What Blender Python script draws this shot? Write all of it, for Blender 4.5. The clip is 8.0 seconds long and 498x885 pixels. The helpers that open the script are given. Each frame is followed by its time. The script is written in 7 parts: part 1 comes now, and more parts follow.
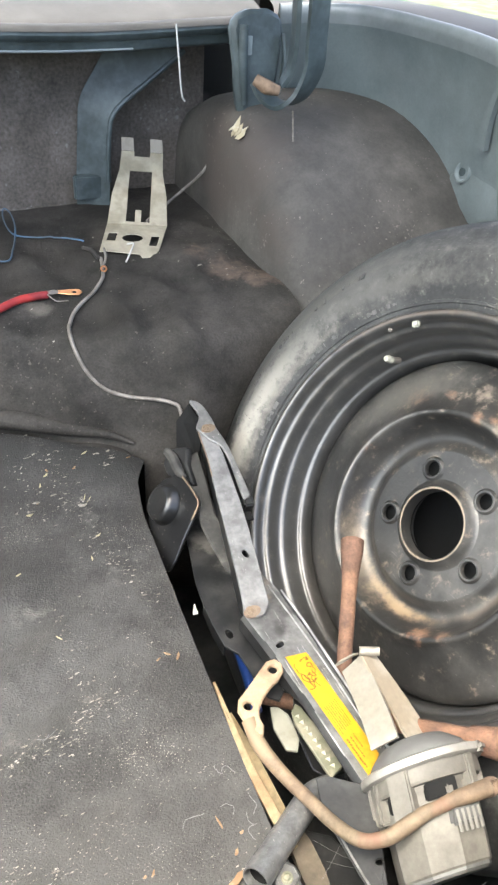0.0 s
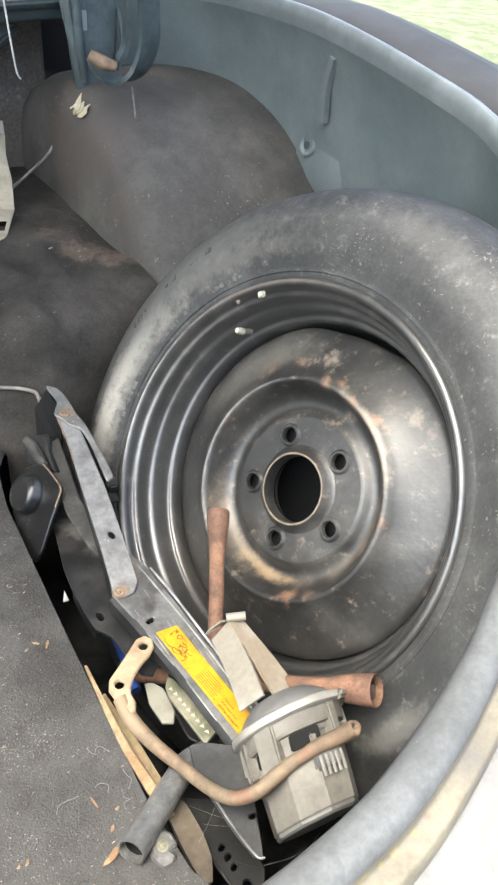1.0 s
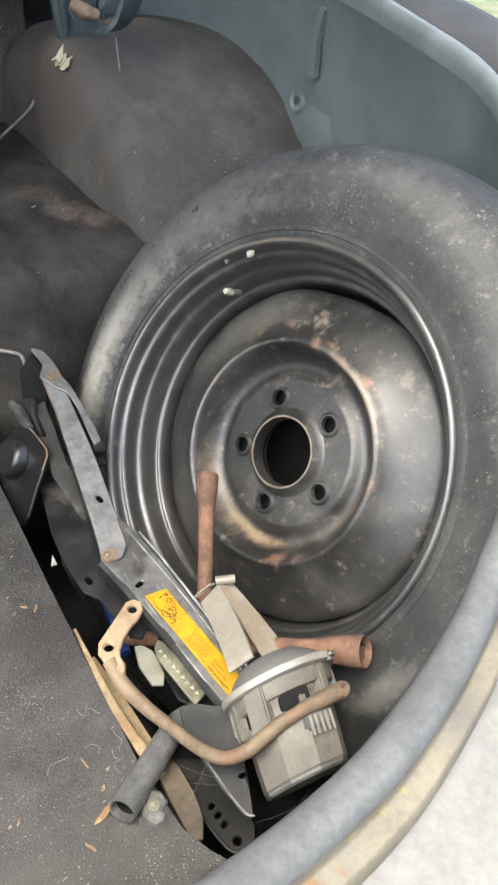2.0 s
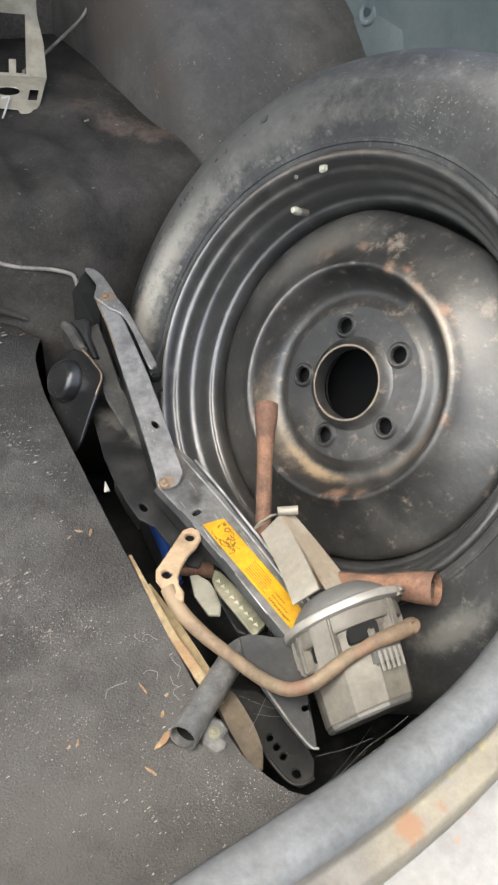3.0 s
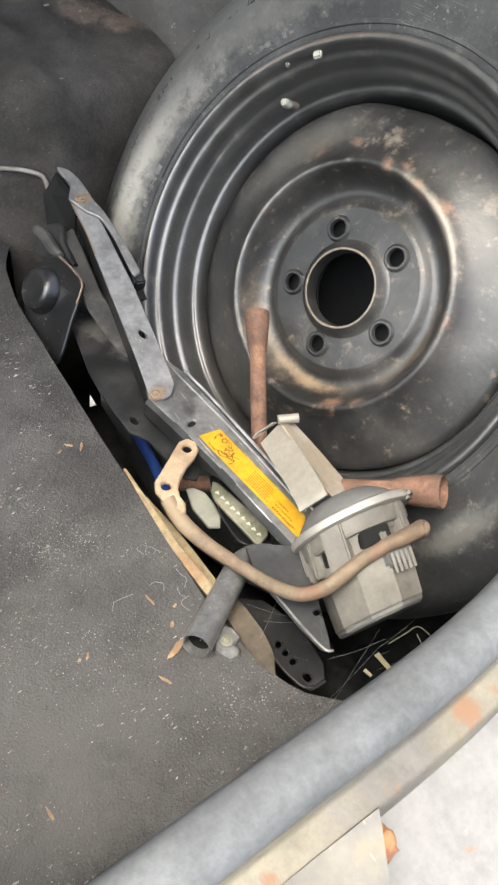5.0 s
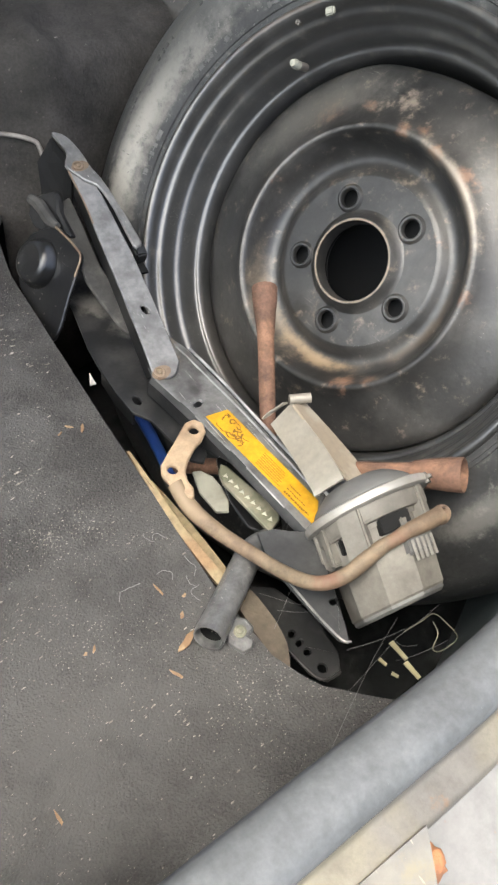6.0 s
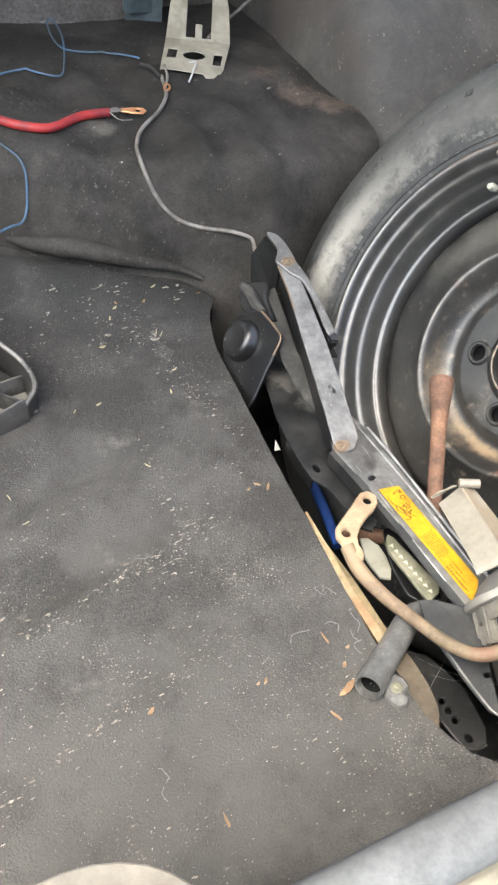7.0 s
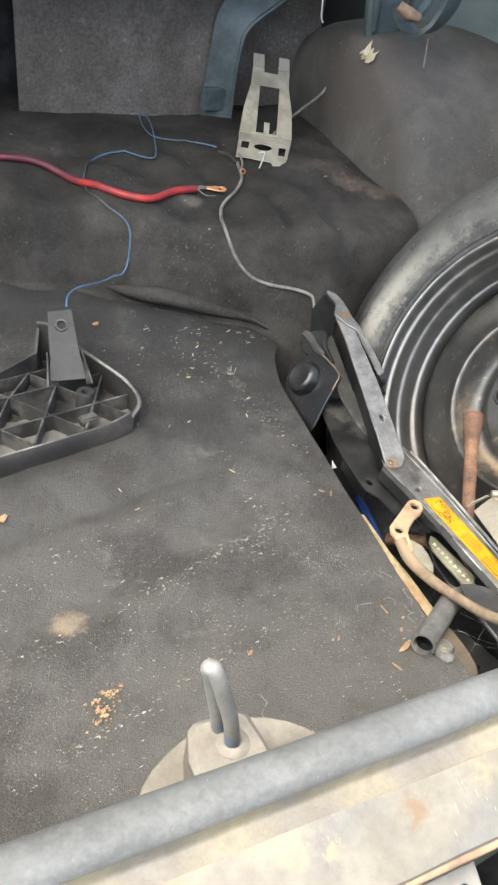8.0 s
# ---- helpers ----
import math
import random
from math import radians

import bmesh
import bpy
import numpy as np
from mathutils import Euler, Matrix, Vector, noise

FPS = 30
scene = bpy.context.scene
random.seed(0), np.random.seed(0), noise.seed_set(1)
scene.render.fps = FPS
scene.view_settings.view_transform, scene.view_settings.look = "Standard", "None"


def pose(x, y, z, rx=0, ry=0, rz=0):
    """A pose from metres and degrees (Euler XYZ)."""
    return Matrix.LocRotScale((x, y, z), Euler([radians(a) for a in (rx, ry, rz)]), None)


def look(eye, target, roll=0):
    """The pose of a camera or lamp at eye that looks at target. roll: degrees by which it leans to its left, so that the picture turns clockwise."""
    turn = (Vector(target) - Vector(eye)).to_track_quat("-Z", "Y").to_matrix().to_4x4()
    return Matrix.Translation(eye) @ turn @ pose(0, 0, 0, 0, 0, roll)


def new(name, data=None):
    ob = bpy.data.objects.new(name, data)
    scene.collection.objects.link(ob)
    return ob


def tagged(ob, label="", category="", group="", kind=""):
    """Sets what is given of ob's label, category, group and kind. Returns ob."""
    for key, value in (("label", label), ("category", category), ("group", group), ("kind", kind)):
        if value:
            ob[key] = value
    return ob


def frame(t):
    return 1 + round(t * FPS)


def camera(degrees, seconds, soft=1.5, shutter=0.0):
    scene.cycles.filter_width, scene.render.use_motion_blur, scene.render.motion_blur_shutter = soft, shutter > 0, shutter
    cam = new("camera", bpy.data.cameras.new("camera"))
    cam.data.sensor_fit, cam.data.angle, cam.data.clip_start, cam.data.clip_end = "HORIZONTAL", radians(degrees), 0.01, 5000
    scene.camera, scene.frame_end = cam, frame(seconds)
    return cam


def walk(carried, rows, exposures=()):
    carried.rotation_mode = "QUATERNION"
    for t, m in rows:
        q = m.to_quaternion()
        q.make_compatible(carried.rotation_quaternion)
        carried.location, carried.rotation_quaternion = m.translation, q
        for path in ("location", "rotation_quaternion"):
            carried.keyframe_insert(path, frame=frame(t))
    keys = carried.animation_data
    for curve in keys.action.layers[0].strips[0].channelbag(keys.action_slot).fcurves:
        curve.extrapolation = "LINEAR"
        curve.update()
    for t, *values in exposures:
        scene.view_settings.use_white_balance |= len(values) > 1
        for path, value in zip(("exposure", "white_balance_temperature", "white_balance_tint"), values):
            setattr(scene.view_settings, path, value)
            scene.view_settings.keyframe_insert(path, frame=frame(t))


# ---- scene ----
cam = camera(37.6, 8.0, 2.5)
PATH = [
    (0, (0.061, 0.024, 0.562), (0.813, 1.456, -0.615), 4.7),
    (0.5, (0.079, 0.01, 0.559), (0.961, 1.373, -0.608), 5.5),
    (1, (0.093, -0.004, 0.559), (1.073, 1.272, -0.63), 5.9),
    (1.2, (0.097, -0.007, 0.557), (1.087, 1.245, -0.647), 5.8),
    (2.5, (0.09, 0.011, 0.542), (1.049, 1.186, -0.762), 7.3),
    (3, (0.073, 0.025, 0.512), (0.958, 1.19, -0.852), 7.6),
    (3.5, (0.045, 0.028, 0.49), (0.856, 1.186, -0.924), 8.0),
    (4, (0.03, 0.031, 0.49), (0.787, 1.179, -0.962), 8.4),
    (4.5, (0.029, 0.029, 0.491), (0.839, 1.138, -0.964), 9.3),
    (4.7, (0.035, 0.034, 0.487), (0.918, 1.084, -0.968), 10.4),
    (5.8, (0.043, 0.073, 0.458), (1.016, 0.942, -1.059), 13.6),
    (6, (0.041, 0.072, 0.457), (0.986, 0.981, -1.054), 12.8),
    (6.5, (0.007, 0.074, 0.474), (0.846, 1.13, -1.003), 10.5),
    (7, (-0.025, 0.05, 0.499), (0.679, 1.278, -0.914), 7.7),
    (7.5, (-0.078, 0.0, 0.526), (0.61, 1.336, -0.793), 7.8),
    (8, (-0.164, -0.046, 0.538), (0.601, 1.303, -0.724), 10.1),
]
EXPOSURES = ((0.0, 3.06, 6510, 2), (1.0, 2.84, 6460, 2), (2.5, 2.44, 6510, 3), (4.0, 2.44, 6460, 3), (4.5, 2.56, 6510, 3), (6.0, 2.40, 6410, 3), (7.0, 2.82, 6510, 3), (8.0, 2.69, 6610, 2))
walk(cam, [(t, look(eye, target, roll)) for t, eye, target, roll in PATH], EXPOSURES)

# ---- light ----
world = bpy.data.worlds.new("world")
scene.world = world
world.use_nodes = True
wn = world.node_tree
sky = wn.nodes.new("ShaderNodeTexSky")
sky.sky_type, sky.sun_disc = "NISHITA", False
sky.sun_elevation, sky.sun_rotation = radians(72), radians(265)
sky.air_density, sky.dust_density, sky.ozone_density = 0.6, 6.0, 0.4
wn.links.new(sky.outputs["Color"], wn.nodes["Background"].inputs["Color"])
wn.nodes["Background"].inputs["Strength"].default_value = 0.15
sun = new("sun", bpy.data.lights.new("sun", "SUN"))
sun.data.energy, sun.data.angle, sun.data.color = 0.95, radians(70), (1.0, 0.985, 0.955)
sun.matrix_world = look((-2.2, 0.25, 2.45), (0.2, 0.5, 0))

# ---- materials ----


def material(name, base, rough=0.6, metal=0.0, second=None, amount=0.5, scale=12.0, grain=0.12, grain_scale=180.0, bump=0.15,
             dust=None, dust_amount=0.0, dust_scale=30.0, spread=0.08, coat=0.0, zones=(), speck=None, speck_scale=260.0, lump=0.0, lump_scale=40.0,
             mottle=0.0, mottle_scale=35.0, bands=(), scratch=None, scratch_amount=0.5, gloss=0.5, depth=0.002, specks=0.965):
    """A surface with large stains (second over base), fine grain in tone and relief, and settled dust or rust in patches."""
    m = bpy.data.materials.new(name)
    m.use_nodes = True
    n, l = m.node_tree.nodes, m.node_tree.links
    shader = n["Principled BSDF"]
    place = n.new("ShaderNodeTexCoord").outputs["Object"]

    def tex(size, detail=4.0, rough_=0.6):
        t = n.new("ShaderNodeTexNoise")
        t.inputs["Scale"].default_value, t.inputs["Detail"].default_value, t.inputs["Roughness"].default_value = size, detail, rough_
        l.new(place, t.inputs["Vector"])
        return t.outputs["Fac"]

    def step(fac, low, high):
        r = n.new("ShaderNodeMapRange")
        r.interpolation_type = "SMOOTHSTEP"
        r.inputs["From Min"].default_value, r.inputs["From Max"].default_value = low, high
        l.new(fac, r.inputs["Value"])
        return r.outputs["Result"]

    def mix(fac, a, b, kind="MIX"):
        x = n.new("ShaderNodeMix")
        x.data_type, x.blend_type = "RGBA", kind
        if isinstance(fac, float):
            x.inputs["Factor"].default_value = fac
        else:
            l.new(fac, x.inputs["Factor"])
        for key, value in (("A", a), ("B", b)):
            sock = [s for s in x.inputs if s.name == key and s.type == "RGBA"][0]
            if isinstance(value, tuple):
                sock.default_value = (*value, 1.0)
            else:
                l.new(value, sock)
        return [s for s in x.outputs if s.type == "RGBA"][0]

    colour = base
    big = tex(scale)
    if second:
        colour = mix(step(big, 0.62 - 0.35 * amount, 0.72 - 0.2 * amount), base, second)
    fine = tex(grain_scale, 3.0)
    dark = n.new("ShaderNodeMapRange")
    dark.inputs["To Min"].default_value, dark.inputs["To Max"].default_value = 1 - 2 * grain, 1 + 2 * grain
    l.new(fine, dark.inputs["Value"])
    grey = n.new("ShaderNodeCombineColor")
    for s in grey.inputs:
        l.new(dark.outputs["Result"], s)
    colour = mix(1.0, colour if not isinstance(colour, tuple) else mix(0.0, colour, colour), grey.outputs["Color"], "MULTIPLY")
    if mottle:
        # uneven tone at hand's width and below
        blot = n.new("ShaderNodeMapRange")
        for key, value in (("From Min", 0.32), ("From Max", 0.68), ("To Min", 1 - mottle), ("To Max", 1 + mottle)):
            blot.inputs[key].default_value = value
        l.new(tex(mottle_scale, 9.0, 0.74), blot.inputs["Value"])
        tone = n.new("ShaderNodeCombineColor")
        for s in tone.inputs:
            l.new(blot.outputs["Result"], s)
        colour = mix(1.0, colour, tone.outputs["Color"], "MULTIPLY")
    rough_value = None
    if dust:
        patch = tex(dust_scale, 8.0, 0.72)
        edge = 0.68 - 0.3 * dust_amount
        mask = step(patch, edge, edge + spread)
        colour = mix(mask, colour, dust)
        r = n.new("ShaderNodeMapRange")
        r.inputs["To Min"].default_value, r.inputs["To Max"].default_value = rough, 0.9
        l.new(mask, r.inputs["Value"])
        rough_value = r.outputs["Result"]
        metal_value = n.new("ShaderNodeMapRange")
        metal_value.inputs["To Min"].default_value, metal_value.inputs["To Max"].default_value = metal, 0.0
        l.new(mask, metal_value.inputs["Value"])
        l.new(metal_value.outputs["Result"], shader.inputs["Metallic"])
    else:
        shader.inputs["Metallic"].default_value = metal
        r = n.new("ShaderNodeMapRange")
        r.inputs["To Min"].default_value, r.inputs["To Max"].default_value = max(0.05, rough - 0.12), min(1.0, rough + 0.12)
        l.new(big, r.inputs["Value"])
        rough_value = r.outputs["Result"]
    l.new(rough_value, shader.inputs["Roughness"])
    shader.inputs["Coat Weight"].default_value, shader.inputs["Coat Roughness"].default_value = coat, 0.28
    shader.inputs["Specular IOR Level"].default_value = gloss + 0.4 * coat
    for where, tint, size in zones:
        # stains, and light or shade put in as colour: (x, y, z, radius, strength) spots broken up by noise
        total = None
        for x, y, z, radius, strength in where:
            d = n.new("ShaderNodeVectorMath")
            d.operation = "DISTANCE"
            l.new(place, d.inputs[0])
            d.inputs[1].default_value = (x, y, z)
            near = n.new("ShaderNodeMapRange")
            near.interpolation_type = "SMOOTHSTEP"
            for key, value in (("From Min", 0.0), ("From Max", radius), ("To Min", strength), ("To Max", 0.0)):
                near.inputs[key].default_value = value
            l.new(d.outputs["Value"], near.inputs["Value"])
            if total is None:
                total = near.outputs["Result"]
            else:
                most = n.new("ShaderNodeMath")
                most.operation = "MAXIMUM"
                l.new(total, most.inputs[0])
                l.new(near.outputs["Result"], most.inputs[1])
                total = most.outputs[0]
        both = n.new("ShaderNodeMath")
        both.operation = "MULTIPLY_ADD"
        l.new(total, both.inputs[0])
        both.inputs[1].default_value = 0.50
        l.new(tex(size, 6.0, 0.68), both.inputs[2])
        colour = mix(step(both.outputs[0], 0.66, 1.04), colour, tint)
    for radius, width, spot, reach, strength, tint in bands:
        # dust, rust or light put in as colour, in rings about the axis, over part of the turn
        flat = n.new("ShaderNodeVectorMath")
        flat.operation = "MULTIPLY"
        l.new(place, flat.inputs[0])
        flat.inputs[1].default_value = (1, 1, 0)
        far = n.new("ShaderNodeVectorMath")
        far.operation = "LENGTH"
        l.new(flat.outputs[0], far.inputs[0])
        off = n.new("ShaderNodeMath")
        off.operation = "SUBTRACT"
        l.new(far.outputs["Value"], off.inputs[0])
        off.inputs[1].default_value = radius
        size = n.new("ShaderNodeMath")
        size.operation = "ABSOLUTE"
        l.new(off.outputs[0], size.inputs[0])
        near = n.new("ShaderNodeVectorMath")
        near.operation = "DISTANCE"
        l.new(flat.outputs[0], near.inputs[0])
        near.inputs[1].default_value = (spot[0], spot[1], 0)
        both = n.new("ShaderNodeMath")
        both.operation = "MULTIPLY"
        for k, (value, limit) in enumerate(((size.outputs[0], width), (near.outputs["Value"], reach))):
            fade = n.new("ShaderNodeMapRange")
            fade.interpolation_type = "SMOOTHSTEP"
            for key, v in (("From Min", 0.0), ("From Max", limit), ("To Min", 1.0), ("To Max", 0.0)):
                fade.inputs[key].default_value = v
            l.new(value, fade.inputs["Value"])
            l.new(fade.outputs["Result"], both.inputs[k])
        uneven = n.new("ShaderNodeMath")
        uneven.operation = "MULTIPLY_ADD"
        l.new(both.outputs[0], uneven.inputs[0])
        uneven.inputs[1].default_value = 0.6
        l.new(tex(70.0, 8.0, 0.72), uneven.inputs[2])
        weak = n.new("ShaderNodeMath")
        weak.operation = "MULTIPLY"
        l.new(step(uneven.outputs[0], 0.55, 1.05), weak.inputs[0])
        weak.inputs[1].default_value = strength
        colour = mix(weak.outputs[0], colour, tint)
    if scratch:
        for turn, size in ((0.5, 30.0), (-0.9, 22.0), (1.9, 26.0)):
            skew = n.new("ShaderNodeMapping")
            skew.inputs["Rotation"].default_value = (0.3, 0.2, turn)
            skew.inputs["Scale"].default_value = (size * 34, size, size * 20)
            l.new(place, skew.inputs["Vector"])
            line = n.new("ShaderNodeTexNoise")
            line.inputs["Scale"].default_value, line.inputs["Detail"].default_value = 1.0, 1.0
            l.new(skew.outputs[0], line.inputs["Vector"])
            add = n.new("ShaderNodeMath")
            add.operation = "MULTIPLY_ADD"
            l.new(tex(16.0, 4.0, 0.6), add.inputs[0])
            add.inputs[1].default_value = 0.6
            l.new(line.outputs["Fac"], add.inputs[2])
            edge = 1.12 - 0.14 * scratch_amount
            colour = mix(step(add.outputs[0], edge, edge + 0.05), colour, scratch)
    if speck:
        amount_ = n.new("ShaderNodeMath")
        amount_.operation = "MULTIPLY_ADD"
        l.new(tex(9.0, 5.0, 0.7), amount_.inputs[0])
        amount_.inputs[1].default_value = 0.55
        l.new(tex(speck_scale, 2.0, 0.5), amount_.inputs[2])
        colour = mix(step(amount_.outputs[0], specks, specks + 0.085), colour, speck)
    if lump:
        r = n.new("ShaderNodeBump")
        r.inputs["Strength"].default_value, r.inputs["Distance"].default_value = lump, 0.006
        l.new(tex(lump_scale, 4.0, 0.6), r.inputs["Height"])
        l.new(r.outputs["Normal"], shader.inputs["Normal"])
    l.new(colour, shader.inputs["Base Color"])
    if bump:
        b = n.new("ShaderNodeBump")
        if lump:
            l.new(r.outputs["Normal"], b.inputs["Normal"])
        b.inputs["Strength"].default_value, b.inputs["Distance"].default_value = bump, depth
        l.new(fine, b.inputs["Height"])
        l.new(b.outputs["Normal"], shader.inputs["Normal"])
    return m


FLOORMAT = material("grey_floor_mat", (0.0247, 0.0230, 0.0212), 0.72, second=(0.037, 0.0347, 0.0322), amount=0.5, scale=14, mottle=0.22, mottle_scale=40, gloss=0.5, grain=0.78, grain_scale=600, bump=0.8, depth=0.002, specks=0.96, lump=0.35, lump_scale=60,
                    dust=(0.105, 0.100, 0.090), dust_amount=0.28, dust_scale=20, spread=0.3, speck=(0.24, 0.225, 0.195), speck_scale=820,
                    # wide front spots are paler: daylight near the sill put into the mat's colour
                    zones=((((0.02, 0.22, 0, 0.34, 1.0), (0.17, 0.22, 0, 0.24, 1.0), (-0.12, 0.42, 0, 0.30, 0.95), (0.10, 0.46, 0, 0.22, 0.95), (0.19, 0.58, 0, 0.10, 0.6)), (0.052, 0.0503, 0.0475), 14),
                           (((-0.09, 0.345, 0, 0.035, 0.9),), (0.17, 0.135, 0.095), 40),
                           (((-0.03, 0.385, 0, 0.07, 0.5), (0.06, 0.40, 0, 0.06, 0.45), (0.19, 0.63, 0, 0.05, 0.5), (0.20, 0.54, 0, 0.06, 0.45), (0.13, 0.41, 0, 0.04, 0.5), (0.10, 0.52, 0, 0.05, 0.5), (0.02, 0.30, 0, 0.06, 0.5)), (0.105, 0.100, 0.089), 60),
                           # shade at the foot of the step, put in as darker spots
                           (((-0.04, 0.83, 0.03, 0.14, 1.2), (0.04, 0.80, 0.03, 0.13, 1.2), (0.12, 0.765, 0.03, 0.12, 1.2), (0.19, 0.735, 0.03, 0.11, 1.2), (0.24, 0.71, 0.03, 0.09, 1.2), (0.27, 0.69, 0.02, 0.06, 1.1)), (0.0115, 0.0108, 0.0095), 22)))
FELT = material("black_felt", (0.0265, 0.0243, 0.0215), 0.8, mottle=0.38, mottle_scale=22, gloss=0.16, speck=(0.075, 0.066, 0.056), speck_scale=240, second=(0.042, 0.0383, 0.0343), amount=0.55, scale=6, grain=0.25, grain_scale=400, bump=0.35, lump=0.8, lump_scale=16,
                dust=(0.066, 0.058, 0.050), dust_amount=0.24, dust_scale=10, spread=0.35,
                zones=((((0.465, 0.90, 0.16, 0.07, 0.9), (0.50, 0.86, 0.16, 0.06, 1.0), (0.44, 0.95, 0.16, 0.05, 0.8), (0.49, 0.80, 0.12, 0.05, 0.8)), (0.085, 0.064, 0.051), 60),
                       # first three spots: light on an upright pleat put into colour; the rest are stains
                       (((0.277, 0.80, 0.12, 0.03, 0.9), (0.274, 0.775, 0.10, 0.03, 0.9), (0.273, 0.75, 0.08, 0.03, 0.9), (0.20, 0.875, 0.15, 0.035, 0.9), (0.21, 0.83, 0.13, 0.03, 0.7), (0.12, 0.83, 0.13, 0.05, 0.4), (0.05, 0.86, 0.14, 0.05, 0.4)), (0.10, 0.090, 0.076), 34)))
BOARD = material("trim_board", (0.080, 0.0690, 0.0585), 0.95, mottle=0.22, mottle_scale=22, speck=(0.17, 0.16, 0.15), speck_scale=110, scratch=(0.15, 0.14, 0.13), scratch_amount=0.1, second=(0.106, 0.093, 0.081), amount=0.5, scale=9, grain=0.4, grain_scale=200, bump=0.4,
                 dust=(0.22, 0.2, 0.18), dust_amount=0.12, dust_scale=18, spread=0.12)
BLUE = material("blue_grey_paint", (0.118, 0.142, 0.145), 0.36, mottle=0.16, mottle_scale=14, second=(0.142, 0.164, 0.165), amount=0.5, scale=6, grain=0.06, grain_scale=300, bump=0.06, lump=0.08, lump_scale=14,
                dust=(0.22, 0.225, 0.215), dust_amount=0.2, dust_scale=10, spread=0.3)
BLUEDARK = material("worn_blue_paint", (0.040, 0.054, 0.057), 0.5, mottle=0.35, mottle_scale=24, second=(0.058, 0.075, 0.079), amount=0.5, scale=12, grain=0.1, bump=0.08,
                    dust=(0.15, 0.15, 0.14), dust_amount=0.14, dust_scale=14, spread=0.25)
# pale blue that puts highlights of rail and hinge box into colour
PALEBLUE = material("highlight_blue", (0.19, 0.22, 0.225), 0.4, grain=0.05, bump=0.03)
# glossy blue edge paint, its highlight put in as a paler tone
FLANGEBLUE = material("glossy_blue_highlight_paint", (0.155, 0.172, 0.178), 0.32, gloss=0.7, mottle=0.15, mottle_scale=30, second=(0.185, 0.20, 0.205), amount=0.5, scale=10, grain=0.05, bump=0.04, dust=(0.24, 0.24, 0.23), dust_amount=0.2, dust_scale=20, spread=0.3)
SEAL = material("sill_paint", (0.090, 0.0935, 0.096), 0.66, gloss=0.25, mottle=0.24, mottle_scale=30, scratch=(0.14, 0.14, 0.134), scratch_amount=0.03, second=(0.080, 0.083, 0.084), amount=0.5, scale=16, grain=0.1, grain_scale=240, bump=0.1, lump=0.1, lump_scale=30,
                dust=(0.155, 0.153, 0.146), dust_amount=0.30, dust_scale=22, spread=0.25)
CREAM = material("dirty_cream_paint", (0.150, 0.133, 0.096), 0.6, mottle=0.35, mottle_scale=40, second=(0.098, 0.089, 0.076), amount=0.5, scale=20, grain=0.12, grain_scale=200, bump=0.2,
                 dust=(0.20, 0.14, 0.08), dust_amount=0.18, dust_scale=30, spread=0.1,
                 zones=((((0.219, 0.069, 0.187, 0.013, 1.3), (0.236, 0.068, 0.187, 0.008, 0.8), (0.30, 0.085, 0.187, 0.007, 0.8), (0.17, 0.064, 0.187, 0.008, 0.7), (0.1118, 0.0655, 0.1875, 0.007, 1.0), (0.32, 0.10, 0.19, 0.006, 0.9), (0.345, 0.115, 0.195, 0.005, 0.9)), (0.15, 0.085, 0.045), 260), (((0.2506, 0.0771, 0.192, 0.009, 0.8), (0.262, 0.078, 0.190, 0.006, 0.7), (0.272, 0.079, 0.190, 0.007, 0.75), (0.2887, 0.0803, 0.188, 0.005, 0.7)), (0.23, 0.185, 0.07), 190)))
WHITE = material("white_body_paint", (0.155, 0.1515, 0.144), 0.45, gloss=0.3, mottle=0.15, mottle_scale=50, speck=(0.20, 0.12, 0.07), speck_scale=150, second=(0.15, 0.146, 0.138), amount=0.4, scale=10, grain=0.05, grain_scale=200, bump=0.04,
                 dust=(0.27, 0.255, 0.235), dust_amount=0.1, dust_scale=40)
GREYPAINT = material("grey_paint", (0.046, 0.0445, 0.043), 0.6, second=(0.034, 0.0325, 0.031), amount=0.5, scale=8, grain=0.06, bump=0.08,
                     dust=(0.13, 0.11, 0.09), dust_amount=0.1, dust_scale=30)
ARCHFELT = material("arch_lining", (0.044, 0.0405, 0.036), 0.75, mottle=0.34, mottle_scale=11, speck=(0.13, 0.115, 0.10), speck_scale=200, second=(0.072, 0.0665, 0.059), amount=0.5, scale=5, grain=0.15, grain_scale=220, bump=0.25, lump=0.3, lump_scale=12,
                    dust=(0.14, 0.105, 0.082), dust_amount=0.26, dust_scale=8, spread=0.3,
                    zones=((((0.52, 0.97, 0.27, 0.17, 1.0), (0.515, 1.05, 0.25, 0.15, 1.0), (0.51, 0.88, 0.22, 0.10, 0.8)), (0.056, 0.046, 0.040), 12),))
WELL = material("well_metal", (0.008, 0.0092, 0.0096), 0.75, gloss=0.2, second=(0.035, 0.035, 0.035), amount=0.5, scale=9, grain=0.15, bump=0.2,
                dust=(0.09, 0.085, 0.077), dust_amount=0.14, dust_scale=22, spread=0.3)
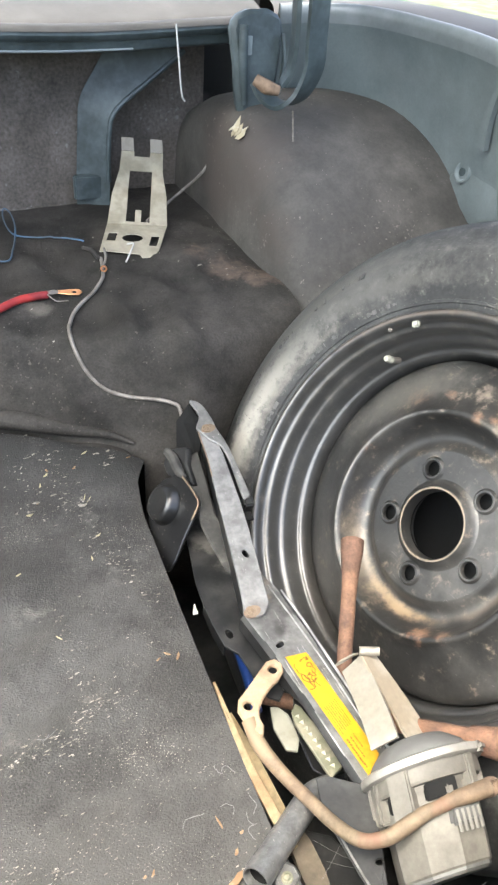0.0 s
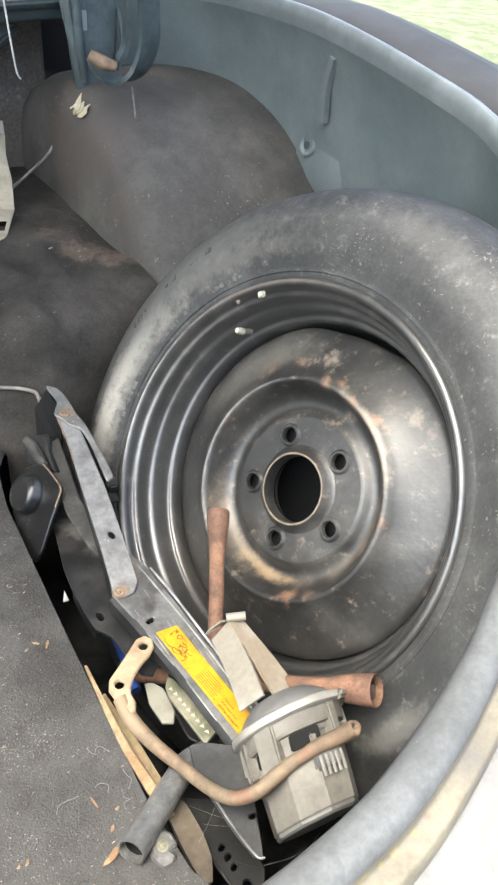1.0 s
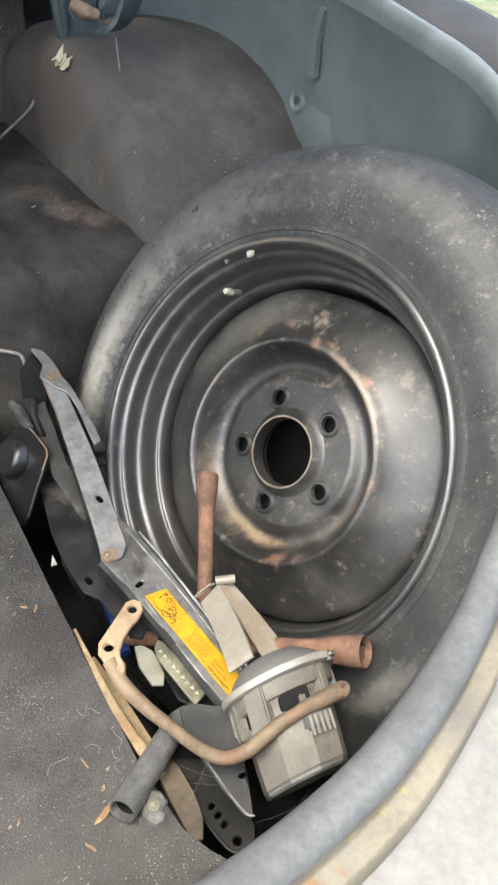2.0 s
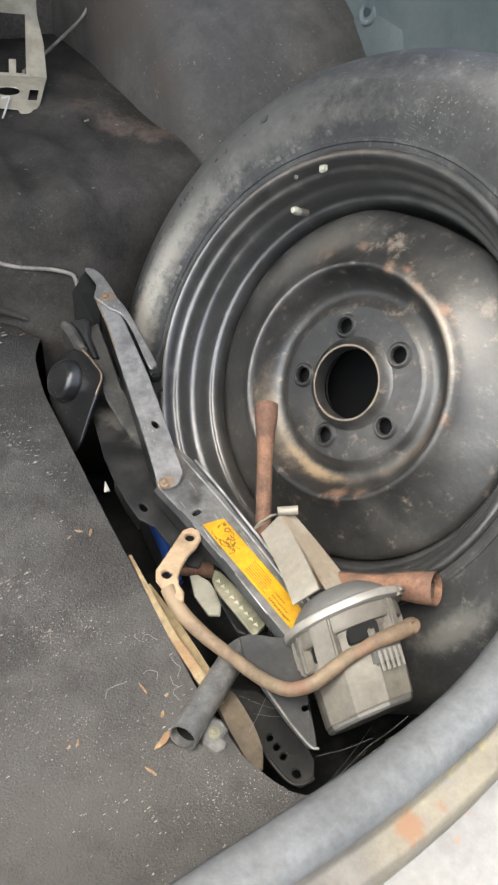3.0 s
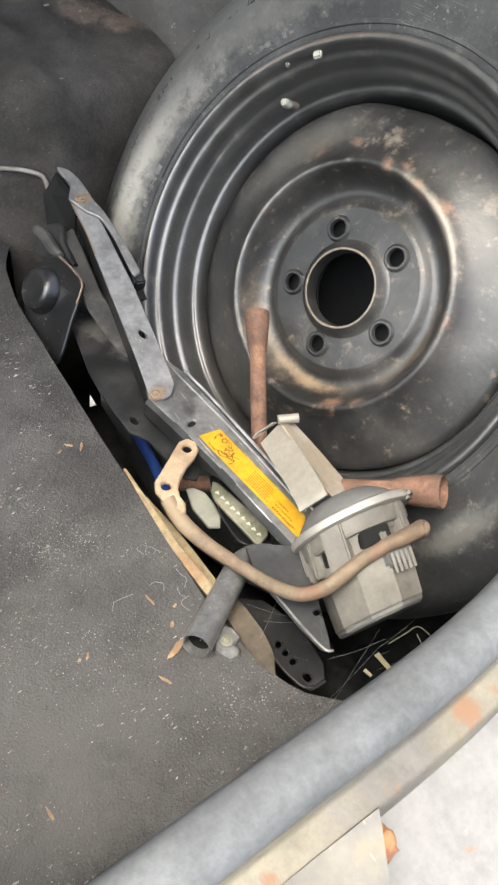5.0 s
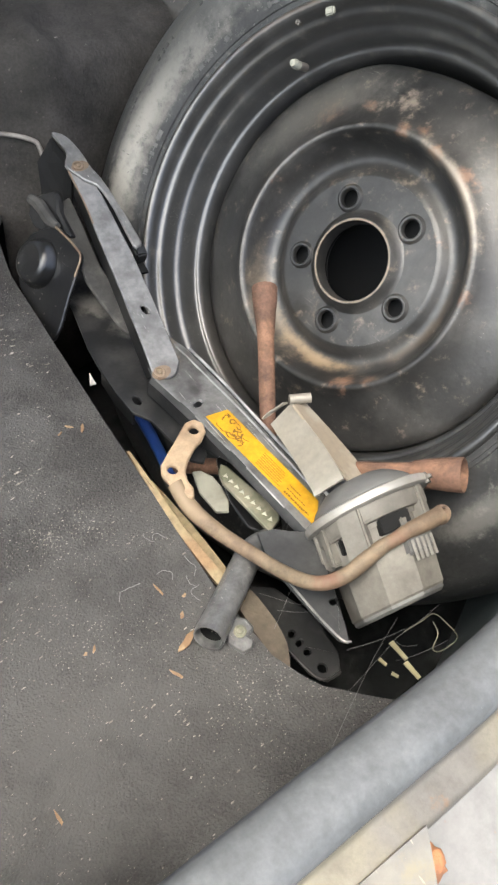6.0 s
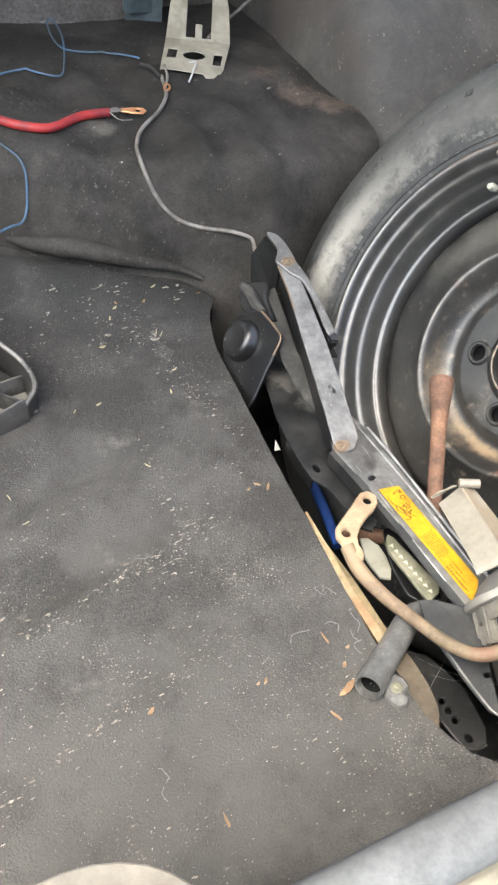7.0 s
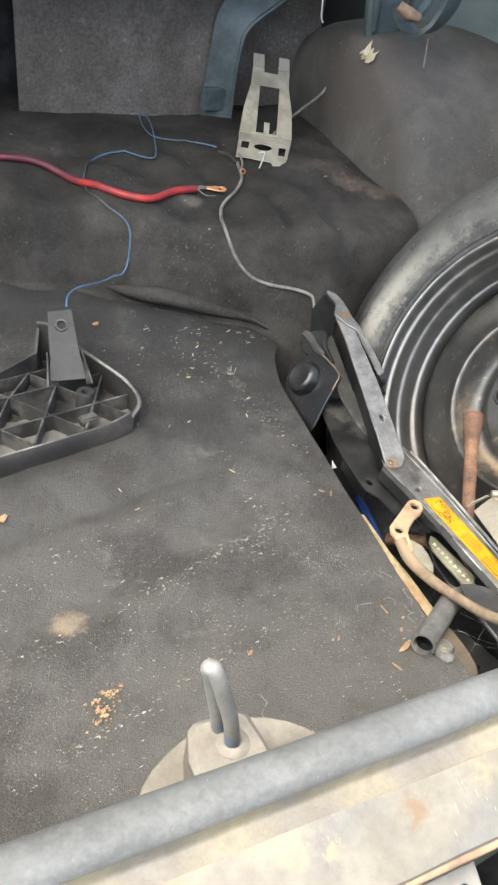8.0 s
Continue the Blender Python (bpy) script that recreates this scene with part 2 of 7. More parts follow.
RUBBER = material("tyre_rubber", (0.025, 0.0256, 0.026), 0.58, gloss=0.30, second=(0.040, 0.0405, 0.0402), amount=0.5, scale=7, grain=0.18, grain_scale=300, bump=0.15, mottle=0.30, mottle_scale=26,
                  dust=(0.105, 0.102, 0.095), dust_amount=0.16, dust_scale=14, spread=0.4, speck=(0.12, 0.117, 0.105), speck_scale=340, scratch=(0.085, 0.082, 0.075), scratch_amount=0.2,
                  # rings of dust; the wide one at 0.262 puts the tyre's lit side into colour
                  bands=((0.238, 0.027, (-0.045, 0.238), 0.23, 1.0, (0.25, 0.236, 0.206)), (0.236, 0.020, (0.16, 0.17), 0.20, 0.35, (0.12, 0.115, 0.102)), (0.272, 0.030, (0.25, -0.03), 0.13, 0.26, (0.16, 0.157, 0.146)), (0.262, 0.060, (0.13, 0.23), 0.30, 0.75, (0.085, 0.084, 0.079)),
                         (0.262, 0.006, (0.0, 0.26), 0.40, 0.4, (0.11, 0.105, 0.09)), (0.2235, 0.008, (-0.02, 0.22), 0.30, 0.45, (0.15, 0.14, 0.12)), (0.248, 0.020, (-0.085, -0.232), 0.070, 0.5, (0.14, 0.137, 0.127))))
STEEL = material("black_wheel_paint", (0.0165, 0.0162, 0.0156), 0.42, second=(0.036, 0.0348, 0.0327), amount=0.5, scale=8, grain=0.16, bump=0.08, mottle=0.40, mottle_scale=30, lump=0.2, lump_scale=30,
                 dust=(0.070, 0.066, 0.060), dust_amount=0.20, dust_scale=11, spread=0.40, coat=0.04, gloss=0.56, scratch=(0.12, 0.115, 0.105), scratch_amount=0.08,
                 bands=((0.146, 0.034, (0.085, 0.115), 0.14, 0.75, (0.082, 0.078, 0.070)), (0.1118, 0.0028, (0.0, 0.11), 0.17, 0.7, (0.20, 0.19, 0.175)), (0.100, 0.016, (-0.068, 0.045), 0.085, 0.60, (0.19, 0.150, 0.105)), (0.0950, 0.010, (-0.085, -0.01), 0.07, 0.9, (0.20, 0.145, 0.09)), (0.1105, 0.010, (0.098, -0.055), 0.10, 0.9, (0.20, 0.170, 0.135)), (0.1735, 0.010, (-0.16, 0.06), 0.14, 0.22, (0.14, 0.11, 0.085)),
                        (0.0362, 0.0016, (0.0, 0.0), 0.2, 0.75, (0.20, 0.155, 0.11)), (0.092, 0.008, (-0.02, -0.09), 0.10, 0.35, (0.13, 0.105, 0.08))),
                 zones=((((0.108, -0.018, 0.017, 0.015, 1.1), (0.104, -0.050, 0.014, 0.016, 1.1), (0.066, -0.077, 0.014, 0.012, 0.9), (0.111, 0.018, 0.017, 0.014, 1.0), (0.118, 0.002, 0.012, 0.012, 0.9), (0.096, 0.098, 0.006, 0.026, 0.9), (0.116, 0.063, 0.008, 0.016, 0.8), (0.104, -0.06, 0.014, 0.022, 0.6),
                          (-0.086, -0.058, 0.012, 0.024, 1.0), (-0.072, -0.078, 0.012, 0.016, 0.9), (0.056, -0.058, -0.004, 0.016, 0.6), (0.02, 0.105, 0.016, 0.02, 0.5), (0.03, -0.108, 0.016, 0.014, 0.7)), (0.165, 0.098, 0.064), 130),
                        (((0.134, 0.033, 0.004, 0.020, 0.9), (0.128, -0.078, 0.002, 0.022, 0.9), (0.120, -0.100, 0.002, 0.018, 0.8), (-0.10, 0.16, 0.04, 0.02, 0.6)), (0.15, 0.125, 0.10), 110)))
RIMPAINT = material("glossy_black_rim_paint", (0.023, 0.023, 0.0226), 0.34, gloss=0.8, second=(0.038, 0.0374, 0.036), amount=0.5, scale=9, grain=0.14, bump=0.05, mottle=0.35, mottle_scale=40, lump=0.06, lump_scale=26,
                    dust=(0.075, 0.071, 0.063), dust_amount=0.24, dust_scale=30, spread=0.35, coat=0.2, scratch=(0.12, 0.115, 0.10), scratch_amount=0.05,
                    # first band pales the upper barrel: bounced light put into the paint's colour
                    bands=((0.181, 0.014, (0.165, -0.06), 0.19, 0.9, (0.085, 0.083, 0.077)), (0.1755, 0.006, (-0.15, 0.09), 0.13, 0.12, (0.15, 0.11, 0.08)), (0.1985, 0.0022, (-0.05, 0.19), 0.22, 0.7, (0.17, 0.16, 0.135)), (0.1842, 0.0018, (-0.06, 0.17), 0.20, 0.6, (0.15, 0.14, 0.12)), (0.1905, 0.003, (0.0, 0.19), 0.25, 0.4, (0.16, 0.15, 0.125)), (0.2, 0.004, (0.15, 0.13), 0.2, 0.5, (0.13, 0.10, 0.075))))
JACK = material("black_jack_steel", (0.0065, 0.0066, 0.007), 0.28, gloss=0.6, mottle=0.3, mottle_scale=40, scratch=(0.07, 0.067, 0.06), scratch_amount=0.12, zones=((((0.314, 0.595, -0.003, 0.045, 1.0), (0.318, 0.56, -0.003, 0.04, 0.9), (0.300, 0.53, -0.003, 0.03, 0.6)), (0.105, 0.098, 0.085), 60),), speck=(0.11, 0.10, 0.085), speck_scale=260, second=(0.012, 0.0118, 0.0115), amount=0.5, scale=16, grain=0.12, bump=0.08,
                dust=(0.060, 0.056, 0.050), dust_amount=0.22, dust_scale=24, spread=0.35)
BARE = material("worn_grey_steel", (0.34, 0.34, 0.335), 0.42, metal=0.35, second=(0.2, 0.2, 0.2), amount=0.5, scale=20, grain=0.1, bump=0.08,
                dust=(0.32, 0.27, 0.2), dust_amount=0.2, dust_scale=40, spread=0.15)
RUSTY = material("rusty_steel", (0.098, 0.052, 0.034), 0.85, mottle=0.45, mottle_scale=45, second=(0.155, 0.083, 0.050), amount=0.55, scale=26, grain=0.25, grain_scale=350, bump=0.4,
                 dust=(0.19, 0.145, 0.105), dust_amount=0.26, dust_scale=34, spread=0.25)
TANROD = material("tan_rusted_rod", (0.128, 0.096, 0.062), 0.7, zones=((((0.2445, 0.325, 0.015, 0.055, 1.5), (0.252, 0.285, 0.008, 0.035, 0.7)), (0.175, 0.128, 0.080), 60), (((0.276, 0.201, 0.040, 0.022, 1.0), (0.324, 0.193, 0.06, 0.02, 0.8)), (0.125, 0.066, 0.042), 60)), mottle=0.40, mottle_scale=50, second=(0.115, 0.080, 0.052), amount=0.6, scale=20, grain=0.12, bump=0.2,
                  dust=(0.19, 0.122, 0.078), dust_amount=0.24, dust_scale=36, spread=0.2)
PLASTIC = material("dusty_grey_plastic", (0.100, 0.0925, 0.080), 0.7, mottle=0.30, mottle_scale=34, second=(0.128, 0.119, 0.103), amount=0.5, scale=18, grain=0.08, bump=0.12,
                   dust=(0.20, 0.18, 0.15), dust_amount=0.2, dust_scale=30, spread=0.2)
BEIGE = material("dusty_zinc_strap", (0.215, 0.198, 0.166), 0.5, metal=0.15, mottle=0.08, mottle_scale=45, second=(0.198, 0.180, 0.148), amount=0.5, scale=22, grain=0.08, bump=0.1,
                 dust=(0.27, 0.19, 0.11), dust_amount=0.2, dust_scale=30, spread=0.15)
YELLOW = material("yellow_label", (0.42, 0.224, 0.006), 0.5, mottle=0.22, mottle_scale=70, second=(0.36, 0.185, 0.005), amount=0.4, scale=30, grain=0.05, bump=0.03)
DARKINK = material("label_ink", (0.13, 0.062, 0.008), 0.6, grain=0.05, bump=0)
WOOD = material("pale_wood", (0.205, 0.158, 0.088), 0.8, mottle=0.32, mottle_scale=40, scratch=(0.10, 0.06, 0.03), scratch_amount=0.6, second=(0.155, 0.10, 0.052), amount=0.5, scale=20, grain=0.2, bump=0.3)
BLACKPLASTIC = material("black_plastic", (0.024, 0.0228, 0.0216), 0.5, mottle=0.35, mottle_scale=30, second=(0.045, 0.042, 0.039), amount=0.5, scale=14, grain=0.1, bump=0.1,
                        dust=(0.15, 0.138, 0.12), dust_amount=0.2, dust_scale=20, spread=0.2)
PALE = material("chalk_white", (0.42, 0.41, 0.39), 0.8, second=(0.34, 0.33, 0.31), amount=0.4, scale=60, grain=0.1, bump=0.2)
# near-black of tread grooves and head plate; also put in for shade in openings
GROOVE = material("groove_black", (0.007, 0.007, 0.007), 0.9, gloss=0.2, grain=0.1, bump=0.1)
CREAMWHITE = material("chalky_pale_paint", (0.043, 0.0423, 0.041), 0.6, gloss=0.25, mottle=0.2, mottle_scale=20, second=(0.054, 0.053, 0.051), amount=0.5, scale=7, grain=0.05, bump=0.05,
                      dust=(0.16, 0.15, 0.14), dust_amount=0.05, dust_scale=30)
REDCABLE = material("red_cable", (0.36, 0.030, 0.026), 0.5, zones=((((-0.09, 1.01, 0.17, 0.12, 1.6), (0.0, 1.0, 0.17, 0.09, 1.5), (0.045, 0.97, 0.17, 0.06, 1.4)), (0.085, 0.014, 0.024), 10),), second=(0.20, 0.022, 0.026), amount=0.5, scale=20, grain=0.05, bump=0.05)
BLUECABLE = material("blue_cable", (0.050, 0.072, 0.095), 0.5, zones=((((0.0635, 0.90, 0.16, 0.075, 1.4), (0.09, 0.97, 0.165, 0.06, 1.2)), (0.036, 0.040, 0.047), 10),), second=(0.075, 0.155, 0.26), amount=0.6, scale=9, grain=0.05, bump=0.05)
GREYCABLE = material("grey_cable", (0.110, 0.097, 0.083), 0.6, second=(0.19, 0.172, 0.152), amount=0.5, scale=40, grain=0.1, bump=0.1)
COPPER = material("copper_lug", (0.70, 0.34, 0.16), 0.4, metal=0.8, grain=0.1, bump=0.05)
TIN = material("tinned_bracket", (0.40, 0.36, 0.28), 0.38, metal=0.45, mottle=0.18, mottle_scale=40, second=(0.31, 0.28, 0.21), amount=0.5, scale=24, grain=0.05, bump=0.05,
               dust=(0.36, 0.33, 0.28), dust_amount=0.25, dust_scale=40, spread=0.2)
CHIP = material("wood_chip", (0.24, 0.165, 0.092), 0.85, second=(0.17, 0.105, 0.055), amount=0.5, scale=60, grain=0.2, bump=0.2)
SPECK = material("pale_grit", (0.14, 0.128, 0.107), 0.9, second=(0.26, 0.242, 0.21), amount=0.5, scale=200, grain=0.2, bump=0)
BLUEPLASTIC = material("blue_plastic", (0.012, 0.042, 0.18), 0.4, grain=0.05, bump=0.05)
OLIVE = material("olive_zinc", (0.13, 0.13, 0.09), 0.5, metal=0.3, second=(0.2, 0.19, 0.14), amount=0.5, scale=60, grain=0.1, bump=0.1)
WHITEPLASTIC = material("dull_white_plastic", (0.20, 0.197, 0.16), 0.6, second=(0.16, 0.152, 0.12), amount=0.5, scale=30, grain=0.06, bump=0.1)
WEB = material("cobweb", (0.16, 0.16, 0.155), 0.9, grain=0.0, bump=0)
GRASS = material("grass_ground", (0.062, 0.080, 0.034), 0.95, second=(0.120, 0.124, 0.080), amount=0.6, scale=3, grain=0.4, grain_scale=60, bump=0.6,
                 dust=(0.165, 0.165, 0.120), dust_amount=0.4, dust_scale=8, spread=0.15)

# ---- mesh helpers ----


def link(name, bm, mat, parent=None, label="", smooth=True, angle=40):
    me = bpy.data.meshes.new(name)
    bm.normal_update()
    for f in bm.faces:
        f.smooth = smooth
    if smooth:
        for e in bm.edges:
            if len(e.link_faces) == 2 and e.calc_face_angle(0) > radians(angle):
                e.smooth = False
    bm.to_mesh(me)
    bm.free()
    me.materials.append(mat)
    ob = new(name, me)
    if parent:
        ob.parent = parent
    if label:
        ob["label"] = label
    return ob


def part(name, bm, mat, parent, label="", smooth=True, angle=40):
    return link(name, bm, mat, parent, label, smooth, angle)


def place(name, bm, mat, parent, label="", smooth=True, angle=40):
    """A part whose mesh is given in world metres."""
    ob = link(name, bm, mat, parent, label, smooth, angle)
    if parent.parent is None:
        ob.matrix_parent_inverse = parent.matrix_world.inverted()
    return ob


def thing(name, m, label, category, group="", kind=""):
    ob = new(name)
    ob.empty_display_size = 0.05
    ob.matrix_world = m
    return tagged(ob, label, category, group, kind)


def lathe(profile, seg=96, closed=False):
    """Turns (radius, height) pairs round z."""
    bm = bmesh.new()
    rings = []
    for r, h in profile:
        rings.append([bm.verts.new((r * math.cos(2 * math.pi * i / seg), r * math.sin(2 * math.pi * i / seg), h)) for i in range(seg)])
    pairs = list(zip(rings, rings[1:])) + ([(rings[-1], rings[0])] if closed else [])
    for a, b in pairs:
        for i in range(seg):
            j = (i + 1) % seg
            bm.faces.new((a[i], a[j], b[j], b[i]))
    bmesh.ops.recalc_face_normals(bm, faces=bm.faces)
    return bm


def curve_through(points, steps=8, closed=False):
    """A smooth line through points (Catmull-Rom)."""
    pts = [Vector(p) for p in points]
    out = []
    n = len(pts)
    for i in range(n if closed else n - 1):
        if closed:
            a, b, c, d = pts[i - 1], pts[i], pts[(i + 1) % n], pts[(i + 2) % n]
        else:
            b, c = pts[i], pts[i + 1]
            a = pts[i - 1] if i else b * 2 - c
            d = pts[i + 2] if i + 2 < n else c * 2 - b
        for k in range(steps):
            t = k / steps
            out.append(0.5 * ((2 * b) + (c - a) * t + (2 * a - 5 * b + 4 * c - d) * t * t + (3 * b - a - 3 * c + d) * t ** 3))
    if not closed:
        out.append(pts[-1])
    return out


def tube(points, radius, seg=10, steps=8, flat=1.0, smooth=True):
    """A round bar along a smooth line; radius is a number or one for each point given."""
    line = curve_through(points, steps) if smooth else [Vector(p) for p in points]
    n = len(line)
    radii = [radius] * n if not isinstance(radius, (list, tuple)) else [
        radius[min(int(i / max(1, n - 1) * (len(radius) - 1)), len(radius) - 2)] * (1 - (i / max(1, n - 1) * (len(radius) - 1)) % 1 if i < n - 1 else 0)
        + radius[min(int(i / max(1, n - 1) * (len(radius) - 1)) + 1, len(radius) - 1)] * ((i / max(1, n - 1) * (len(radius) - 1)) % 1 if i < n - 1 else 1)
        for i in range(n)]
    bm = bmesh.new()
    rings, up = [], None
    for i, p in enumerate(line):
        way = (line[min(i + 1, n - 1)] - line[max(i - 1, 0)]).normalized()
        if up is None:
            up = way.orthogonal().normalized() if abs(way.z) > 0.9 else (Vector((0, 0, 1)) - way * way.z).normalized()
        up = (up - way * up.dot(way)).normalized()
        side = way.cross(up)
        rings.append([bm.verts.new(p + radii[i] * (math.cos(2 * math.pi * k / seg) * side + flat * math.sin(2 * math.pi * k / seg) * up)) for k in range(seg)])
    for a, b in zip(rings, rings[1:]):
        for k in range(seg):
            bm.faces.new((a[k], a[(k + 1) % seg], b[(k + 1) % seg], b[k]))
    bm.faces.new(rings[0][::-1])
    bm.faces.new(rings[-1])
    return bm


def sheet(rows, closed=False):
    """A skin over rows of points."""
    bm = bmesh.new()
    vs = [[bm.verts.new(p) for p in row] for row in rows]
    for a, b in zip(vs, vs[1:]):
        m = len(a)
        for i in range(m if closed else m - 1):
            j = (i + 1) % m
            bm.faces.new((a[i], a[j], b[j], b[i]))
    return bm


def thicken(bm, t):
    bmesh.ops.recalc_face_normals(bm, faces=bm.faces)
    bmesh.ops.solidify(bm, geom=bm.faces[:], thickness=t)
    bmesh.ops.recalc_face_normals(bm, faces=bm.faces)
    return bm


def plate(outline, holes=(), t=0.002, bevel=0.0):
    """A flat plate in the xy plane, from z = 0 down to -t, with holes cut through it."""
    from mathutils.geometry import tessellate_polygon
    loops = [[Vector((x, y, 0)) for x, y in outline]] + [[Vector((x, y, 0)) for x, y in h] for h in holes]
    flat = [p for loop in loops for p in loop]
    bm = bmesh.new()
    top = [bm.verts.new(p) for p in flat]
    low = [bm.verts.new(p - Vector((0, 0, t))) for p in flat]
    for a, b, c in tessellate_polygon(loops):
        if len({a, b, c}) == 3:
            bm.faces.new((top[a], top[b], top[c]))
            bm.faces.new((low[c], low[b], low[a]))
    start = 0
    for loop in loops:
        m = len(loop)
        for i in range(m):
            a, b = start + i, start + (i + 1) % m
            bm.faces.new((top[a], top[b], low[b], low[a]))
        start += m
    bmesh.ops.recalc_face_normals(bm, faces=bm.faces)
    bmesh.ops.dissolve_limit(bm, angle_limit=0.01, verts=bm.verts, edges=bm.edges)
    if bevel:
        edges = [e for e in bm.edges if len(e.link_faces) == 2 and e.calc_face_angle(0) > 0.7]
        bmesh.ops.bevel(bm, geom=edges, offset=bevel, segments=1, affect="EDGES")
    return bm


def ring(cx, cy, rx, ry=None, n=16, turn=0.0):
    ry = ry or rx
    return [(cx + rx * math.cos(2 * math.pi * i / n) * math.cos(turn) - ry * math.sin(2 * math.pi * i / n) * math.sin(turn),
             cy + rx * math.cos(2 * math.pi * i / n) * math.sin(turn) + ry * math.sin(2 * math.pi * i / n) * math.cos(turn)) for i in range(n)]


def block(lo, hi, bevel=0.002, segments=2):
    bm = bmesh.new()
    bmesh.ops.create_cube(bm, size=1)
    for v in bm.verts:
        v.co = Vector(((lo[k] + hi[k]) / 2 + v.co[k] * (hi[k] - lo[k]) for k in range(3)))
    if bevel:
        bmesh.ops.bevel(bm, geom=bm.edges[:], offset=bevel, segments=segments, affect="EDGES")
    return bm


def moved(bm, m):
    bmesh.ops.transform(bm, matrix=m, verts=bm.verts)
    return bm


def joined(*bms):
    out = bmesh.new()
    for b in bms:
        me = bpy.data.meshes.new("join")
        b.to_mesh(me)
        b.free()
        out.from_mesh(me)
        bpy.data.meshes.remove(me)
    return out


def axes(o, x, z):
    """A pose at o with its x axis along x and its z axis near z."""
    x = Vector(x).normalized()
    z = Vector(z)
    z = (z - x * z.dot(x)).normalized()
    y = z.cross(x)
    m = Matrix((x, y, z)).transposed().to_4x4()
    m.translation = o
    return m


def smooth01(t):
    t = min(1, max(0, t))
    return t * t * (3 - 2 * t)


def wob(x, y, s, seed=0.0):
    return noise.noise(Vector((x * s, y * s, seed)))


# ---- the boot: floor mat, step, shelf ----


def crease(x):
    """The line at which the floor meets the step."""
    return 0.767 - 0.49 * (min(max(x, -0.15), 0.34) - 0.166) + 0.25 * max(0, x - 0.34) + 0.007 * math.sin(31 * x + 1.5 * math.sin(17 * x)) * (x < 0.24)


def crest(x):
    return crease(x) + 0.048


def edge_x(y):
    """The cut edge of the floor mat beside the wheel well."""
    pts = ((0.08, 0.33), (0.114, 0.288), (0.134, 0.266), (0.157, 0.243), (0.189, 0.230), (0.252, 0.227), (0.40, 0.234), (0.55, 0.243), (0.62, 0.247), (0.67, 0.256), (0.72, 0.285), (2, 0.285))
    for (a, xa), (b, xb) in zip(pts, pts[1:]):
        if y <= b:
            return xa + (xb - xa) * max(0, (y - a) / (b - a))
    return 0.285


def mat_height(x, y):
    yc, yt = crease(x), crest(x)
    if y < yc:
        rise = 0.02 * smooth01((y - 0.40) / (yc - 0.40)) * smooth01((0.30 - x) / 0.2)
        rise += 0.030 * smooth01((y - yc + 0.10) / 0.10) * smooth01((0.325 - x) / 0.10)
        z = rise + 0.0022 * wob(x, y, 9, 1) + 0.0012 * wob(x, y, 27, 2)
        z += 0.0075 * math.sin((y - 0.30 * x) * 62 + 1.5 * wob(x, y, 4, 7)) * smooth01((0.18 - x) / 0.1) * smooth01((0.62 - y) / 0.1)
        z += 0.005 * wob(x, y, 14, 12) * smooth01((y - yc + 0.12) / 0.06) - 0.014 * math.exp(-((y - yc) / 0.011) ** 2)
        return z
    t = (y - yc) / (yt - yc)
    g = t - 0.16 * math.log(1 + math.exp((t - 1) / 0.16)) if t < 4 else 1.0
    base = 0.014 + 0.030 * smooth01((0.325 - x) / 0.10) - 0.016 * math.exp(-((y - yc) / 0.010) ** 2)
    z = base + (0.150 - base) * g * (0.40 + 0.60 * smooth01(g * 1.3))
    if t > 1:
        z += 0.008 * smooth01((y - yt) / 0.3) + 0.05 * max(0, x - 0.25) * smooth01((y - yt) / 0.3)
    calm = 0.25 + 0.75 * smooth01((1.12 - y) / 0.16)
    fold = 0.0035 * wob(x, y, 36, 21) + 0.012 * wob(x, y, 7, 5) + 0.008 * wob(x, y, 16, 6) + (0.010 * (1 - abs(2.4 * wob(x * 1.8, y, 8, 15))) - 0.007) * smooth01((0.60 - x) / 0.1) + 0.009 * math.exp(-((x - 0.285 - 0.1 * (y - 0.75)) / 0.016) ** 2) * smooth01((0.98 - y) / 0.12)
    roll = wob(x, 0, 5, 3)
    roll = 0.010 * math.exp(-((t - 0.58 - 0.1 * roll) / 0.16) ** 2) - 0.020 * math.exp(-((t - 0.25 - 0.12 * roll) / 0.09) ** 2)
    return z + 0.8 * calm * fold * min(1, t * 1.5) + roll * smooth01((0.27 - x) / 0.05) * (0.5 + 0.5 * smooth01(0.5 + 2 * wob(x, 0, 7, 13)))


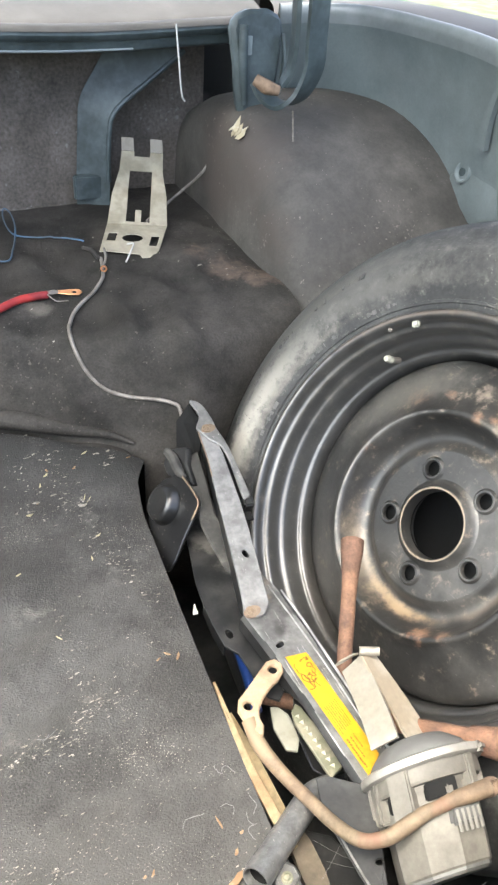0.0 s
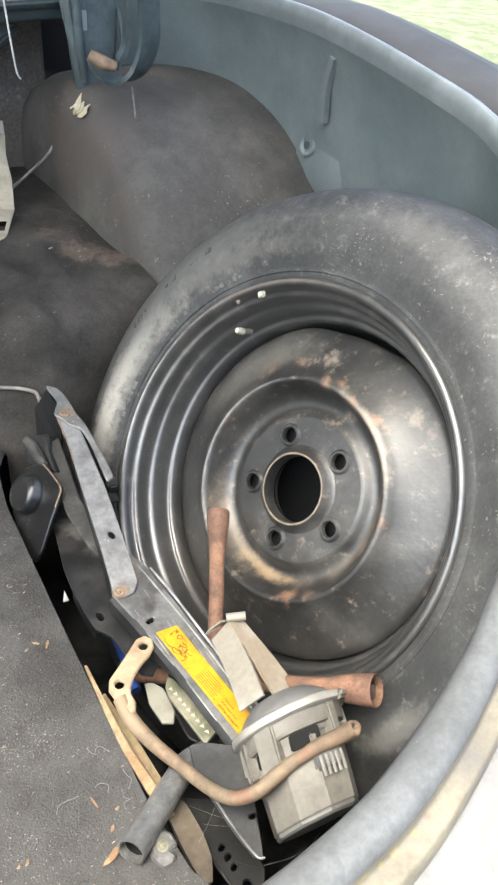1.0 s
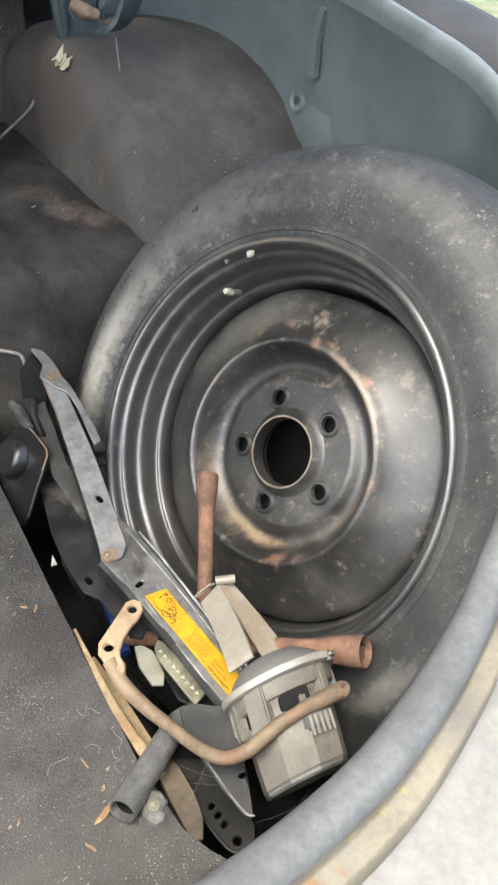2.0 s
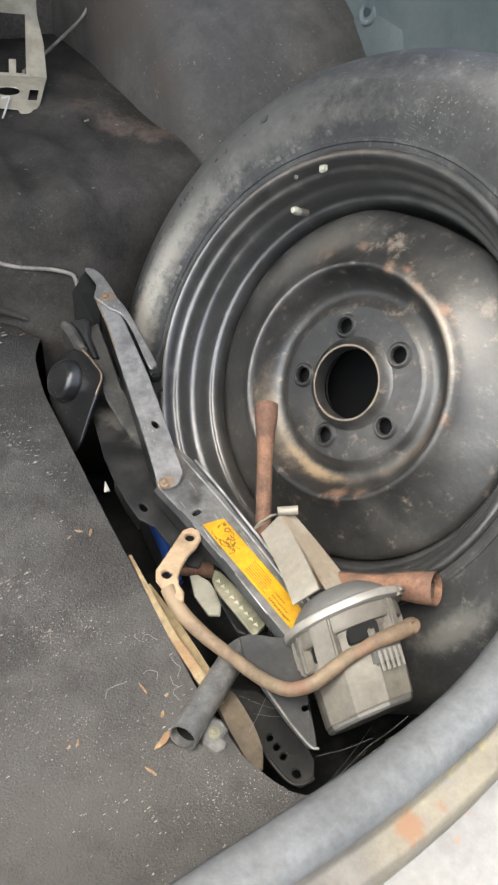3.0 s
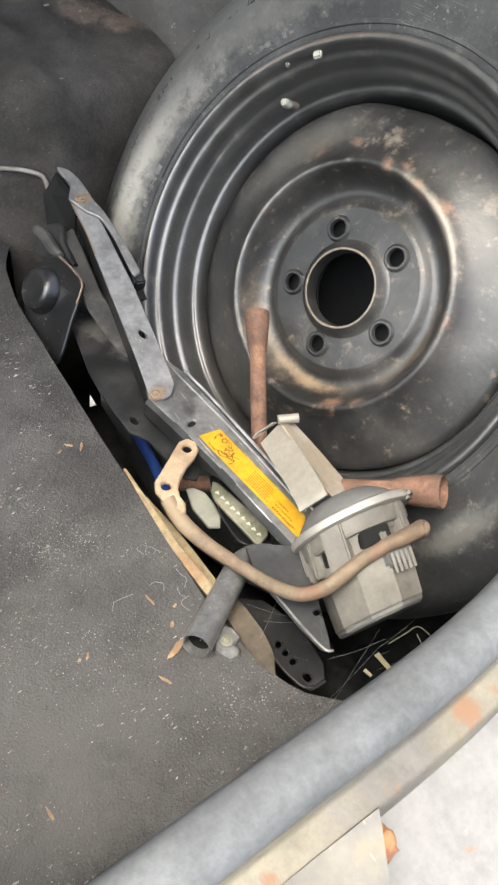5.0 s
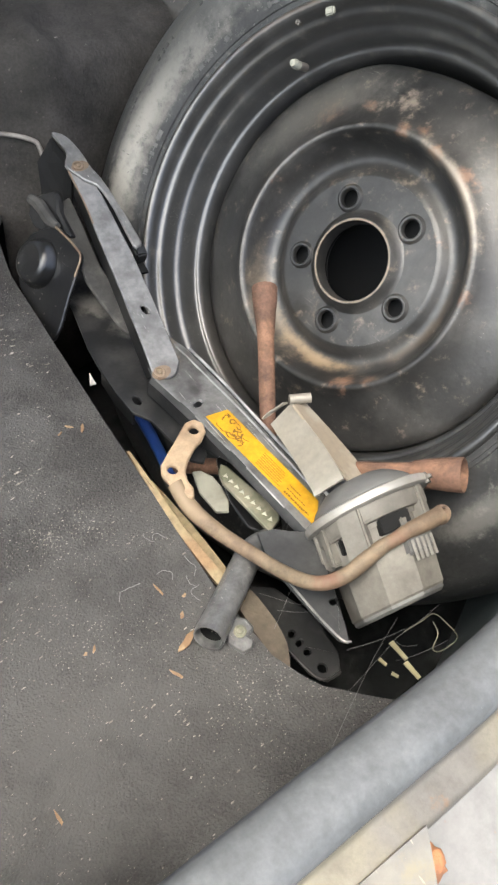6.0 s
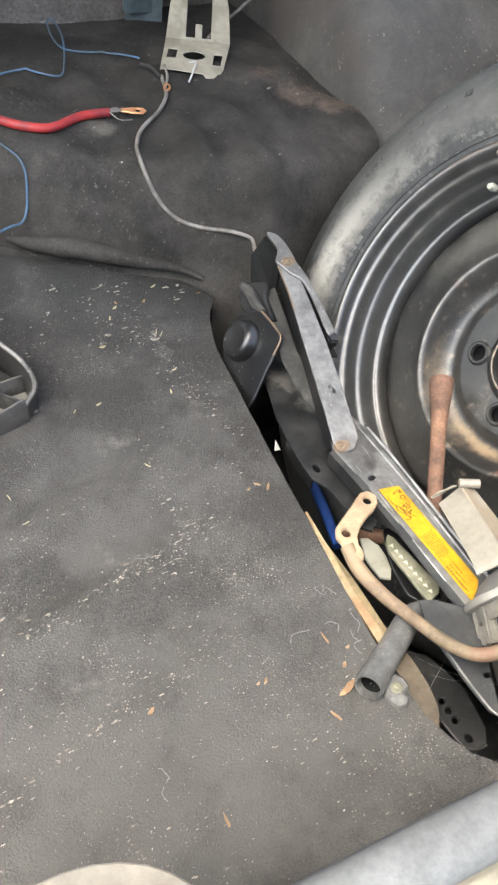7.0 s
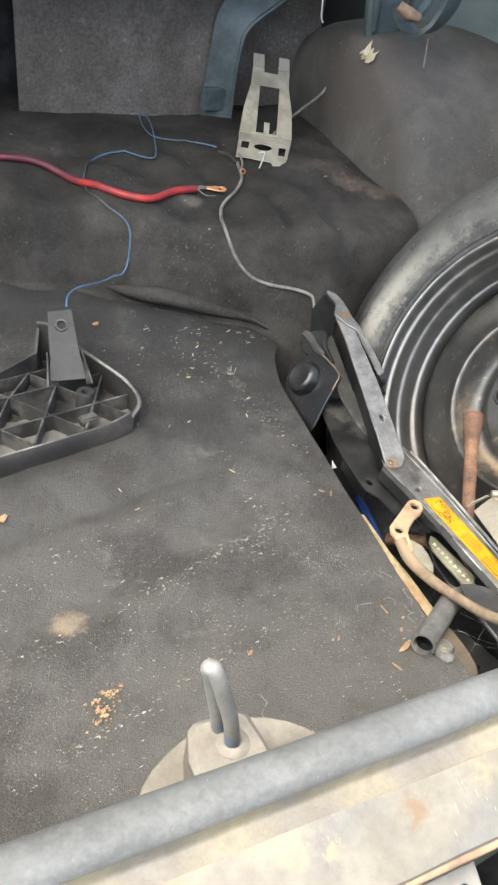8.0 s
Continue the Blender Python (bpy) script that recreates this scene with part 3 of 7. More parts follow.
def build_mat():
    """Carpet laid over floor, step and shelf in one piece, cut out at the wheel well."""
    us = [-0.85 + 0.06 * i for i in range(10)] + [-0.25 + 0.015 * i for i in range(18)] + [0.02 + 0.0125 * i for i in range(19)]
    us_right = [0.2575 + 0.0125 * i for i in range(22)]
    bm = bmesh.new()
    grid = {}
    rows_floor = [i / 56 for i in range(57)]
    rows_up = [0.02 + i / 24 * 0.98 for i in range(25)]
    rows_shelf = [(i + 1) / 48 for i in range(48)]
    cols = us + us_right
    lean = 0.0
    for ci, u in enumerate(cols):
        for ri in range(len(rows_floor) + len(rows_up) + len(rows_shelf)):
            if ri < len(rows_floor):
                if ci >= len(us):
                    continue
                y = 0.085 + (crease(u) - 0.085) * rows_floor[ri]
                x = u + (edge_x(y) - 0.245) * smooth01((u - 0.05) / 0.195)
                y = 0.085 + (crease(x) - 0.085) * rows_floor[ri]
                x = u + (edge_x(y) - 0.245) * smooth01((u - 0.05) / 0.195)
            elif ri < len(rows_floor) + len(rows_up):
                x = u + 0.04 * smooth01((u - 0.05) / 0.195) * smooth01((0.52 - u) / 0.25)
                f = rows_up[ri - len(rows_floor)]
                y = crease(x) + (crest(x) - crease(x)) * f
                lean = 0.013 * math.exp(-((f - 0.36) / 0.20) ** 2) * smooth01((x - 0.11) / 0.05) * smooth01((0.265 - x) / 0.06)
            else:
                x = u + 0.04 * smooth01((u - 0.05) / 0.195) * smooth01((0.52 - u) / 0.25)
                y = crest(x) + (1.30 - crest(x)) * rows_shelf[ri - len(rows_floor) - len(rows_up)]
            grid[ci, ri] = bm.verts.new((x, y - lean, mat_height(x, y)))
            lean = 0.0
    n = len(rows_floor) + len(rows_up) + len(rows_shelf)
    first = len(rows_floor)
    tops = [grid[len(us) - 1, first - 1]] + [grid[ci, first] for ci in range(len(us) - 1, len(cols))]
    for pair in zip(tops, tops[1:]):
        above = list(pair)
        for drop in (0.07, 0.14, 0.21):
            low = [bm.verts.new((v.co.x, v.co.y - 0.004, 0.0 - drop)) for v in pair]
            bm.faces.new((above[0], low[0], low[1], above[1])).material_index = 1
            above = low
    bmesh.ops.remove_doubles(bm, verts=[v for v in bm.verts if v.co.z < -0.03], dist=0.0005)
    for ci in range(len(cols) - 1):
        for ri in range(n - 1):
            q = [grid.get(k) for k in ((ci, ri), (ci + 1, ri), (ci + 1, ri + 1), (ci, ri + 1))]
            if all(q):
                bm.faces.new(q).material_index = 1 if ri >= (first - 2 if ci < len(us) - 1 else first - 1) else 0
    low = bmesh.new()
    me = bpy.data.meshes.new("both")
    bm.to_mesh(me)
    low.from_mesh(me)
    bpy.data.meshes.remove(me)
    for one, drop in ((bm, 0), (low, 1)):
        bmesh.ops.delete(one, geom=[f for f in one.faces if f.material_index == drop and f.calc_center_median().z > -0.03], context="FACES")
        for f in one.faces:
            f.material_index = 0
    bmesh.ops.delete(low, geom=[f for f in low.faces if f.calc_center_median().z < -0.025], context="FACES")
    before = sum(v.co.z for v in low.verts) / len(low.verts)
    thicken(low, 0.006)
    if sum(v.co.z for v in low.verts) / len(low.verts) > before:
        bmesh.ops.translate(low, verts=low.verts, vec=(0, 0, -0.006))
    under = bmesh.ops.extrude_face_region(bm, geom=list(bm.faces), use_keep_orig=True)
    bmesh.ops.translate(bm, verts=[v for v in under["geom"] if isinstance(v, bmesh.types.BMVert)], vec=(0, 0.0025, -0.004))
    bmesh.ops.recalc_face_normals(bm, faces=bm.faces)
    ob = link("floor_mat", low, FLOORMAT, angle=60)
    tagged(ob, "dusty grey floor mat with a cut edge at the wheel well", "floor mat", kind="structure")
    ob = link("step_carpet", bm, FELT, angle=60)
    return tagged(ob, "wrinkled black felt laid over the step and the shelf", "carpet", kind="structure")


build_mat()


def build_fold():
    """A loose roll of the carpet along the foot of the step."""
    xs = [0.070, 0.095, 0.120, 0.145, 0.170, 0.195, 0.220, 0.245, 0.268]
    line = [(x, crease(x) + 0.003 + 0.003 * wob(x, 0, 22, 4), mat_height(x, crease(x) - 0.012) + 0.0125 + 0.003 * wob(x, 1, 18, 7)) for x in xs]
    bm = tube(line, [0.0030, 0.0080, 0.0110, 0.0120, 0.0108, 0.0090, 0.0066, 0.0044, 0.0024], 14, 6)
    tagged(link("carpet_fold", bm, FELT, angle=70), "soft black roll of the carpet at the foot of the step", "carpet", kind="structure")


build_fold()

# ---- the boot: opening, quarter, well ----
RIM = curve_through([(-0.86, 0.18, 0.203), (-0.78, 0.121, 0.199), (-0.6, 0.101, 0.198), (-0.2, 0.097, 0.198), (0.1, 0.098, 0.198), (0.24, 0.100, 0.198), (0.325, 0.117, 0.200), (0.425, 0.157, 0.206),
                     (0.548, 0.231, 0.243), (0.66, 0.345, 0.328), (0.722, 0.47, 0.396), (0.748, 0.62, 0.424), (0.752, 0.80, 0.449), (0.748, 0.94, 0.455), (0.725, 1.03, 0.457), (0.68, 1.085, 0.454), (0.62, 1.10, 0.450)], 6)


def outward(i):
    way = RIM[min(i + 1, len(RIM) - 1)] - RIM[max(i - 1, 0)]
    way.z = 0
    way.normalize()
    return Vector((way.y, -way.x, 0))


def corner(i):
    """0 along the rear sill, 1 along the quarter."""
    return smooth01((i / 6 - 6.0) / 3.5)


def section(i, offsets):
    """Points beside the rim: (outward, up) pairs for the sill and for the quarter, blended at the corner."""
    k, o = corner(i), outward(i)
    return [RIM[i] + o * ((1 - k) * a + k * c) + Vector((0, 0, (1 - k) * b + k * d)) for (a, b), (c, d) in offsets]


def strip(name, mat, offsets, label, thick=0.0015, lo=0, hi=None):
    bm = sheet([section(i, offsets) for i in range(lo, len(RIM) if hi is None else hi)])
    bmesh.ops.recalc_face_normals(bm, faces=bm.faces)
    ob = link(name, bm, mat, angle=60)
    return tagged(ob, label, "car body", kind="structure")


SPLIT = min(range(len(RIM)), key=lambda i: abs(RIM[i].x - 0.62) + (i > 70) * 9)
strip("opening_flange", SEAL, [((0.0, -0.012), (0.004, -0.02)), ((-0.002, -0.004), (0.0008, -0.008)), ((0.0005, 0.0025), (0.001, -0.001)), ((0.0045, 0.0062), (0.003, 0.004)), ((0.0095, 0.0078), (0.006, 0.0058)),
                               ((0.0165, 0.0082), (0.0095, 0.0054)), ((0.0215, 0.0060), (0.0120, 0.002)), ((0.0235, 0.0), (0.0135, -0.009))],
      "dull blue-grey painted rolled edge of the boot opening", hi=SPLIT + 1)
# separate paler strip, so that the edge's highlight is in its colour
strip("quarter_flange", FLANGEBLUE, [((0.0, -0.012), (0.004, -0.02)), ((-0.002, -0.004), (0.0008, -0.008)), ((0.0005, 0.0025), (0.001, -0.001)), ((0.0045, 0.0062), (0.003, 0.004)), ((0.0095, 0.0078), (0.006, 0.0058)),
                                     ((0.0165, 0.0082), (0.0095, 0.0054)), ((0.0215, 0.0060), (0.0120, 0.002)), ((0.0235, 0.0), (0.0135, -0.009))],
      "glossy blue-grey painted edge of the rear quarter, paled for its highlight", lo=SPLIT)
strip("quarter_panel", BLUE, [((0.0, -0.012), (0.004, -0.02)), ((0.004, -0.03), (0.014, -0.045)), ((0.010, -0.06), (0.026, -0.09)), ((0.014, -0.12), (0.042, -0.16)),
                              ((0.016, -0.20), (0.060, -0.26)), ((0.016, -0.28), (0.065, -0.40)), ((0.014, -0.37), (0.05, -0.66))],
      "blue-grey painted inside of rear quarter and tail panel")
strip("drip_gutter", CREAM, [((0.0233, 0.001), (0.0134, -0.0085)), ((0.0240, -0.008), (0.0155, -0.016)), ((0.0255, -0.0105), (0.020, -0.018)), ((0.0345, -0.0105), (0.026, -0.017)), ((0.0365, -0.0125), (0.030, -0.012)), ((0.038, -0.030), (0.0315, -0.0105))],
      "dirty cream rain gutter outside the boot opening")
OUTER = [((0.0380, -0.0302), (0.0315, -0.0103)), ((0.045, -0.031), (0.042, -0.001)), ((0.105, -0.036), (0.090, 0.010)), ((0.15, -0.046), (0.118, 0.006)), ((0.165, -0.08), (0.135, -0.03)), ((0.17, -0.30), (0.17, -0.25)),
         ((0.15, -0.5), (0.15, -0.6))]
START = min(range(50), key=lambda i: abs(RIM[i].x - 0.115))
strip("rear_wing", GREYPAINT, OUTER, "faded dark grey painted top of the rear wing", lo=SPLIT)
strip("tail_corner", WHITE, OUTER, "white painted tail corner behind the boot sill", lo=START, hi=SPLIT + 1)


def build_tail_plate():
    """The patched grey plate on the sill behind the opening, its rusty lower edge, and a drilled bracket under it."""
    xs = [-0.75 + 0.0306 * i for i in range(31)]
    prof = ((0.0625, 0.1880), (0.056, 0.1865), (0.047, 0.1840), (0.034, 0.1810), (0.0275, 0.1785), (0.0265, 0.1730))
    bm = thicken(sheet([[(x - 0.011 - (0.056 - y) * 0.55 * smooth01((x - 0.1) / 0.06), y + 0.0008 * wob(x, y, 20, 2), z) for x in xs] for y, z in prof]), 0.0025)
    tagged(link("tail_plate", bm, PATCHED, angle=50), "patchy cream and grey painted plate behind the boot sill", "car body", kind="structure")
    bm = tube([(x, 0.0265, 0.1735) for x in xs if x < 0.12], 0.0022, 8, 1, smooth=False)
    tagged(link("tail_edge_trim", bm, RUSTYTAN, angle=50), "rusty brown lower edge of the tail plate", "car body", kind="structure")
    hole = [ring(0.026, 0.016, 0.006, 0.004, 14, 0.6)[::-1], ring(0.046, 0.022, 0.008, 0.004, 14, 0.5)[::-1], [(0.004, -0.020), (0.04, -0.002), (0.046, 0.006), (0.030, 0.002), (0.0, -0.014)][::-1]]
    bm = plate([(-0.06, 0.034), (0.062, 0.034), (0.055, 0.010), (0.046, -0.03), (-0.06, -0.03)], hole, 0.003, 0.0006)
    tagged(link("bumper_bracket", moved(bm, Matrix.Translation((-0.010, -0.006, 0.153))), WHITE), "white painted bumper bracket with punched holes", "bracket")
    rng = random.Random(8)
    bm = bmesh.new()
    bmesh.ops.create_icosphere(bm, subdivisions=3, radius=0.007)
    for v in bm.verts:
        v.co *= 1 + 0.5 * noise.noise(v.co * 220) + 0.25 * noise.noise(v.co * 600)
    tagged(link("rust_lump", moved(bm, Matrix.Translation((0.157, 0.0535, 0.176))), RUSTORANGE, angle=70), "flaking orange rust lump beside the tail plate", "rust")


RUSTYTAN = material("tan_rust", (0.21, 0.14, 0.09), 0.75, second=(0.15, 0.10, 0.065), amount=0.5, scale=60, grain=0.2, bump=0.3)
RUSTORANGE = material("orange_rust", (0.30, 0.13, 0.055), 0.9, second=(0.20, 0.09, 0.045), amount=0.5, scale=120, grain=0.25, bump=0.5)
PATCHED = material("patched_tail_paint", (0.130, 0.121, 0.102), 0.55, gloss=0.3, mottle=0.34, mottle_scale=12, scratch=(0.22, 0.20, 0.16), scratch_amount=0.3, zones=((((0.10, 0.045, 0.185, 0.014, 1.0), (0.02, 0.05, 0.186, 0.02, 0.8), (-0.14, 0.05, 0.186, 0.03, 0.8), (-0.3, 0.045, 0.185, 0.03, 0.8)), (0.12, 0.085, 0.055), 130), (((0.06, 0.06, 0.188, 0.03, 0.7), (-0.05, 0.06, 0.188, 0.04, 0.7), (-0.2, 0.06, 0.188, 0.05, 0.8)), (0.20, 0.175, 0.118), 40)), second=(0.100, 0.098, 0.094), amount=0.55, scale=14, grain=0.06, bump=0.06,
                   dust=(0.175, 0.155, 0.112), dust_amount=0.34, dust_scale=22, spread=0.12)
build_tail_plate()


def build_well():
    bm = sheet([[(0.20 + 0.65 * i / 10, 0.06 + 0.95 * j / 12, -0.215 + 0.01 * wob(i, j, 0.4, 3)) for i in range(11)] for j in range(13)])
    tagged(link("well_floor", bm, WELL), "dirty dark metal floor of the spare wheel well", "car body", kind="structure")
    line = [(edge_x(y) - 0.012, y) for y in [0.06 + 0.05 * i for i in range(12)]] + [(0.236, 0.66), (0.238, 0.70), (0.262, 0.745), (0.33, 0.745), (0.42, 0.73), (0.50, 0.73), (0.6, 0.73), (0.85, 0.74)]
    bm = sheet([[(x, y, z if k or y < 0.65 else -0.004) for x, y in line] for k, z in enumerate((-0.007, -0.05, -0.12, -0.22))])
    tagged(link("well_wall", bm, WELL, angle=60), "dark painted metal side of the wheel well", "car body", kind="structure")


build_well()


def build_arch():
    """Inner wheel house: a half drum beside the shelf, its inner face rounded into the tread side."""
    cy, cz = 1.08, 0.0
    prof = [(0.508, 0.12), (0.510, 0.22), (0.513, 0.275), (0.519, 0.303), (0.531, 0.322), (0.552, 0.334), (0.59, 0.340), (0.64, 0.342), (0.72, 0.342), (0.80, 0.342), (0.86, 0.340)]
    rows = []
    for k in range(49):
        a = radians(-15 + 210 * k / 48)
        rows.append([(x, cy - math.cos(a) * (r + 0.004 * wob(x * 3, a * 2, 2, 8)), cz + math.sin(a) * (r + 0.004 * wob(x * 3, a * 2, 2, 8))) for x, r in prof])
    bm = sheet(rows)
    bmesh.ops.recalc_face_normals(bm, faces=bm.faces)
    tagged(link("wheel_house", bm, ARCHFELT, angle=60), "dark brown-grey inner wheel house bulging into the boot", "car body", kind="structure")


build_arch()


def build_front():
    bm = block((0.028, 1.20, 0.12), (0.345, 1.206, 0.400), 0.001)
    bmesh.ops.subdivide_edges(bm, edges=[e for e in bm.edges if e.calc_length() > 0.1], cuts=6, use_grid_fill=True)
    for v in bm.verts:
        if v.co.x > 0.2 and v.co.z > 0.26:
            v.co.x += 0.045 * smooth01((v.co.z - 0.30) / 0.09) * smooth01((v.co.x - 0.2) / 0.14)
        v.co.y += 0.004 * wob(v.co.x, v.co.z, 6, 3)
    tagged(link("seat_back_board", bm, BOARD), "dusty dark brown fibreboard behind the rear seat", "trim board", kind="structure")
    bm = block((-0.9, 1.30, -0.1), (0.86, 1.31, 0.46), 0.001)
    tagged(link("bulkhead", bm, WELL), "dark painted bulkhead behind the rear seat", "car body", kind="structure")
    xs = [-0.9 + 0.05 * i for i in range(31)]

    def rail(x):
        return 0.418 + 0.016 * smooth01((x - 0.30) / 0.35) + 0.020 * smooth01((x - 0.55) / 0.2)

    for name, mat, prof, label in (
            ("deck_panel", CREAMWHITE, ((0.0, 0.0), (0.004, 0.006), (0.012, 0.008), (0.03, 0.006), (0.034, 0.010), (0.10, 0.03), (0.35, 0.06)), "pale grey painted deck between boot opening and rear window"),
            ("opening_rail", BLUEDARK, ((0.002, -0.0005), (0.0, -0.004), (0.003, -0.010), (0.012, -0.013), (0.014, -0.024), (0.018, -0.027), (0.08, -0.030)), "blue-grey painted rail under the deck edge")):
        bm = sheet([[(x, 1.09 + dy, rail(x) + dz) for x in xs] for dy, dz in prof])
        bmesh.ops.recalc_face_normals(bm, faces=bm.faces)
        tagged(link(name, bm, mat, angle=50), label, "car body", kind="structure")


build_front()
# highlight under the rail, added as a thin pale tube
bm = tube([(-0.9 + 0.1 * i, 1.1035, 0.394 + 0.016 * smooth01((-0.9 + 0.1 * i - 0.30) / 0.35)) for i in range(14)], 0.0016, 8, 3)
tagged(link("rail_highlight", bm, PALEBLUE), "thin pale line put in for the highlight under the rail", "car body", kind="structure")


def build_lid():
    """The open boot lid, standing on its hinges over the front of the opening."""
    lid = thing("boot_lid", Matrix.Translation((0, 1.08, 0.5)), "open boot lid standing up on its hinges", "car body", kind="structure")
    rows = [[(-0.80 + 1.55 * i / 12, 1.09 - 0.74 * f + 0.06 * math.sin(3 * f), 0.50 + 0.90 * f) for i in range(13)] for f in [k / 10 for k in range(11)]]
    place("lid_skin", thicken(sheet(rows), 0.012), BLUE, lid)


build_lid()
bm = sheet([[(-0.87, 0.10 + 0.15 * i, -0.1 + 0.07 * j) for i in range(9)] for j in range(9)])
tagged(link("quarter_panel_far", bm, BLUE), "plain blue-grey painted inside of the far rear quarter", "car body", kind="structure")
bm = sheet([[(-60 + 8 * i, -60 + 8 * j, -0.62) for i in range(16)] for j in range(16)])
tagged(link("ground", bm, GRASS), "sunlit pale green and straw grass beside the car", "ground", kind="structure")

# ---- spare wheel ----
# near-black that puts the shade inside the hub into colour
DEEPBLACK = material("hub_shade_black", (0.004, 0.0045, 0.005), 0.9, grain=0.1, bump=0.0)
CHALK = material("yellowed_chalk", (0.30, 0.295, 0.24), 0.8, second=(0.22, 0.215, 0.18), amount=0.5, scale=200, grain=0.12, bump=0.2)
LUG_TURN = radians(42)
FLAT_TURN = radians(7)
LETTERS = material("dust_edged_rubber", (0.075, 0.073, 0.068), 0.6, mottle=0.5, mottle_scale=60, second=(0.045, 0.0445, 0.043), amount=0.5, scale=40, grain=0.15, bump=0.1)
WHEEL_N = Vector((-0.865, -0.092, 0.493)).normalized()
WHEEL = axes((0.485, 0.4216, 0.0805), Vector((0.49, 0.052, 0.87)), WHEEL_N)


def build_wheel():
    w = thing("spare_wheel", WHEEL, "old black steel spare wheel with dusty tyre, leaning in the well", "wheel")
    tyre = [(0.199, 0.050), (0.204, 0.0555), (0.209, 0.0562), (0.2095, 0.0575), (0.2125, 0.0578), (0.213, 0.0568), (0.221, 0.0590), (0.231, 0.0635), (0.242, 0.0655), (0.253, 0.0645), (0.2605, 0.0614), (0.2665, 0.0577), (0.272, 0.0540), (0.281, 0.0490),
            (0.289, 0.0430), (0.296, 0.0345), (0.3015, 0.0235), (0.3065, 0.0100), (0.309, 0.0), (0.311, -0.03), (0.311, -0.07), (0.309, -0.085), (0.300, -0.110), (0.280, -0.125), (0.250, -0.132), (0.215, -0.130), (0.199, -0.120)]
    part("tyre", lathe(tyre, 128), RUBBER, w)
    rim = [(0.2005, 0.046), (0.2030, 0.0515), (0.2040, 0.0550), (0.2028, 0.0580), (0.2000, 0.0592), (0.1975, 0.0585), (0.1955, 0.0560), (0.1945, 0.0515), (0.1935, 0.0475), (0.1922, 0.0458), (0.1905, 0.0452), (0.1890, 0.0438), (0.1880, 0.0405), (0.1873, 0.0340),
           (0.1864, 0.0290), (0.1848, 0.0268), (0.1830, 0.0255), (0.1814, 0.0225), (0.1804, 0.0160), (0.1797, 0.0095), (0.1790, 0.0055), (0.1779, 0.0038), (0.1766, 0.0036), (0.1752, 0.0030), (0.1739, 0.0012), (0.1730, -0.0022), (0.1724, -0.008), (0.1718, -0.03), (0.170, -0.06), (0.168, -0.10), (0.19, -0.112), (0.20, -0.12)]
    part("rim", lathe(rim, 160), RIMPAINT, w, angle=60)
    face = [(0.1712, -0.024), (0.1710, -0.013), (0.1690, -0.0095), (0.163, -0.0065), (0.150, -0.0025), (0.136, 0.003), (0.125, 0.0085), (0.1185, 0.0130), (0.1150, 0.0164), (0.1128, 0.0180), (0.1108, 0.0182), (0.1090, 0.0170), (0.1072, 0.0135),
            (0.1050, 0.0080), (0.1020, 0.0010), (0.0985, -0.0050), (0.0945, -0.0092), (0.0900, -0.0112), (0.0860, -0.0108), (0.0825, -0.0088), (0.0790, -0.0056), (0.0762, -0.0040), (0.0745, -0.0036)]
    hub = [(0.046, -0.0035), (0.043, -0.002), (0.040, 0.003), (0.0375, 0.006), (0.0352, 0.006), (0.0345, 0.003), (0.0345, -0.010)]
    r = 0.05715
    holes = [ring(r * math.cos(a), r * math.sin(a), 0.0085, n=16) for a in [LUG_TURN + 2 * math.pi * k / 5 for k in range(5)]]
    pad = moved(plate(ring(0, 0, 0.0745, n=96), [ring(0, 0, 0.0455, n=96)[::-1]] + [h[::-1] for h in holes], 0.004), Matrix.Translation((0, 0, -0.0035)))
    skin = lathe(face, 120)
    for v in skin.verts:
        r_, a_ = math.hypot(v.co.x, v.co.y), math.atan2(v.co.y, v.co.x)
        if r_ > 0.149:
            flat = smooth01(1.3 - abs((a_ - FLAT_TURN + math.pi) % (2 * math.pi) - math.pi) / radians(20))
            k = 1 - 0.030 * flat * (r_ - 0.149) / 0.021
            v.co.x *= k
            v.co.y *= k
    disc = part("disc", joined(skin, lathe(hub, 96), pad), STEEL, w, "black pressed steel disc with rust spots")
    for k in range(5):
        a = LUG_TURN + 2 * math.pi * k / 5
        bm = lathe([(0.0078, -0.0055), (0.0078, -0.002), (0.0088, -0.0005), (0.0105, -0.0005), (0.0128, -0.0032)], 20)
        part("bolt_hole", moved(bm, Matrix.Translation((r * math.cos(a), r * math.sin(a), 0))), STEEL, disc)
    # added backing discs; their black is the shade behind hub and bolt holes
    part("wheel_back_shade", lathe([(0.170, -0.07), (0.10, -0.115), (0.0, -0.118)], 48), DEEPBLACK, w, "near-black disc closing the wheel, put in for the shade in the hub")
    part("hub_back_shade", lathe([(0.0765, -0.012), (0.074, -0.022), (0.040, -0.024), (0.0345, -0.012)], 48), DEEPBLACK, w, "near-black ring behind the bolt pad, put in for shade in the holes")
    a = radians(49.9)
    spot = Vector((math.cos(a), math.sin(a), 0))
    stem = part("valve", tube([spot * 0.176 + Vector((0, 0, 0.016)), spot * 0.174 + Vector((0, 0, 0.025)), spot * 0.1725 + Vector((0, 0, 0.031))], 0.0036, 12), GREYCABLE, w, "grey valve stem with a pale cap")
    part("valve_cap", tube([spot * 0.1726 + Vector((0, 0, 0.0305)), spot * 0.1722 + Vector((0, 0, 0.036)), spot * 0.1718 + Vector((0, 0, 0.040))], [0.0040, 0.0040, 0.0028], 12), CHALK, stem, "chalky grey-white cap")
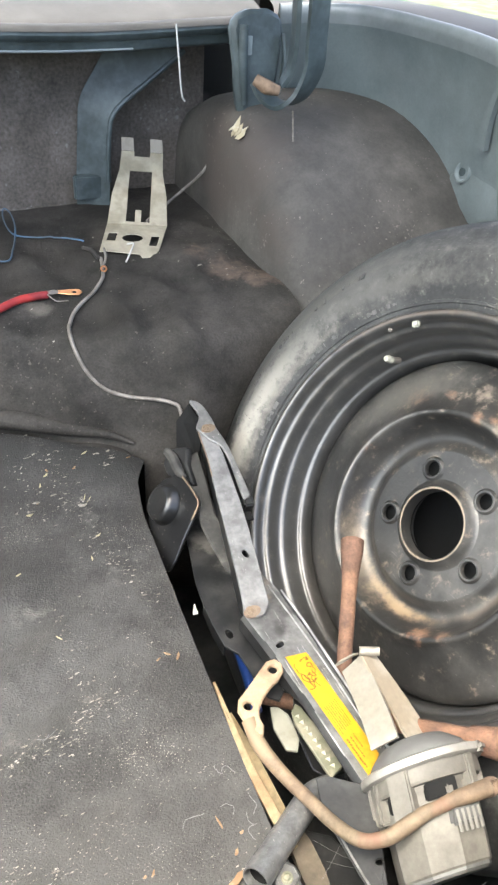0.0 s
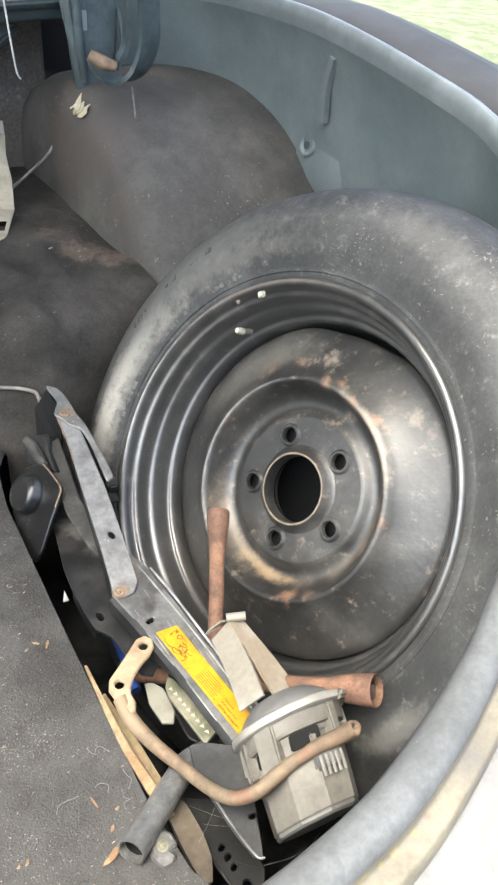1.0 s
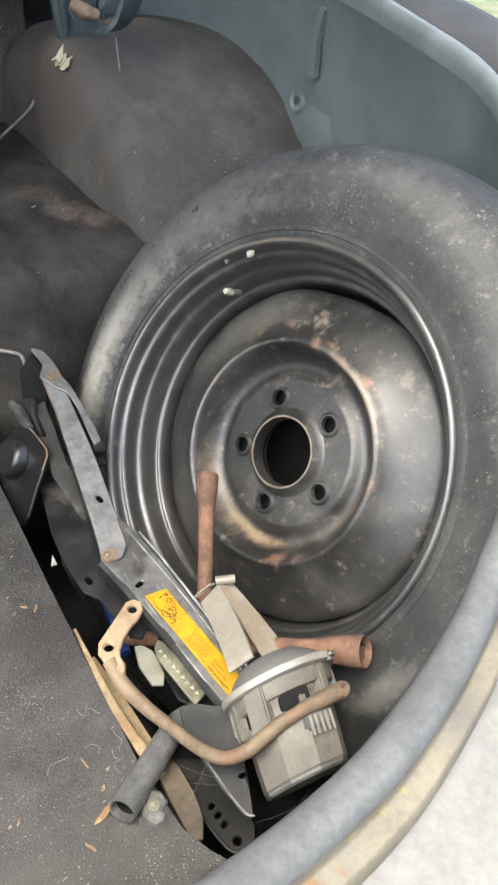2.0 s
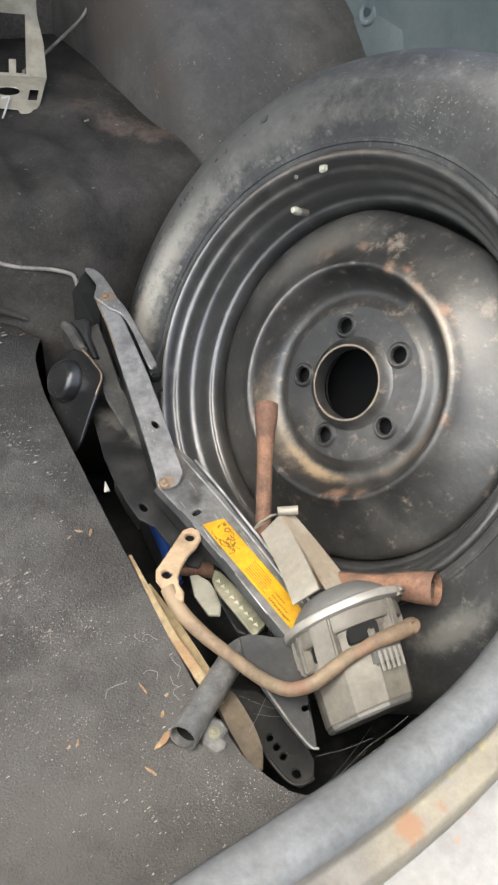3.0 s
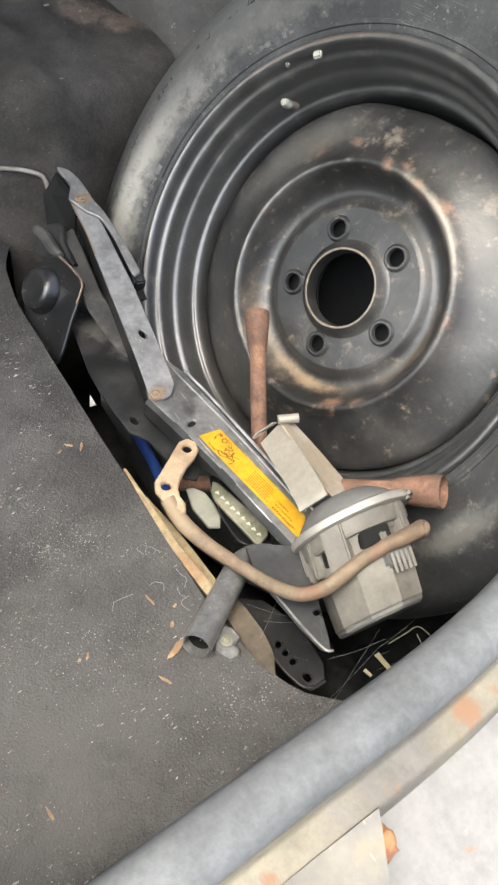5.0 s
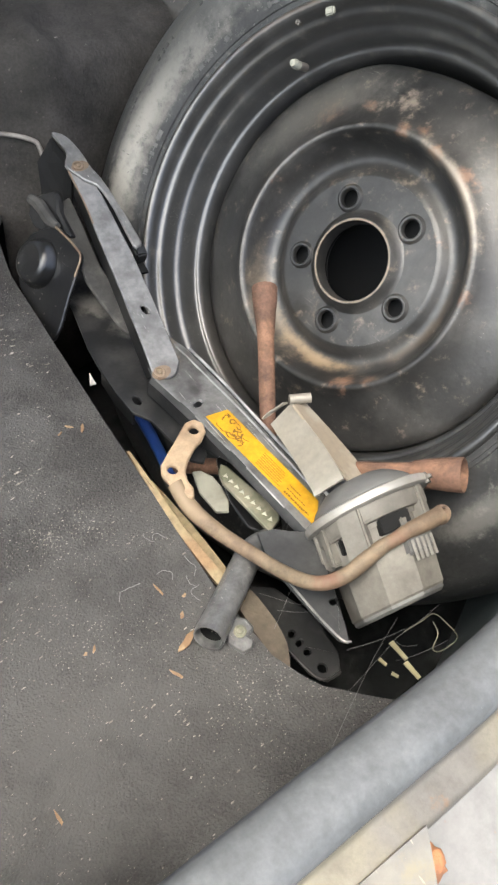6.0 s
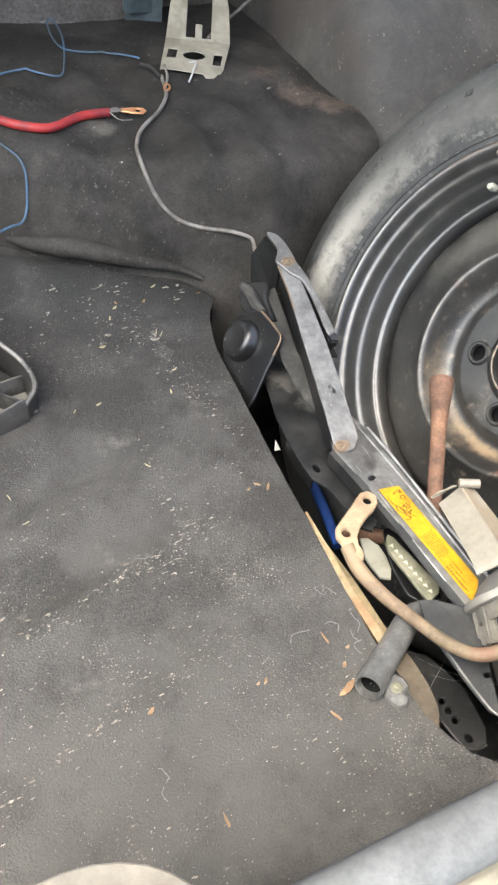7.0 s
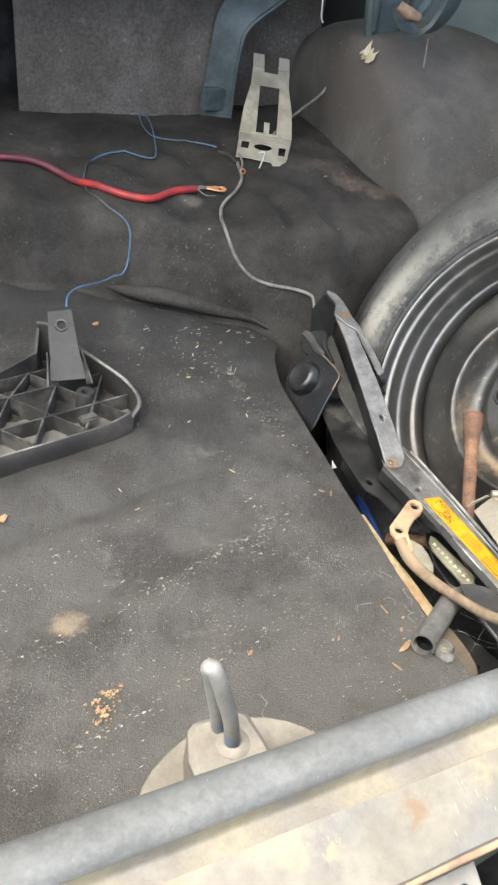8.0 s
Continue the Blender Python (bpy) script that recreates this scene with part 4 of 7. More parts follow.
    for a, long in ((radians(35.5), 0.008), (radians(44.5), 0.004)):
        bm = block((-long / 2, -0.0030, -0.0022), (long / 2, 0.0030 if long < 0.005 else 0.0055, 0.0022), 0.0012)
        m = Matrix.Rotation(a, 4, "Z") @ Matrix.Translation((0.1945, 0, 0.0525)) @ Matrix.Rotation(radians(90), 4, "Z")
        part("balance_weight", moved(bm, m), CHALK if long > 0.005 else GREYCABLE, w, "chalky yellowed lead weight" if long > 0.005 else "dull grey lead weight")
    # raised lettering of the sidewall, worn past reading
    marks = []
    rng = random.Random(4)
    for start, count, radius, h in ((49, 5, 0.2600, 0.0618), (61, 4, 0.2600, 0.0618), (73, 4, 0.2600, 0.0618), (84, 5, 0.2600, 0.0618), (98, 5, 0.2600, 0.0618), (114, 4, 0.2600, 0.0618), (40, 10, 0.217, 0.0576), (60, 14, 0.217, 0.0576), (84, 16, 0.217, 0.0576), (118, 14, 0.217, 0.0576)):
        for k in range(count):
            a = radians(start + k * (1.5 if radius > 0.25 else 1.1))
            if rng.random() < 0.22:
                continue
            size = (0.0075 if radius > 0.25 else 0.0045) * rng.choice((1.0, 1.0, 0.55, 0.3))
            bm = block((-size / 2, -0.0006, -0.0004), (size / 2, rng.choice((0.0003, 0.0010, 0.0030, 0.0042)), 0.0009), 0)
            tilt = Matrix.Rotation(radians(26 if radius > 0.25 else -18), 4, "Y")
            marks.append(moved(bm, Matrix.Rotation(a, 4, "Z") @ Matrix.Translation((radius, 0, h)) @ tilt))
    tagged(part("raised_lettering", joined(*marks), LETTERS, w, "worn unreadable raised sidewall lettering", smooth=False), kind="stuff")
    # tread grooves at the shoulder
    sipes = []
    for k in range(72):
        bm = block((-0.004, -0.0010, -0.005), (0.0021, 0.0010, 0.006), 0)
        sipes.append(moved(bm, Matrix.Rotation(2 * math.pi * k / 72, 4, "Z") @ Matrix.Translation((0.3030, 0, 0.0110)) @ Matrix.Rotation(radians(-14), 4, "Y")))
    tagged(part("shoulder_grooves", joined(*sipes), GROOVE, w, "dark cut grooves at the tread shoulder", smooth=False), kind="stuff")
    return w


wheel = build_wheel()

# ---- things in the well ----


def ribbon(points, width, t, side=None, steps=6):
    """A flat strap through points; width is one number or one a point; side is the direction across it."""
    line = curve_through(points, steps)
    n = len(line)
    ws = [width] * len(points) if not isinstance(width, (list, tuple)) else width
    rows = []
    for i, p in enumerate(line):
        f = i / (n - 1) * (len(points) - 1)
        k = min(int(f), len(points) - 2)
        w = ws[k] + (ws[k + 1] - ws[k]) * (f - k)
        way = (line[min(i + 1, n - 1)] - line[max(i - 1, 0)]).normalized()
        s = Vector(side) - way * Vector(side).dot(way)
        s.normalize()
        rows.append([p - s * w / 2, p - s * w / 6, p + s * w / 6, p + s * w / 2])
    return thicken(sheet(rows), t)


def slab(corners, t):
    """A flat piece through corners that lie about in one plane."""
    bm = bmesh.new()
    bm.faces.new([bm.verts.new(c) for c in corners])
    bm.normal_update()
    return thicken(bm, t)


def on_plane(o, x, z, outline, holes=(), t=0.003, bevel=0.0):
    return moved(plate(outline, holes, t, bevel), axes(o, x, z))


def rivet(o, z, r, h):
    return moved(lathe([(r, 0), (r, h * 0.6), (r * 0.86, h * 0.8), (r * 0.70, h * 0.75), (r * 0.62, h * 0.25), (r * 0.42, h * 0.25), (r * 0.36, h * 0.8), (r * 0.2, h * 0.95), (0.0002, h)], 18), axes(o, Vector(z).orthogonal(), z))


def build_jack():
    jack = thing("scissor_jack", Matrix.Translation((0.29, 0.43, -0.06)), "folded black steel scissor jack with yellow label beside the spare wheel", "jack")
    # upper arm: a pressed channel that climbs forward
    d, up = (0.173, 0.945, 0.277), (-0.05, -0.273, 0.961)
    o = (0.300, 0.430, 0.0225)
    am = axes(o, d, up)
    arm = [(0.222, 0.0182), (0.1835, 0.0148), (0.107, 0.0136), (0.0414, 0.0132), (0.0110, 0.0138), (0.0030, 0.0140), (-0.0030, 0.0100), (-0.0062, 0.0030), (-0.0040, -0.0050), (0.0068, -0.0119), (0.0357, -0.0119), (0.0837, -0.0110), (0.1212, -0.0098), (0.1906, -0.0040), (0.212, 0.0)]
    ob = place("upper_arm", on_plane(o, d, up, arm, [ring(0.0629, -0.0008, 0.0050, 0.0030, 12, 0.35)[::-1]], 0.003, 0.0009), ARMGREY, jack, "dull grey worn channel arm")
    place("rolled_edge", tube([tuple(am @ Vector((a, b, 0.0))) for a, b in ((0.222, 0.0178), (0.205, 0.0164), (0.1835, 0.0146), (0.160, 0.0142))], 0.0009, 6), RIVET, ob, "thin rust-brown worn edge")
    side = on_plane(Vector(o) + Vector(am.col[1].xyz) * 0.0134, d, Vector(am.col[1].xyz), [(0.0, 0.003), (0.222, 0.003), (0.215, 0.024), (0.01, 0.024)], (), 0.002)
    place("arm_flange", side, JACK, ob)
    # head cap with its long side leaf, folded over the arm
    cap = [(0.2665, 0.0205), (0.2640, 0.0112), (0.2537, 0.0045), (0.2370, -0.0005), (0.2213, -0.0034), (0.2054, -0.0090), (0.1687, -0.0158), (0.1380, -0.0200), (0.1290, -0.0205), (0.1262, -0.0165), (0.1290, -0.0122), (0.1731, -0.0086), (0.1960, -0.0035), (0.2030, 0.0020),
           (0.2077, 0.0078), (0.2140, 0.0120), (0.2200, 0.0165), (0.2276, 0.0195), (0.2441, 0.0135)]
    cap = [(p.x, p.y) for p in curve_through([(x, y, 0) for x, y in cap], 3, True)]
    leaf = place("head_cap", on_plane(Vector(o) + Vector(up) * 0.0032, d, up, cap, (), 0.004, 0.0010), BARE2, jack, "worn grey head cap with a long side leaf")
    place("leaf_block", moved(block((0.118, -0.0235, -0.012), (0.132, -0.0125, 0.0005), 0.002), am), JACK, leaf)
    # filler plate added under the slot; its black is the gap's shade
    place("slot_shade", on_plane(Vector(o) - Vector(up) * 0.012, d, up, [(0.108, -0.022), (0.215, -0.010), (0.215, 0.004), (0.108, -0.006)], (), 0.002), GROOVE, jack, "black filler plate put in for the shade of the slot beside the arm")
    for a, b, lift in ((0.2235, 0.0085, 0.0034), (0.0005, 0.0085, 0.0002)):
        spot = am @ Vector((a, b, lift))
        seat = on_plane(spot, d, up, ring(0, -0.002, 0.0062, 0.0090, 18, 0.3), (), 0.0012, 0.0005)
        pin = place("pivot_rivet", seat, RIVET, ob, "brown worn rivet")
        place("rivet_head", rivet(spot, up, 0.0052, 0.0022), RIVET, pin)
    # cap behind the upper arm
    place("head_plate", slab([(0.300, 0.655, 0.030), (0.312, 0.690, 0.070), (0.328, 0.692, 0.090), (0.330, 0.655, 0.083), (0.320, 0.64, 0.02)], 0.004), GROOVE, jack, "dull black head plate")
    # main channel with the label
    top = [(0.2872, 0.434), (0.2915, 0.448), (0.310, 0.474), (0.328, 0.480), (0.335, 0.455), (0.338, 0.40), (0.340, 0.262), (0.330, 0.240), (0.3045, 0.240), (0.2995, 0.33), (0.2935, 0.39)]
    tilt = (0.10, 0.0, 0.995)
    zero = Vector((0, 0, 0.048))
    main = place("main_channel", on_plane(zero, (1, 0, -0.1), tilt, [(x + 0.0, y) for x, y in top], [ring(0.305, 0.391, 0.0055, 0.003, 12, 0.4)[::-1]], 0.003, 0.0008), BARE2, jack, "worn dark grey channel")
    fold = ((0.2875, 0.434), (0.2935, 0.39), (0.2995, 0.33), (0.3045, 0.24))
    inner = [(x, y, 0.048 - 0.1 * x - 0.0012) for x, y in fold]
    outer = [(x - 0.0040, y - 0.001, 0.048 - 0.1 * x - 0.0045) for x, y in fold]
    drops = [0.012 * smooth01((p.y - 0.330) / 0.03) + 0.0012 for p in curve_through(outer, 4)]
    place("channel_side", thicken(sheet([curve_through(inner, 4), curve_through(outer, 4), [p - Vector((0.0006, 0, k)) for p, k in zip(curve_through(outer, 4), drops)]]), 0.0015), BLACKSTEEL, main, "worn black folded side, torn away over the rack")
    for line, r in ((inner, 0.0011), (outer, 0.0011), ([(x, y, 0.048 - 0.1 * x + 0.0004) for x, y in ((0.3255, 0.462), (0.3281, 0.430), (0.3323, 0.3646), (0.3336, 0.3125), (0.334, 0.268))], 0.0008), ([(x, y, 0.048 - 0.1 * x) for x, y in ((0.3355, 0.452), (0.3385, 0.40), (0.3405, 0.262))], 0.0014)):
        place("pressed_edge", tube(line, r, 8), BARE, main, "bright worn edge")
    place("right_flange", slab([(0.3362, 0.452, 0.0125), (0.3392, 0.40, 0.0122), (0.3412, 0.262, 0.0120), (0.3450, 0.262, -0.008), (0.3430, 0.40, -0.008), (0.3400, 0.452, -0.008)], 0.0015), JACK, main)
    label = [(0.3020, 0.3755), (0.3235, 0.3745), (0.3310, 0.264), (0.3125, 0.2460)]
    lab = place("warning_label", on_plane(zero + Vector((0, 0, 0.0008)), (1, 0, -0.1), tilt, label, (), 0.0005), YELLOW, main, "yellow paper label with worn print")
    bars = []
    rng = random.Random(9)

    def on_label(u, f):
        return (0.3020 + 0.0105 * f + (0.0215 - 0.003 * f) * u, 0.3755 - 0.1295 * f + (-0.001 + 0.019 * f) * u)

    def stroke(u0, f0, u1, f1, w=0.0007):
        p, q = Vector(on_label(u0, f0)), Vector(on_label(u1, f1))
        n = (q - p).orthogonal().normalized() * w / 2
        bars.append(on_plane(zero + Vector((0, 0, 0.0011)), (1, 0, -0.1), tilt, [tuple(p - n), tuple(q - n), tuple(q + n), tuple(p + n)], (), 0.0002))

    for u, f, count in ((0.15, 0.08, 16), (0.45, 0.07, 18), (0.70, 0.14, 18), (0.30, 0.20, 16), (0.55, 0.26, 16)):
        # a worn drawing at the upper end, in thin broken lines
        for k in range(count):
            v, g = min(0.86, max(0.08, u + rng.uniform(-0.16, 0.18))), min(0.40, max(0.03, f + rng.uniform(-0.025, 0.035)))
            stroke(u, f, v, g, rng.choice((0.0006, 0.0008, 0.0011)))
            u, f = v, g
    for k in range(7):
        # fine lines of print along the middle
        f = 0.46
        while f < 0.66:
            g = min(0.68, f + rng.uniform(0.02, 0.06))
            stroke(0.14 + 0.105 * k, f, 0.14 + 0.105 * k, g, 0.0005)
            f = g + 0.006
    for k in range(3):
        # bolder print and a worn drawing at the lower end
        f = 0.72 + 0.01 * k
        while f < 0.93 - 0.05 * k:
            g = f + rng.uniform(0.008, 0.02)
            stroke(0.14 + 0.2 * k, f, 0.14 + 0.2 * k + rng.uniform(-0.03, 0.03), g, 0.0016 if k == 0 else 0.0009)
            f = g + 0.005
    tagged(place("label_print", joined(*bars), DARKINK, lab, "worn dark print", smooth=False), kind="stuff")
    # lower arm, black
    low = [(0.302, 0.66), (0.330, 0.66), (0.334, 0.60), (0.322, 0.52), (0.300, 0.45), (0.292, 0.43), (0.293, 0.385), (0.292, 0.357), (0.284, 0.350), (0.276, 0.357), (0.273, 0.39), (0.271, 0.409), (0.262, 0.424), (0.2610, 0.45), (0.2630, 0.48), (0.2665, 0.51), (0.275, 0.545), (0.287, 0.60)]
    lower = place("lower_arm", on_plane((0, 0, -0.003), (1, 0, 0), (0, 0, 1), low, [ring(0.272, 0.434, 0.0035, 0.006, 12)[::-1]], 0.003, 0.0003), BLACKSTEEL, jack)
    place("lower_side", slab([(0.2635, 0.48, -0.005), (0.2615, 0.45, -0.005), (0.2625, 0.4245, -0.005), (0.2625, 0.4245, -0.020), (0.2615, 0.45, -0.020), (0.2635, 0.48, -0.020)], 0.002), JACK, lower)
    link_out = [(0.2019, 0.0395), (0.2120, 0.0190), (0.1773, 0.0165), (0.1254, 0.0150), (0.0972, 0.0060), (0.0452, 0.0040), (0.0600, 0.0180), (0.0900, 0.0270), (0.1146, 0.0330), (0.1417, 0.0330), (0.1902, 0.0420)]
    place("inner_link", on_plane(Vector(o) - Vector(up) * 0.022, d, up, link_out, (), 0.004, 0.0012), DUSTYLINK, jack, "dust-caked inner link")
    # gear housing with its round boss
    zc = (-0.80, -0.28, 0.53)
    gm = axes((0.2696, 0.6032, 0.0251), (0, 0.9, 0.1), zc)
    plan = [(0.0090, -0.0345), (0.0050, -0.0362), (-0.0310, -0.0386), (-0.0370, -0.0362), (-0.0400, -0.0310), (-0.0503, -0.0039), (-0.0637, 0.0235), (-0.0662, 0.0350), (-0.0640, 0.0400), (-0.0581, 0.0414), (-0.0251, 0.0400), (0.0060, 0.0340), (0.0250, 0.0220), (0.0330, 0.0064), (0.0300, -0.0112), (0.0190, -0.0260)]
    gear = place("gear_plate", moved(plate(plan, (), 0.004, 0.0010), gm), JACK, jack)
    place("rolled_lip", tube([tuple(gm @ Vector((a, b, 0.0006))) for a, b in ((0.0080, -0.0348), (-0.0120, -0.0374), (-0.0310, -0.0384), (-0.0368, -0.0360), (-0.0396, -0.0315), (-0.0440, -0.0200))], 0.0011, 8), RIVET, gear, "rust-worn bright lip")
    place("lug_top", moved(plate([(0.0590, -0.0230), (0.0590, -0.0330), (0.0540, -0.0410), (0.0430, -0.0520), (0.0380, -0.0530), (0.0240, -0.0430), (-0.0060, -0.0380), (0.0100, -0.0200), (0.0420, -0.0125), (0.0540, -0.0150)], (), 0.009, 0.0020), gm @ Matrix.Translation((0, 0, -0.006))), BLACKSTEEL, gear, "black lug behind the gear plate")
    place("lug_ridge", tube([tuple(gm @ Vector((a, b, -0.0010))) for a, b in ((0.0560, -0.0310), (0.0400, -0.0340), (0.0200, -0.0330), (0.0080, -0.0360))], [0.0050, 0.0060, 0.0058, 0.0030], 8), DUSTYLINK, gear, "dusty grey ridge of the lug")
    boss = lathe([(0.0235, 0), (0.0232, 0.0020), (0.0215, 0.0048), (0.0202, 0.0085), (0.0185, 0.0112), (0.0155, 0.0128), (0.0130, 0.0126), (0.0070, 0.0118), (0.0003, 0.0116)], 36)
    place("boss", moved(boss, gm @ Matrix.Translation((0.0010, 0.0020, 0))), JACK, gear, "round black pressed boss")
    # toothed quadrant
    web = on_plane((0, 0, -0.0165), (1, 0, 0), (0, 0, 1), [(0.303, 0.357), (0.296, 0.343), (0.2925, 0.330), (0.2880, 0.316), (0.2860, 0.300), (0.2855, 0.288), (0.2925, 0.277), (0.318, 0.274), (0.322, 0.355)], (), 0.003, 0.0008)
    place("side_web", web, JACK, jack, "dark worn web under the channel")
    teeth = on_plane((0, 0, -0.003), (1, 0, 0), (0, 0, 1), [(0.2950, 0.3420), (0.2984, 0.3379), (0.3085, 0.2809), (0.3030, 0.2740), (0.2902, 0.2695), (0.2859, 0.3256), (0.2890, 0.3360)], (), 0.004, 0.0006)
    quad = place("rack_plate", teeth, OLIVE, jack, "olive zinc plate with a row of dimples")
    for k in range(9):
        f = (k + 0.5) / 9
        bm = moved(lathe([(0.0026, 0), (0.0014, 0.0016), (0.0003, 0.0019)], 3), Matrix.Translation((0.2912 + 0.0065 * f, 0.333 - 0.058 * f, -0.0030)) @ Matrix.Rotation(0.6, 4, "Z"))
        place("dimple", bm, PALE2, quad, smooth=False)
    place("end_block", moved(block((-0.007, -0.008, -0.009), (0.007, 0.008, 0.006), 0.002), axes((0.3135, 0.270, -0.006), (0.8, -0.5, 0), (0, 0, 1))), JACK, jack, "black rack end block")
    return jack


ARMGREY = material("worn_pale_steel", (0.160, 0.158, 0.157), 0.42, metal=0.2, second=(0.105, 0.104, 0.103), amount=0.5, scale=30, grain=0.10, bump=0.06, mottle=0.26, mottle_scale=45, scratch=(0.30, 0.295, 0.29), scratch_amount=0.12,
                   dust=(0.15, 0.115, 0.085), dust_amount=0.12, dust_scale=60, spread=0.2)
BARE2 = material("worn_dark_steel", (0.145, 0.142, 0.138), 0.36, metal=0.3, mottle=0.35, mottle_scale=55, scratch=(0.36, 0.35, 0.33), scratch_amount=0.45, zones=((((0.306, 0.452, 0.017, 0.030, 1.0), (0.318, 0.466, 0.016, 0.025, 0.9)), (0.22, 0.18, 0.13), 60), (((0.313, 0.408, 0.017, 0.022, 1.0), (0.326, 0.425, 0.016, 0.018, 0.9)), (0.045, 0.042, 0.04), 50)), second=(0.095, 0.093, 0.09), amount=0.5, scale=22, grain=0.12, bump=0.08,
                 dust=(0.30, 0.27, 0.22), dust_amount=0.24, dust_scale=38, spread=0.2)
BLACKSTEEL = material("dull_black_steel", (0.008, 0.0082, 0.0086), 0.5, gloss=0.3, zones=((((0.304, 0.560, -0.001, 0.045, 1.0), (0.310, 0.525, -0.001, 0.035, 0.8), (0.318, 0.60, -0.001, 0.04, 0.8)), (0.10, 0.094, 0.083), 50),), mottle=0.4, mottle_scale=40, second=(0.022, 0.0215, 0.021), amount=0.5, scale=18, grain=0.12, bump=0.1, dust=(0.07, 0.066, 0.058), dust_amount=0.16, dust_scale=22, spread=0.4)
DUSTYLINK = material("dust_caked_steel", (0.022, 0.021, 0.019), 0.8, mottle=0.5, mottle_scale=34, second=(0.050, 0.047, 0.042), amount=0.5, scale=24, grain=0.2, bump=0.3)
RIVET = material("brown_worn_rivet", (0.17, 0.125, 0.085), 0.6, metal=0.3, second=(0.12, 0.08, 0.055), amount=0.5, scale=90, grain=0.15, bump=0.2)
PALE2 = material("worn_zinc", (0.33, 0.33, 0.26), 0.5, metal=0.3, grain=0.1, bump=0.1)
build_jack()


def build_cross_wrench():
    w = thing("wheel_wrench", Matrix.Translation((0.345, 0.325, -0.02)), "rusty four-way wheel wrench lying under the jack against the wheel", "wrench")
    mid = Vector((0.334, 0.325, -0.014))
    top = Vector((0.417, 0.4575, 0.049))
    right = Vector((0.4060, 0.2060, 0.0640))
    left = mid - (right - mid).normalized() * 0.080 + Vector((-0.004, 0.012, -0.012))
    axis = (top - mid).normalized()
    place("bar", tube([mid - axis * 0.035, mid, mid + axis * 0.06, top - axis * 0.05, top - axis * 0.012, top], [0.0072, 0.0072, 0.0072, 0.0076, 0.0115, 0.0120], 14), RUSTY, w)
    way = (right - mid).normalized()
    place("bar", tube([left, mid, right - way * 0.05, right - way * 0.035], [0.0072, 0.0072, 0.0078, 0.0098], 14), RUSTY, w)
    socket = lathe([(0.0098, -0.036), (0.0112, -0.026), (0.0126, -0.012), (0.0132, 0.0), (0.0126, 0.001), (0.0114, 0.0), (0.0108, -0.003), (0.0105, -0.02), (0.0003, -0.02)], 28)
    end = place("socket", moved(socket, axes(right, way.orthogonal(), way)), RUSTY, w)
    # inset of darker rust: shade inside the socket put into colour
    place("mouth_shade", moved(lathe([(0.0107, -0.004), (0.0104, -0.012), (0.0003, -0.013)], 6), axes(right, way.orthogonal(), way)), DARKSOCKET, end, "hexagonal mouth, darker rust put in for its shade")
    return w


DARKSOCKET = material("shaded_rust", (0.05, 0.030, 0.021), 0.9, second=(0.03, 0.02, 0.015), amount=0.5, scale=80, grain=0.2, bump=0.3)
build_cross_wrench()


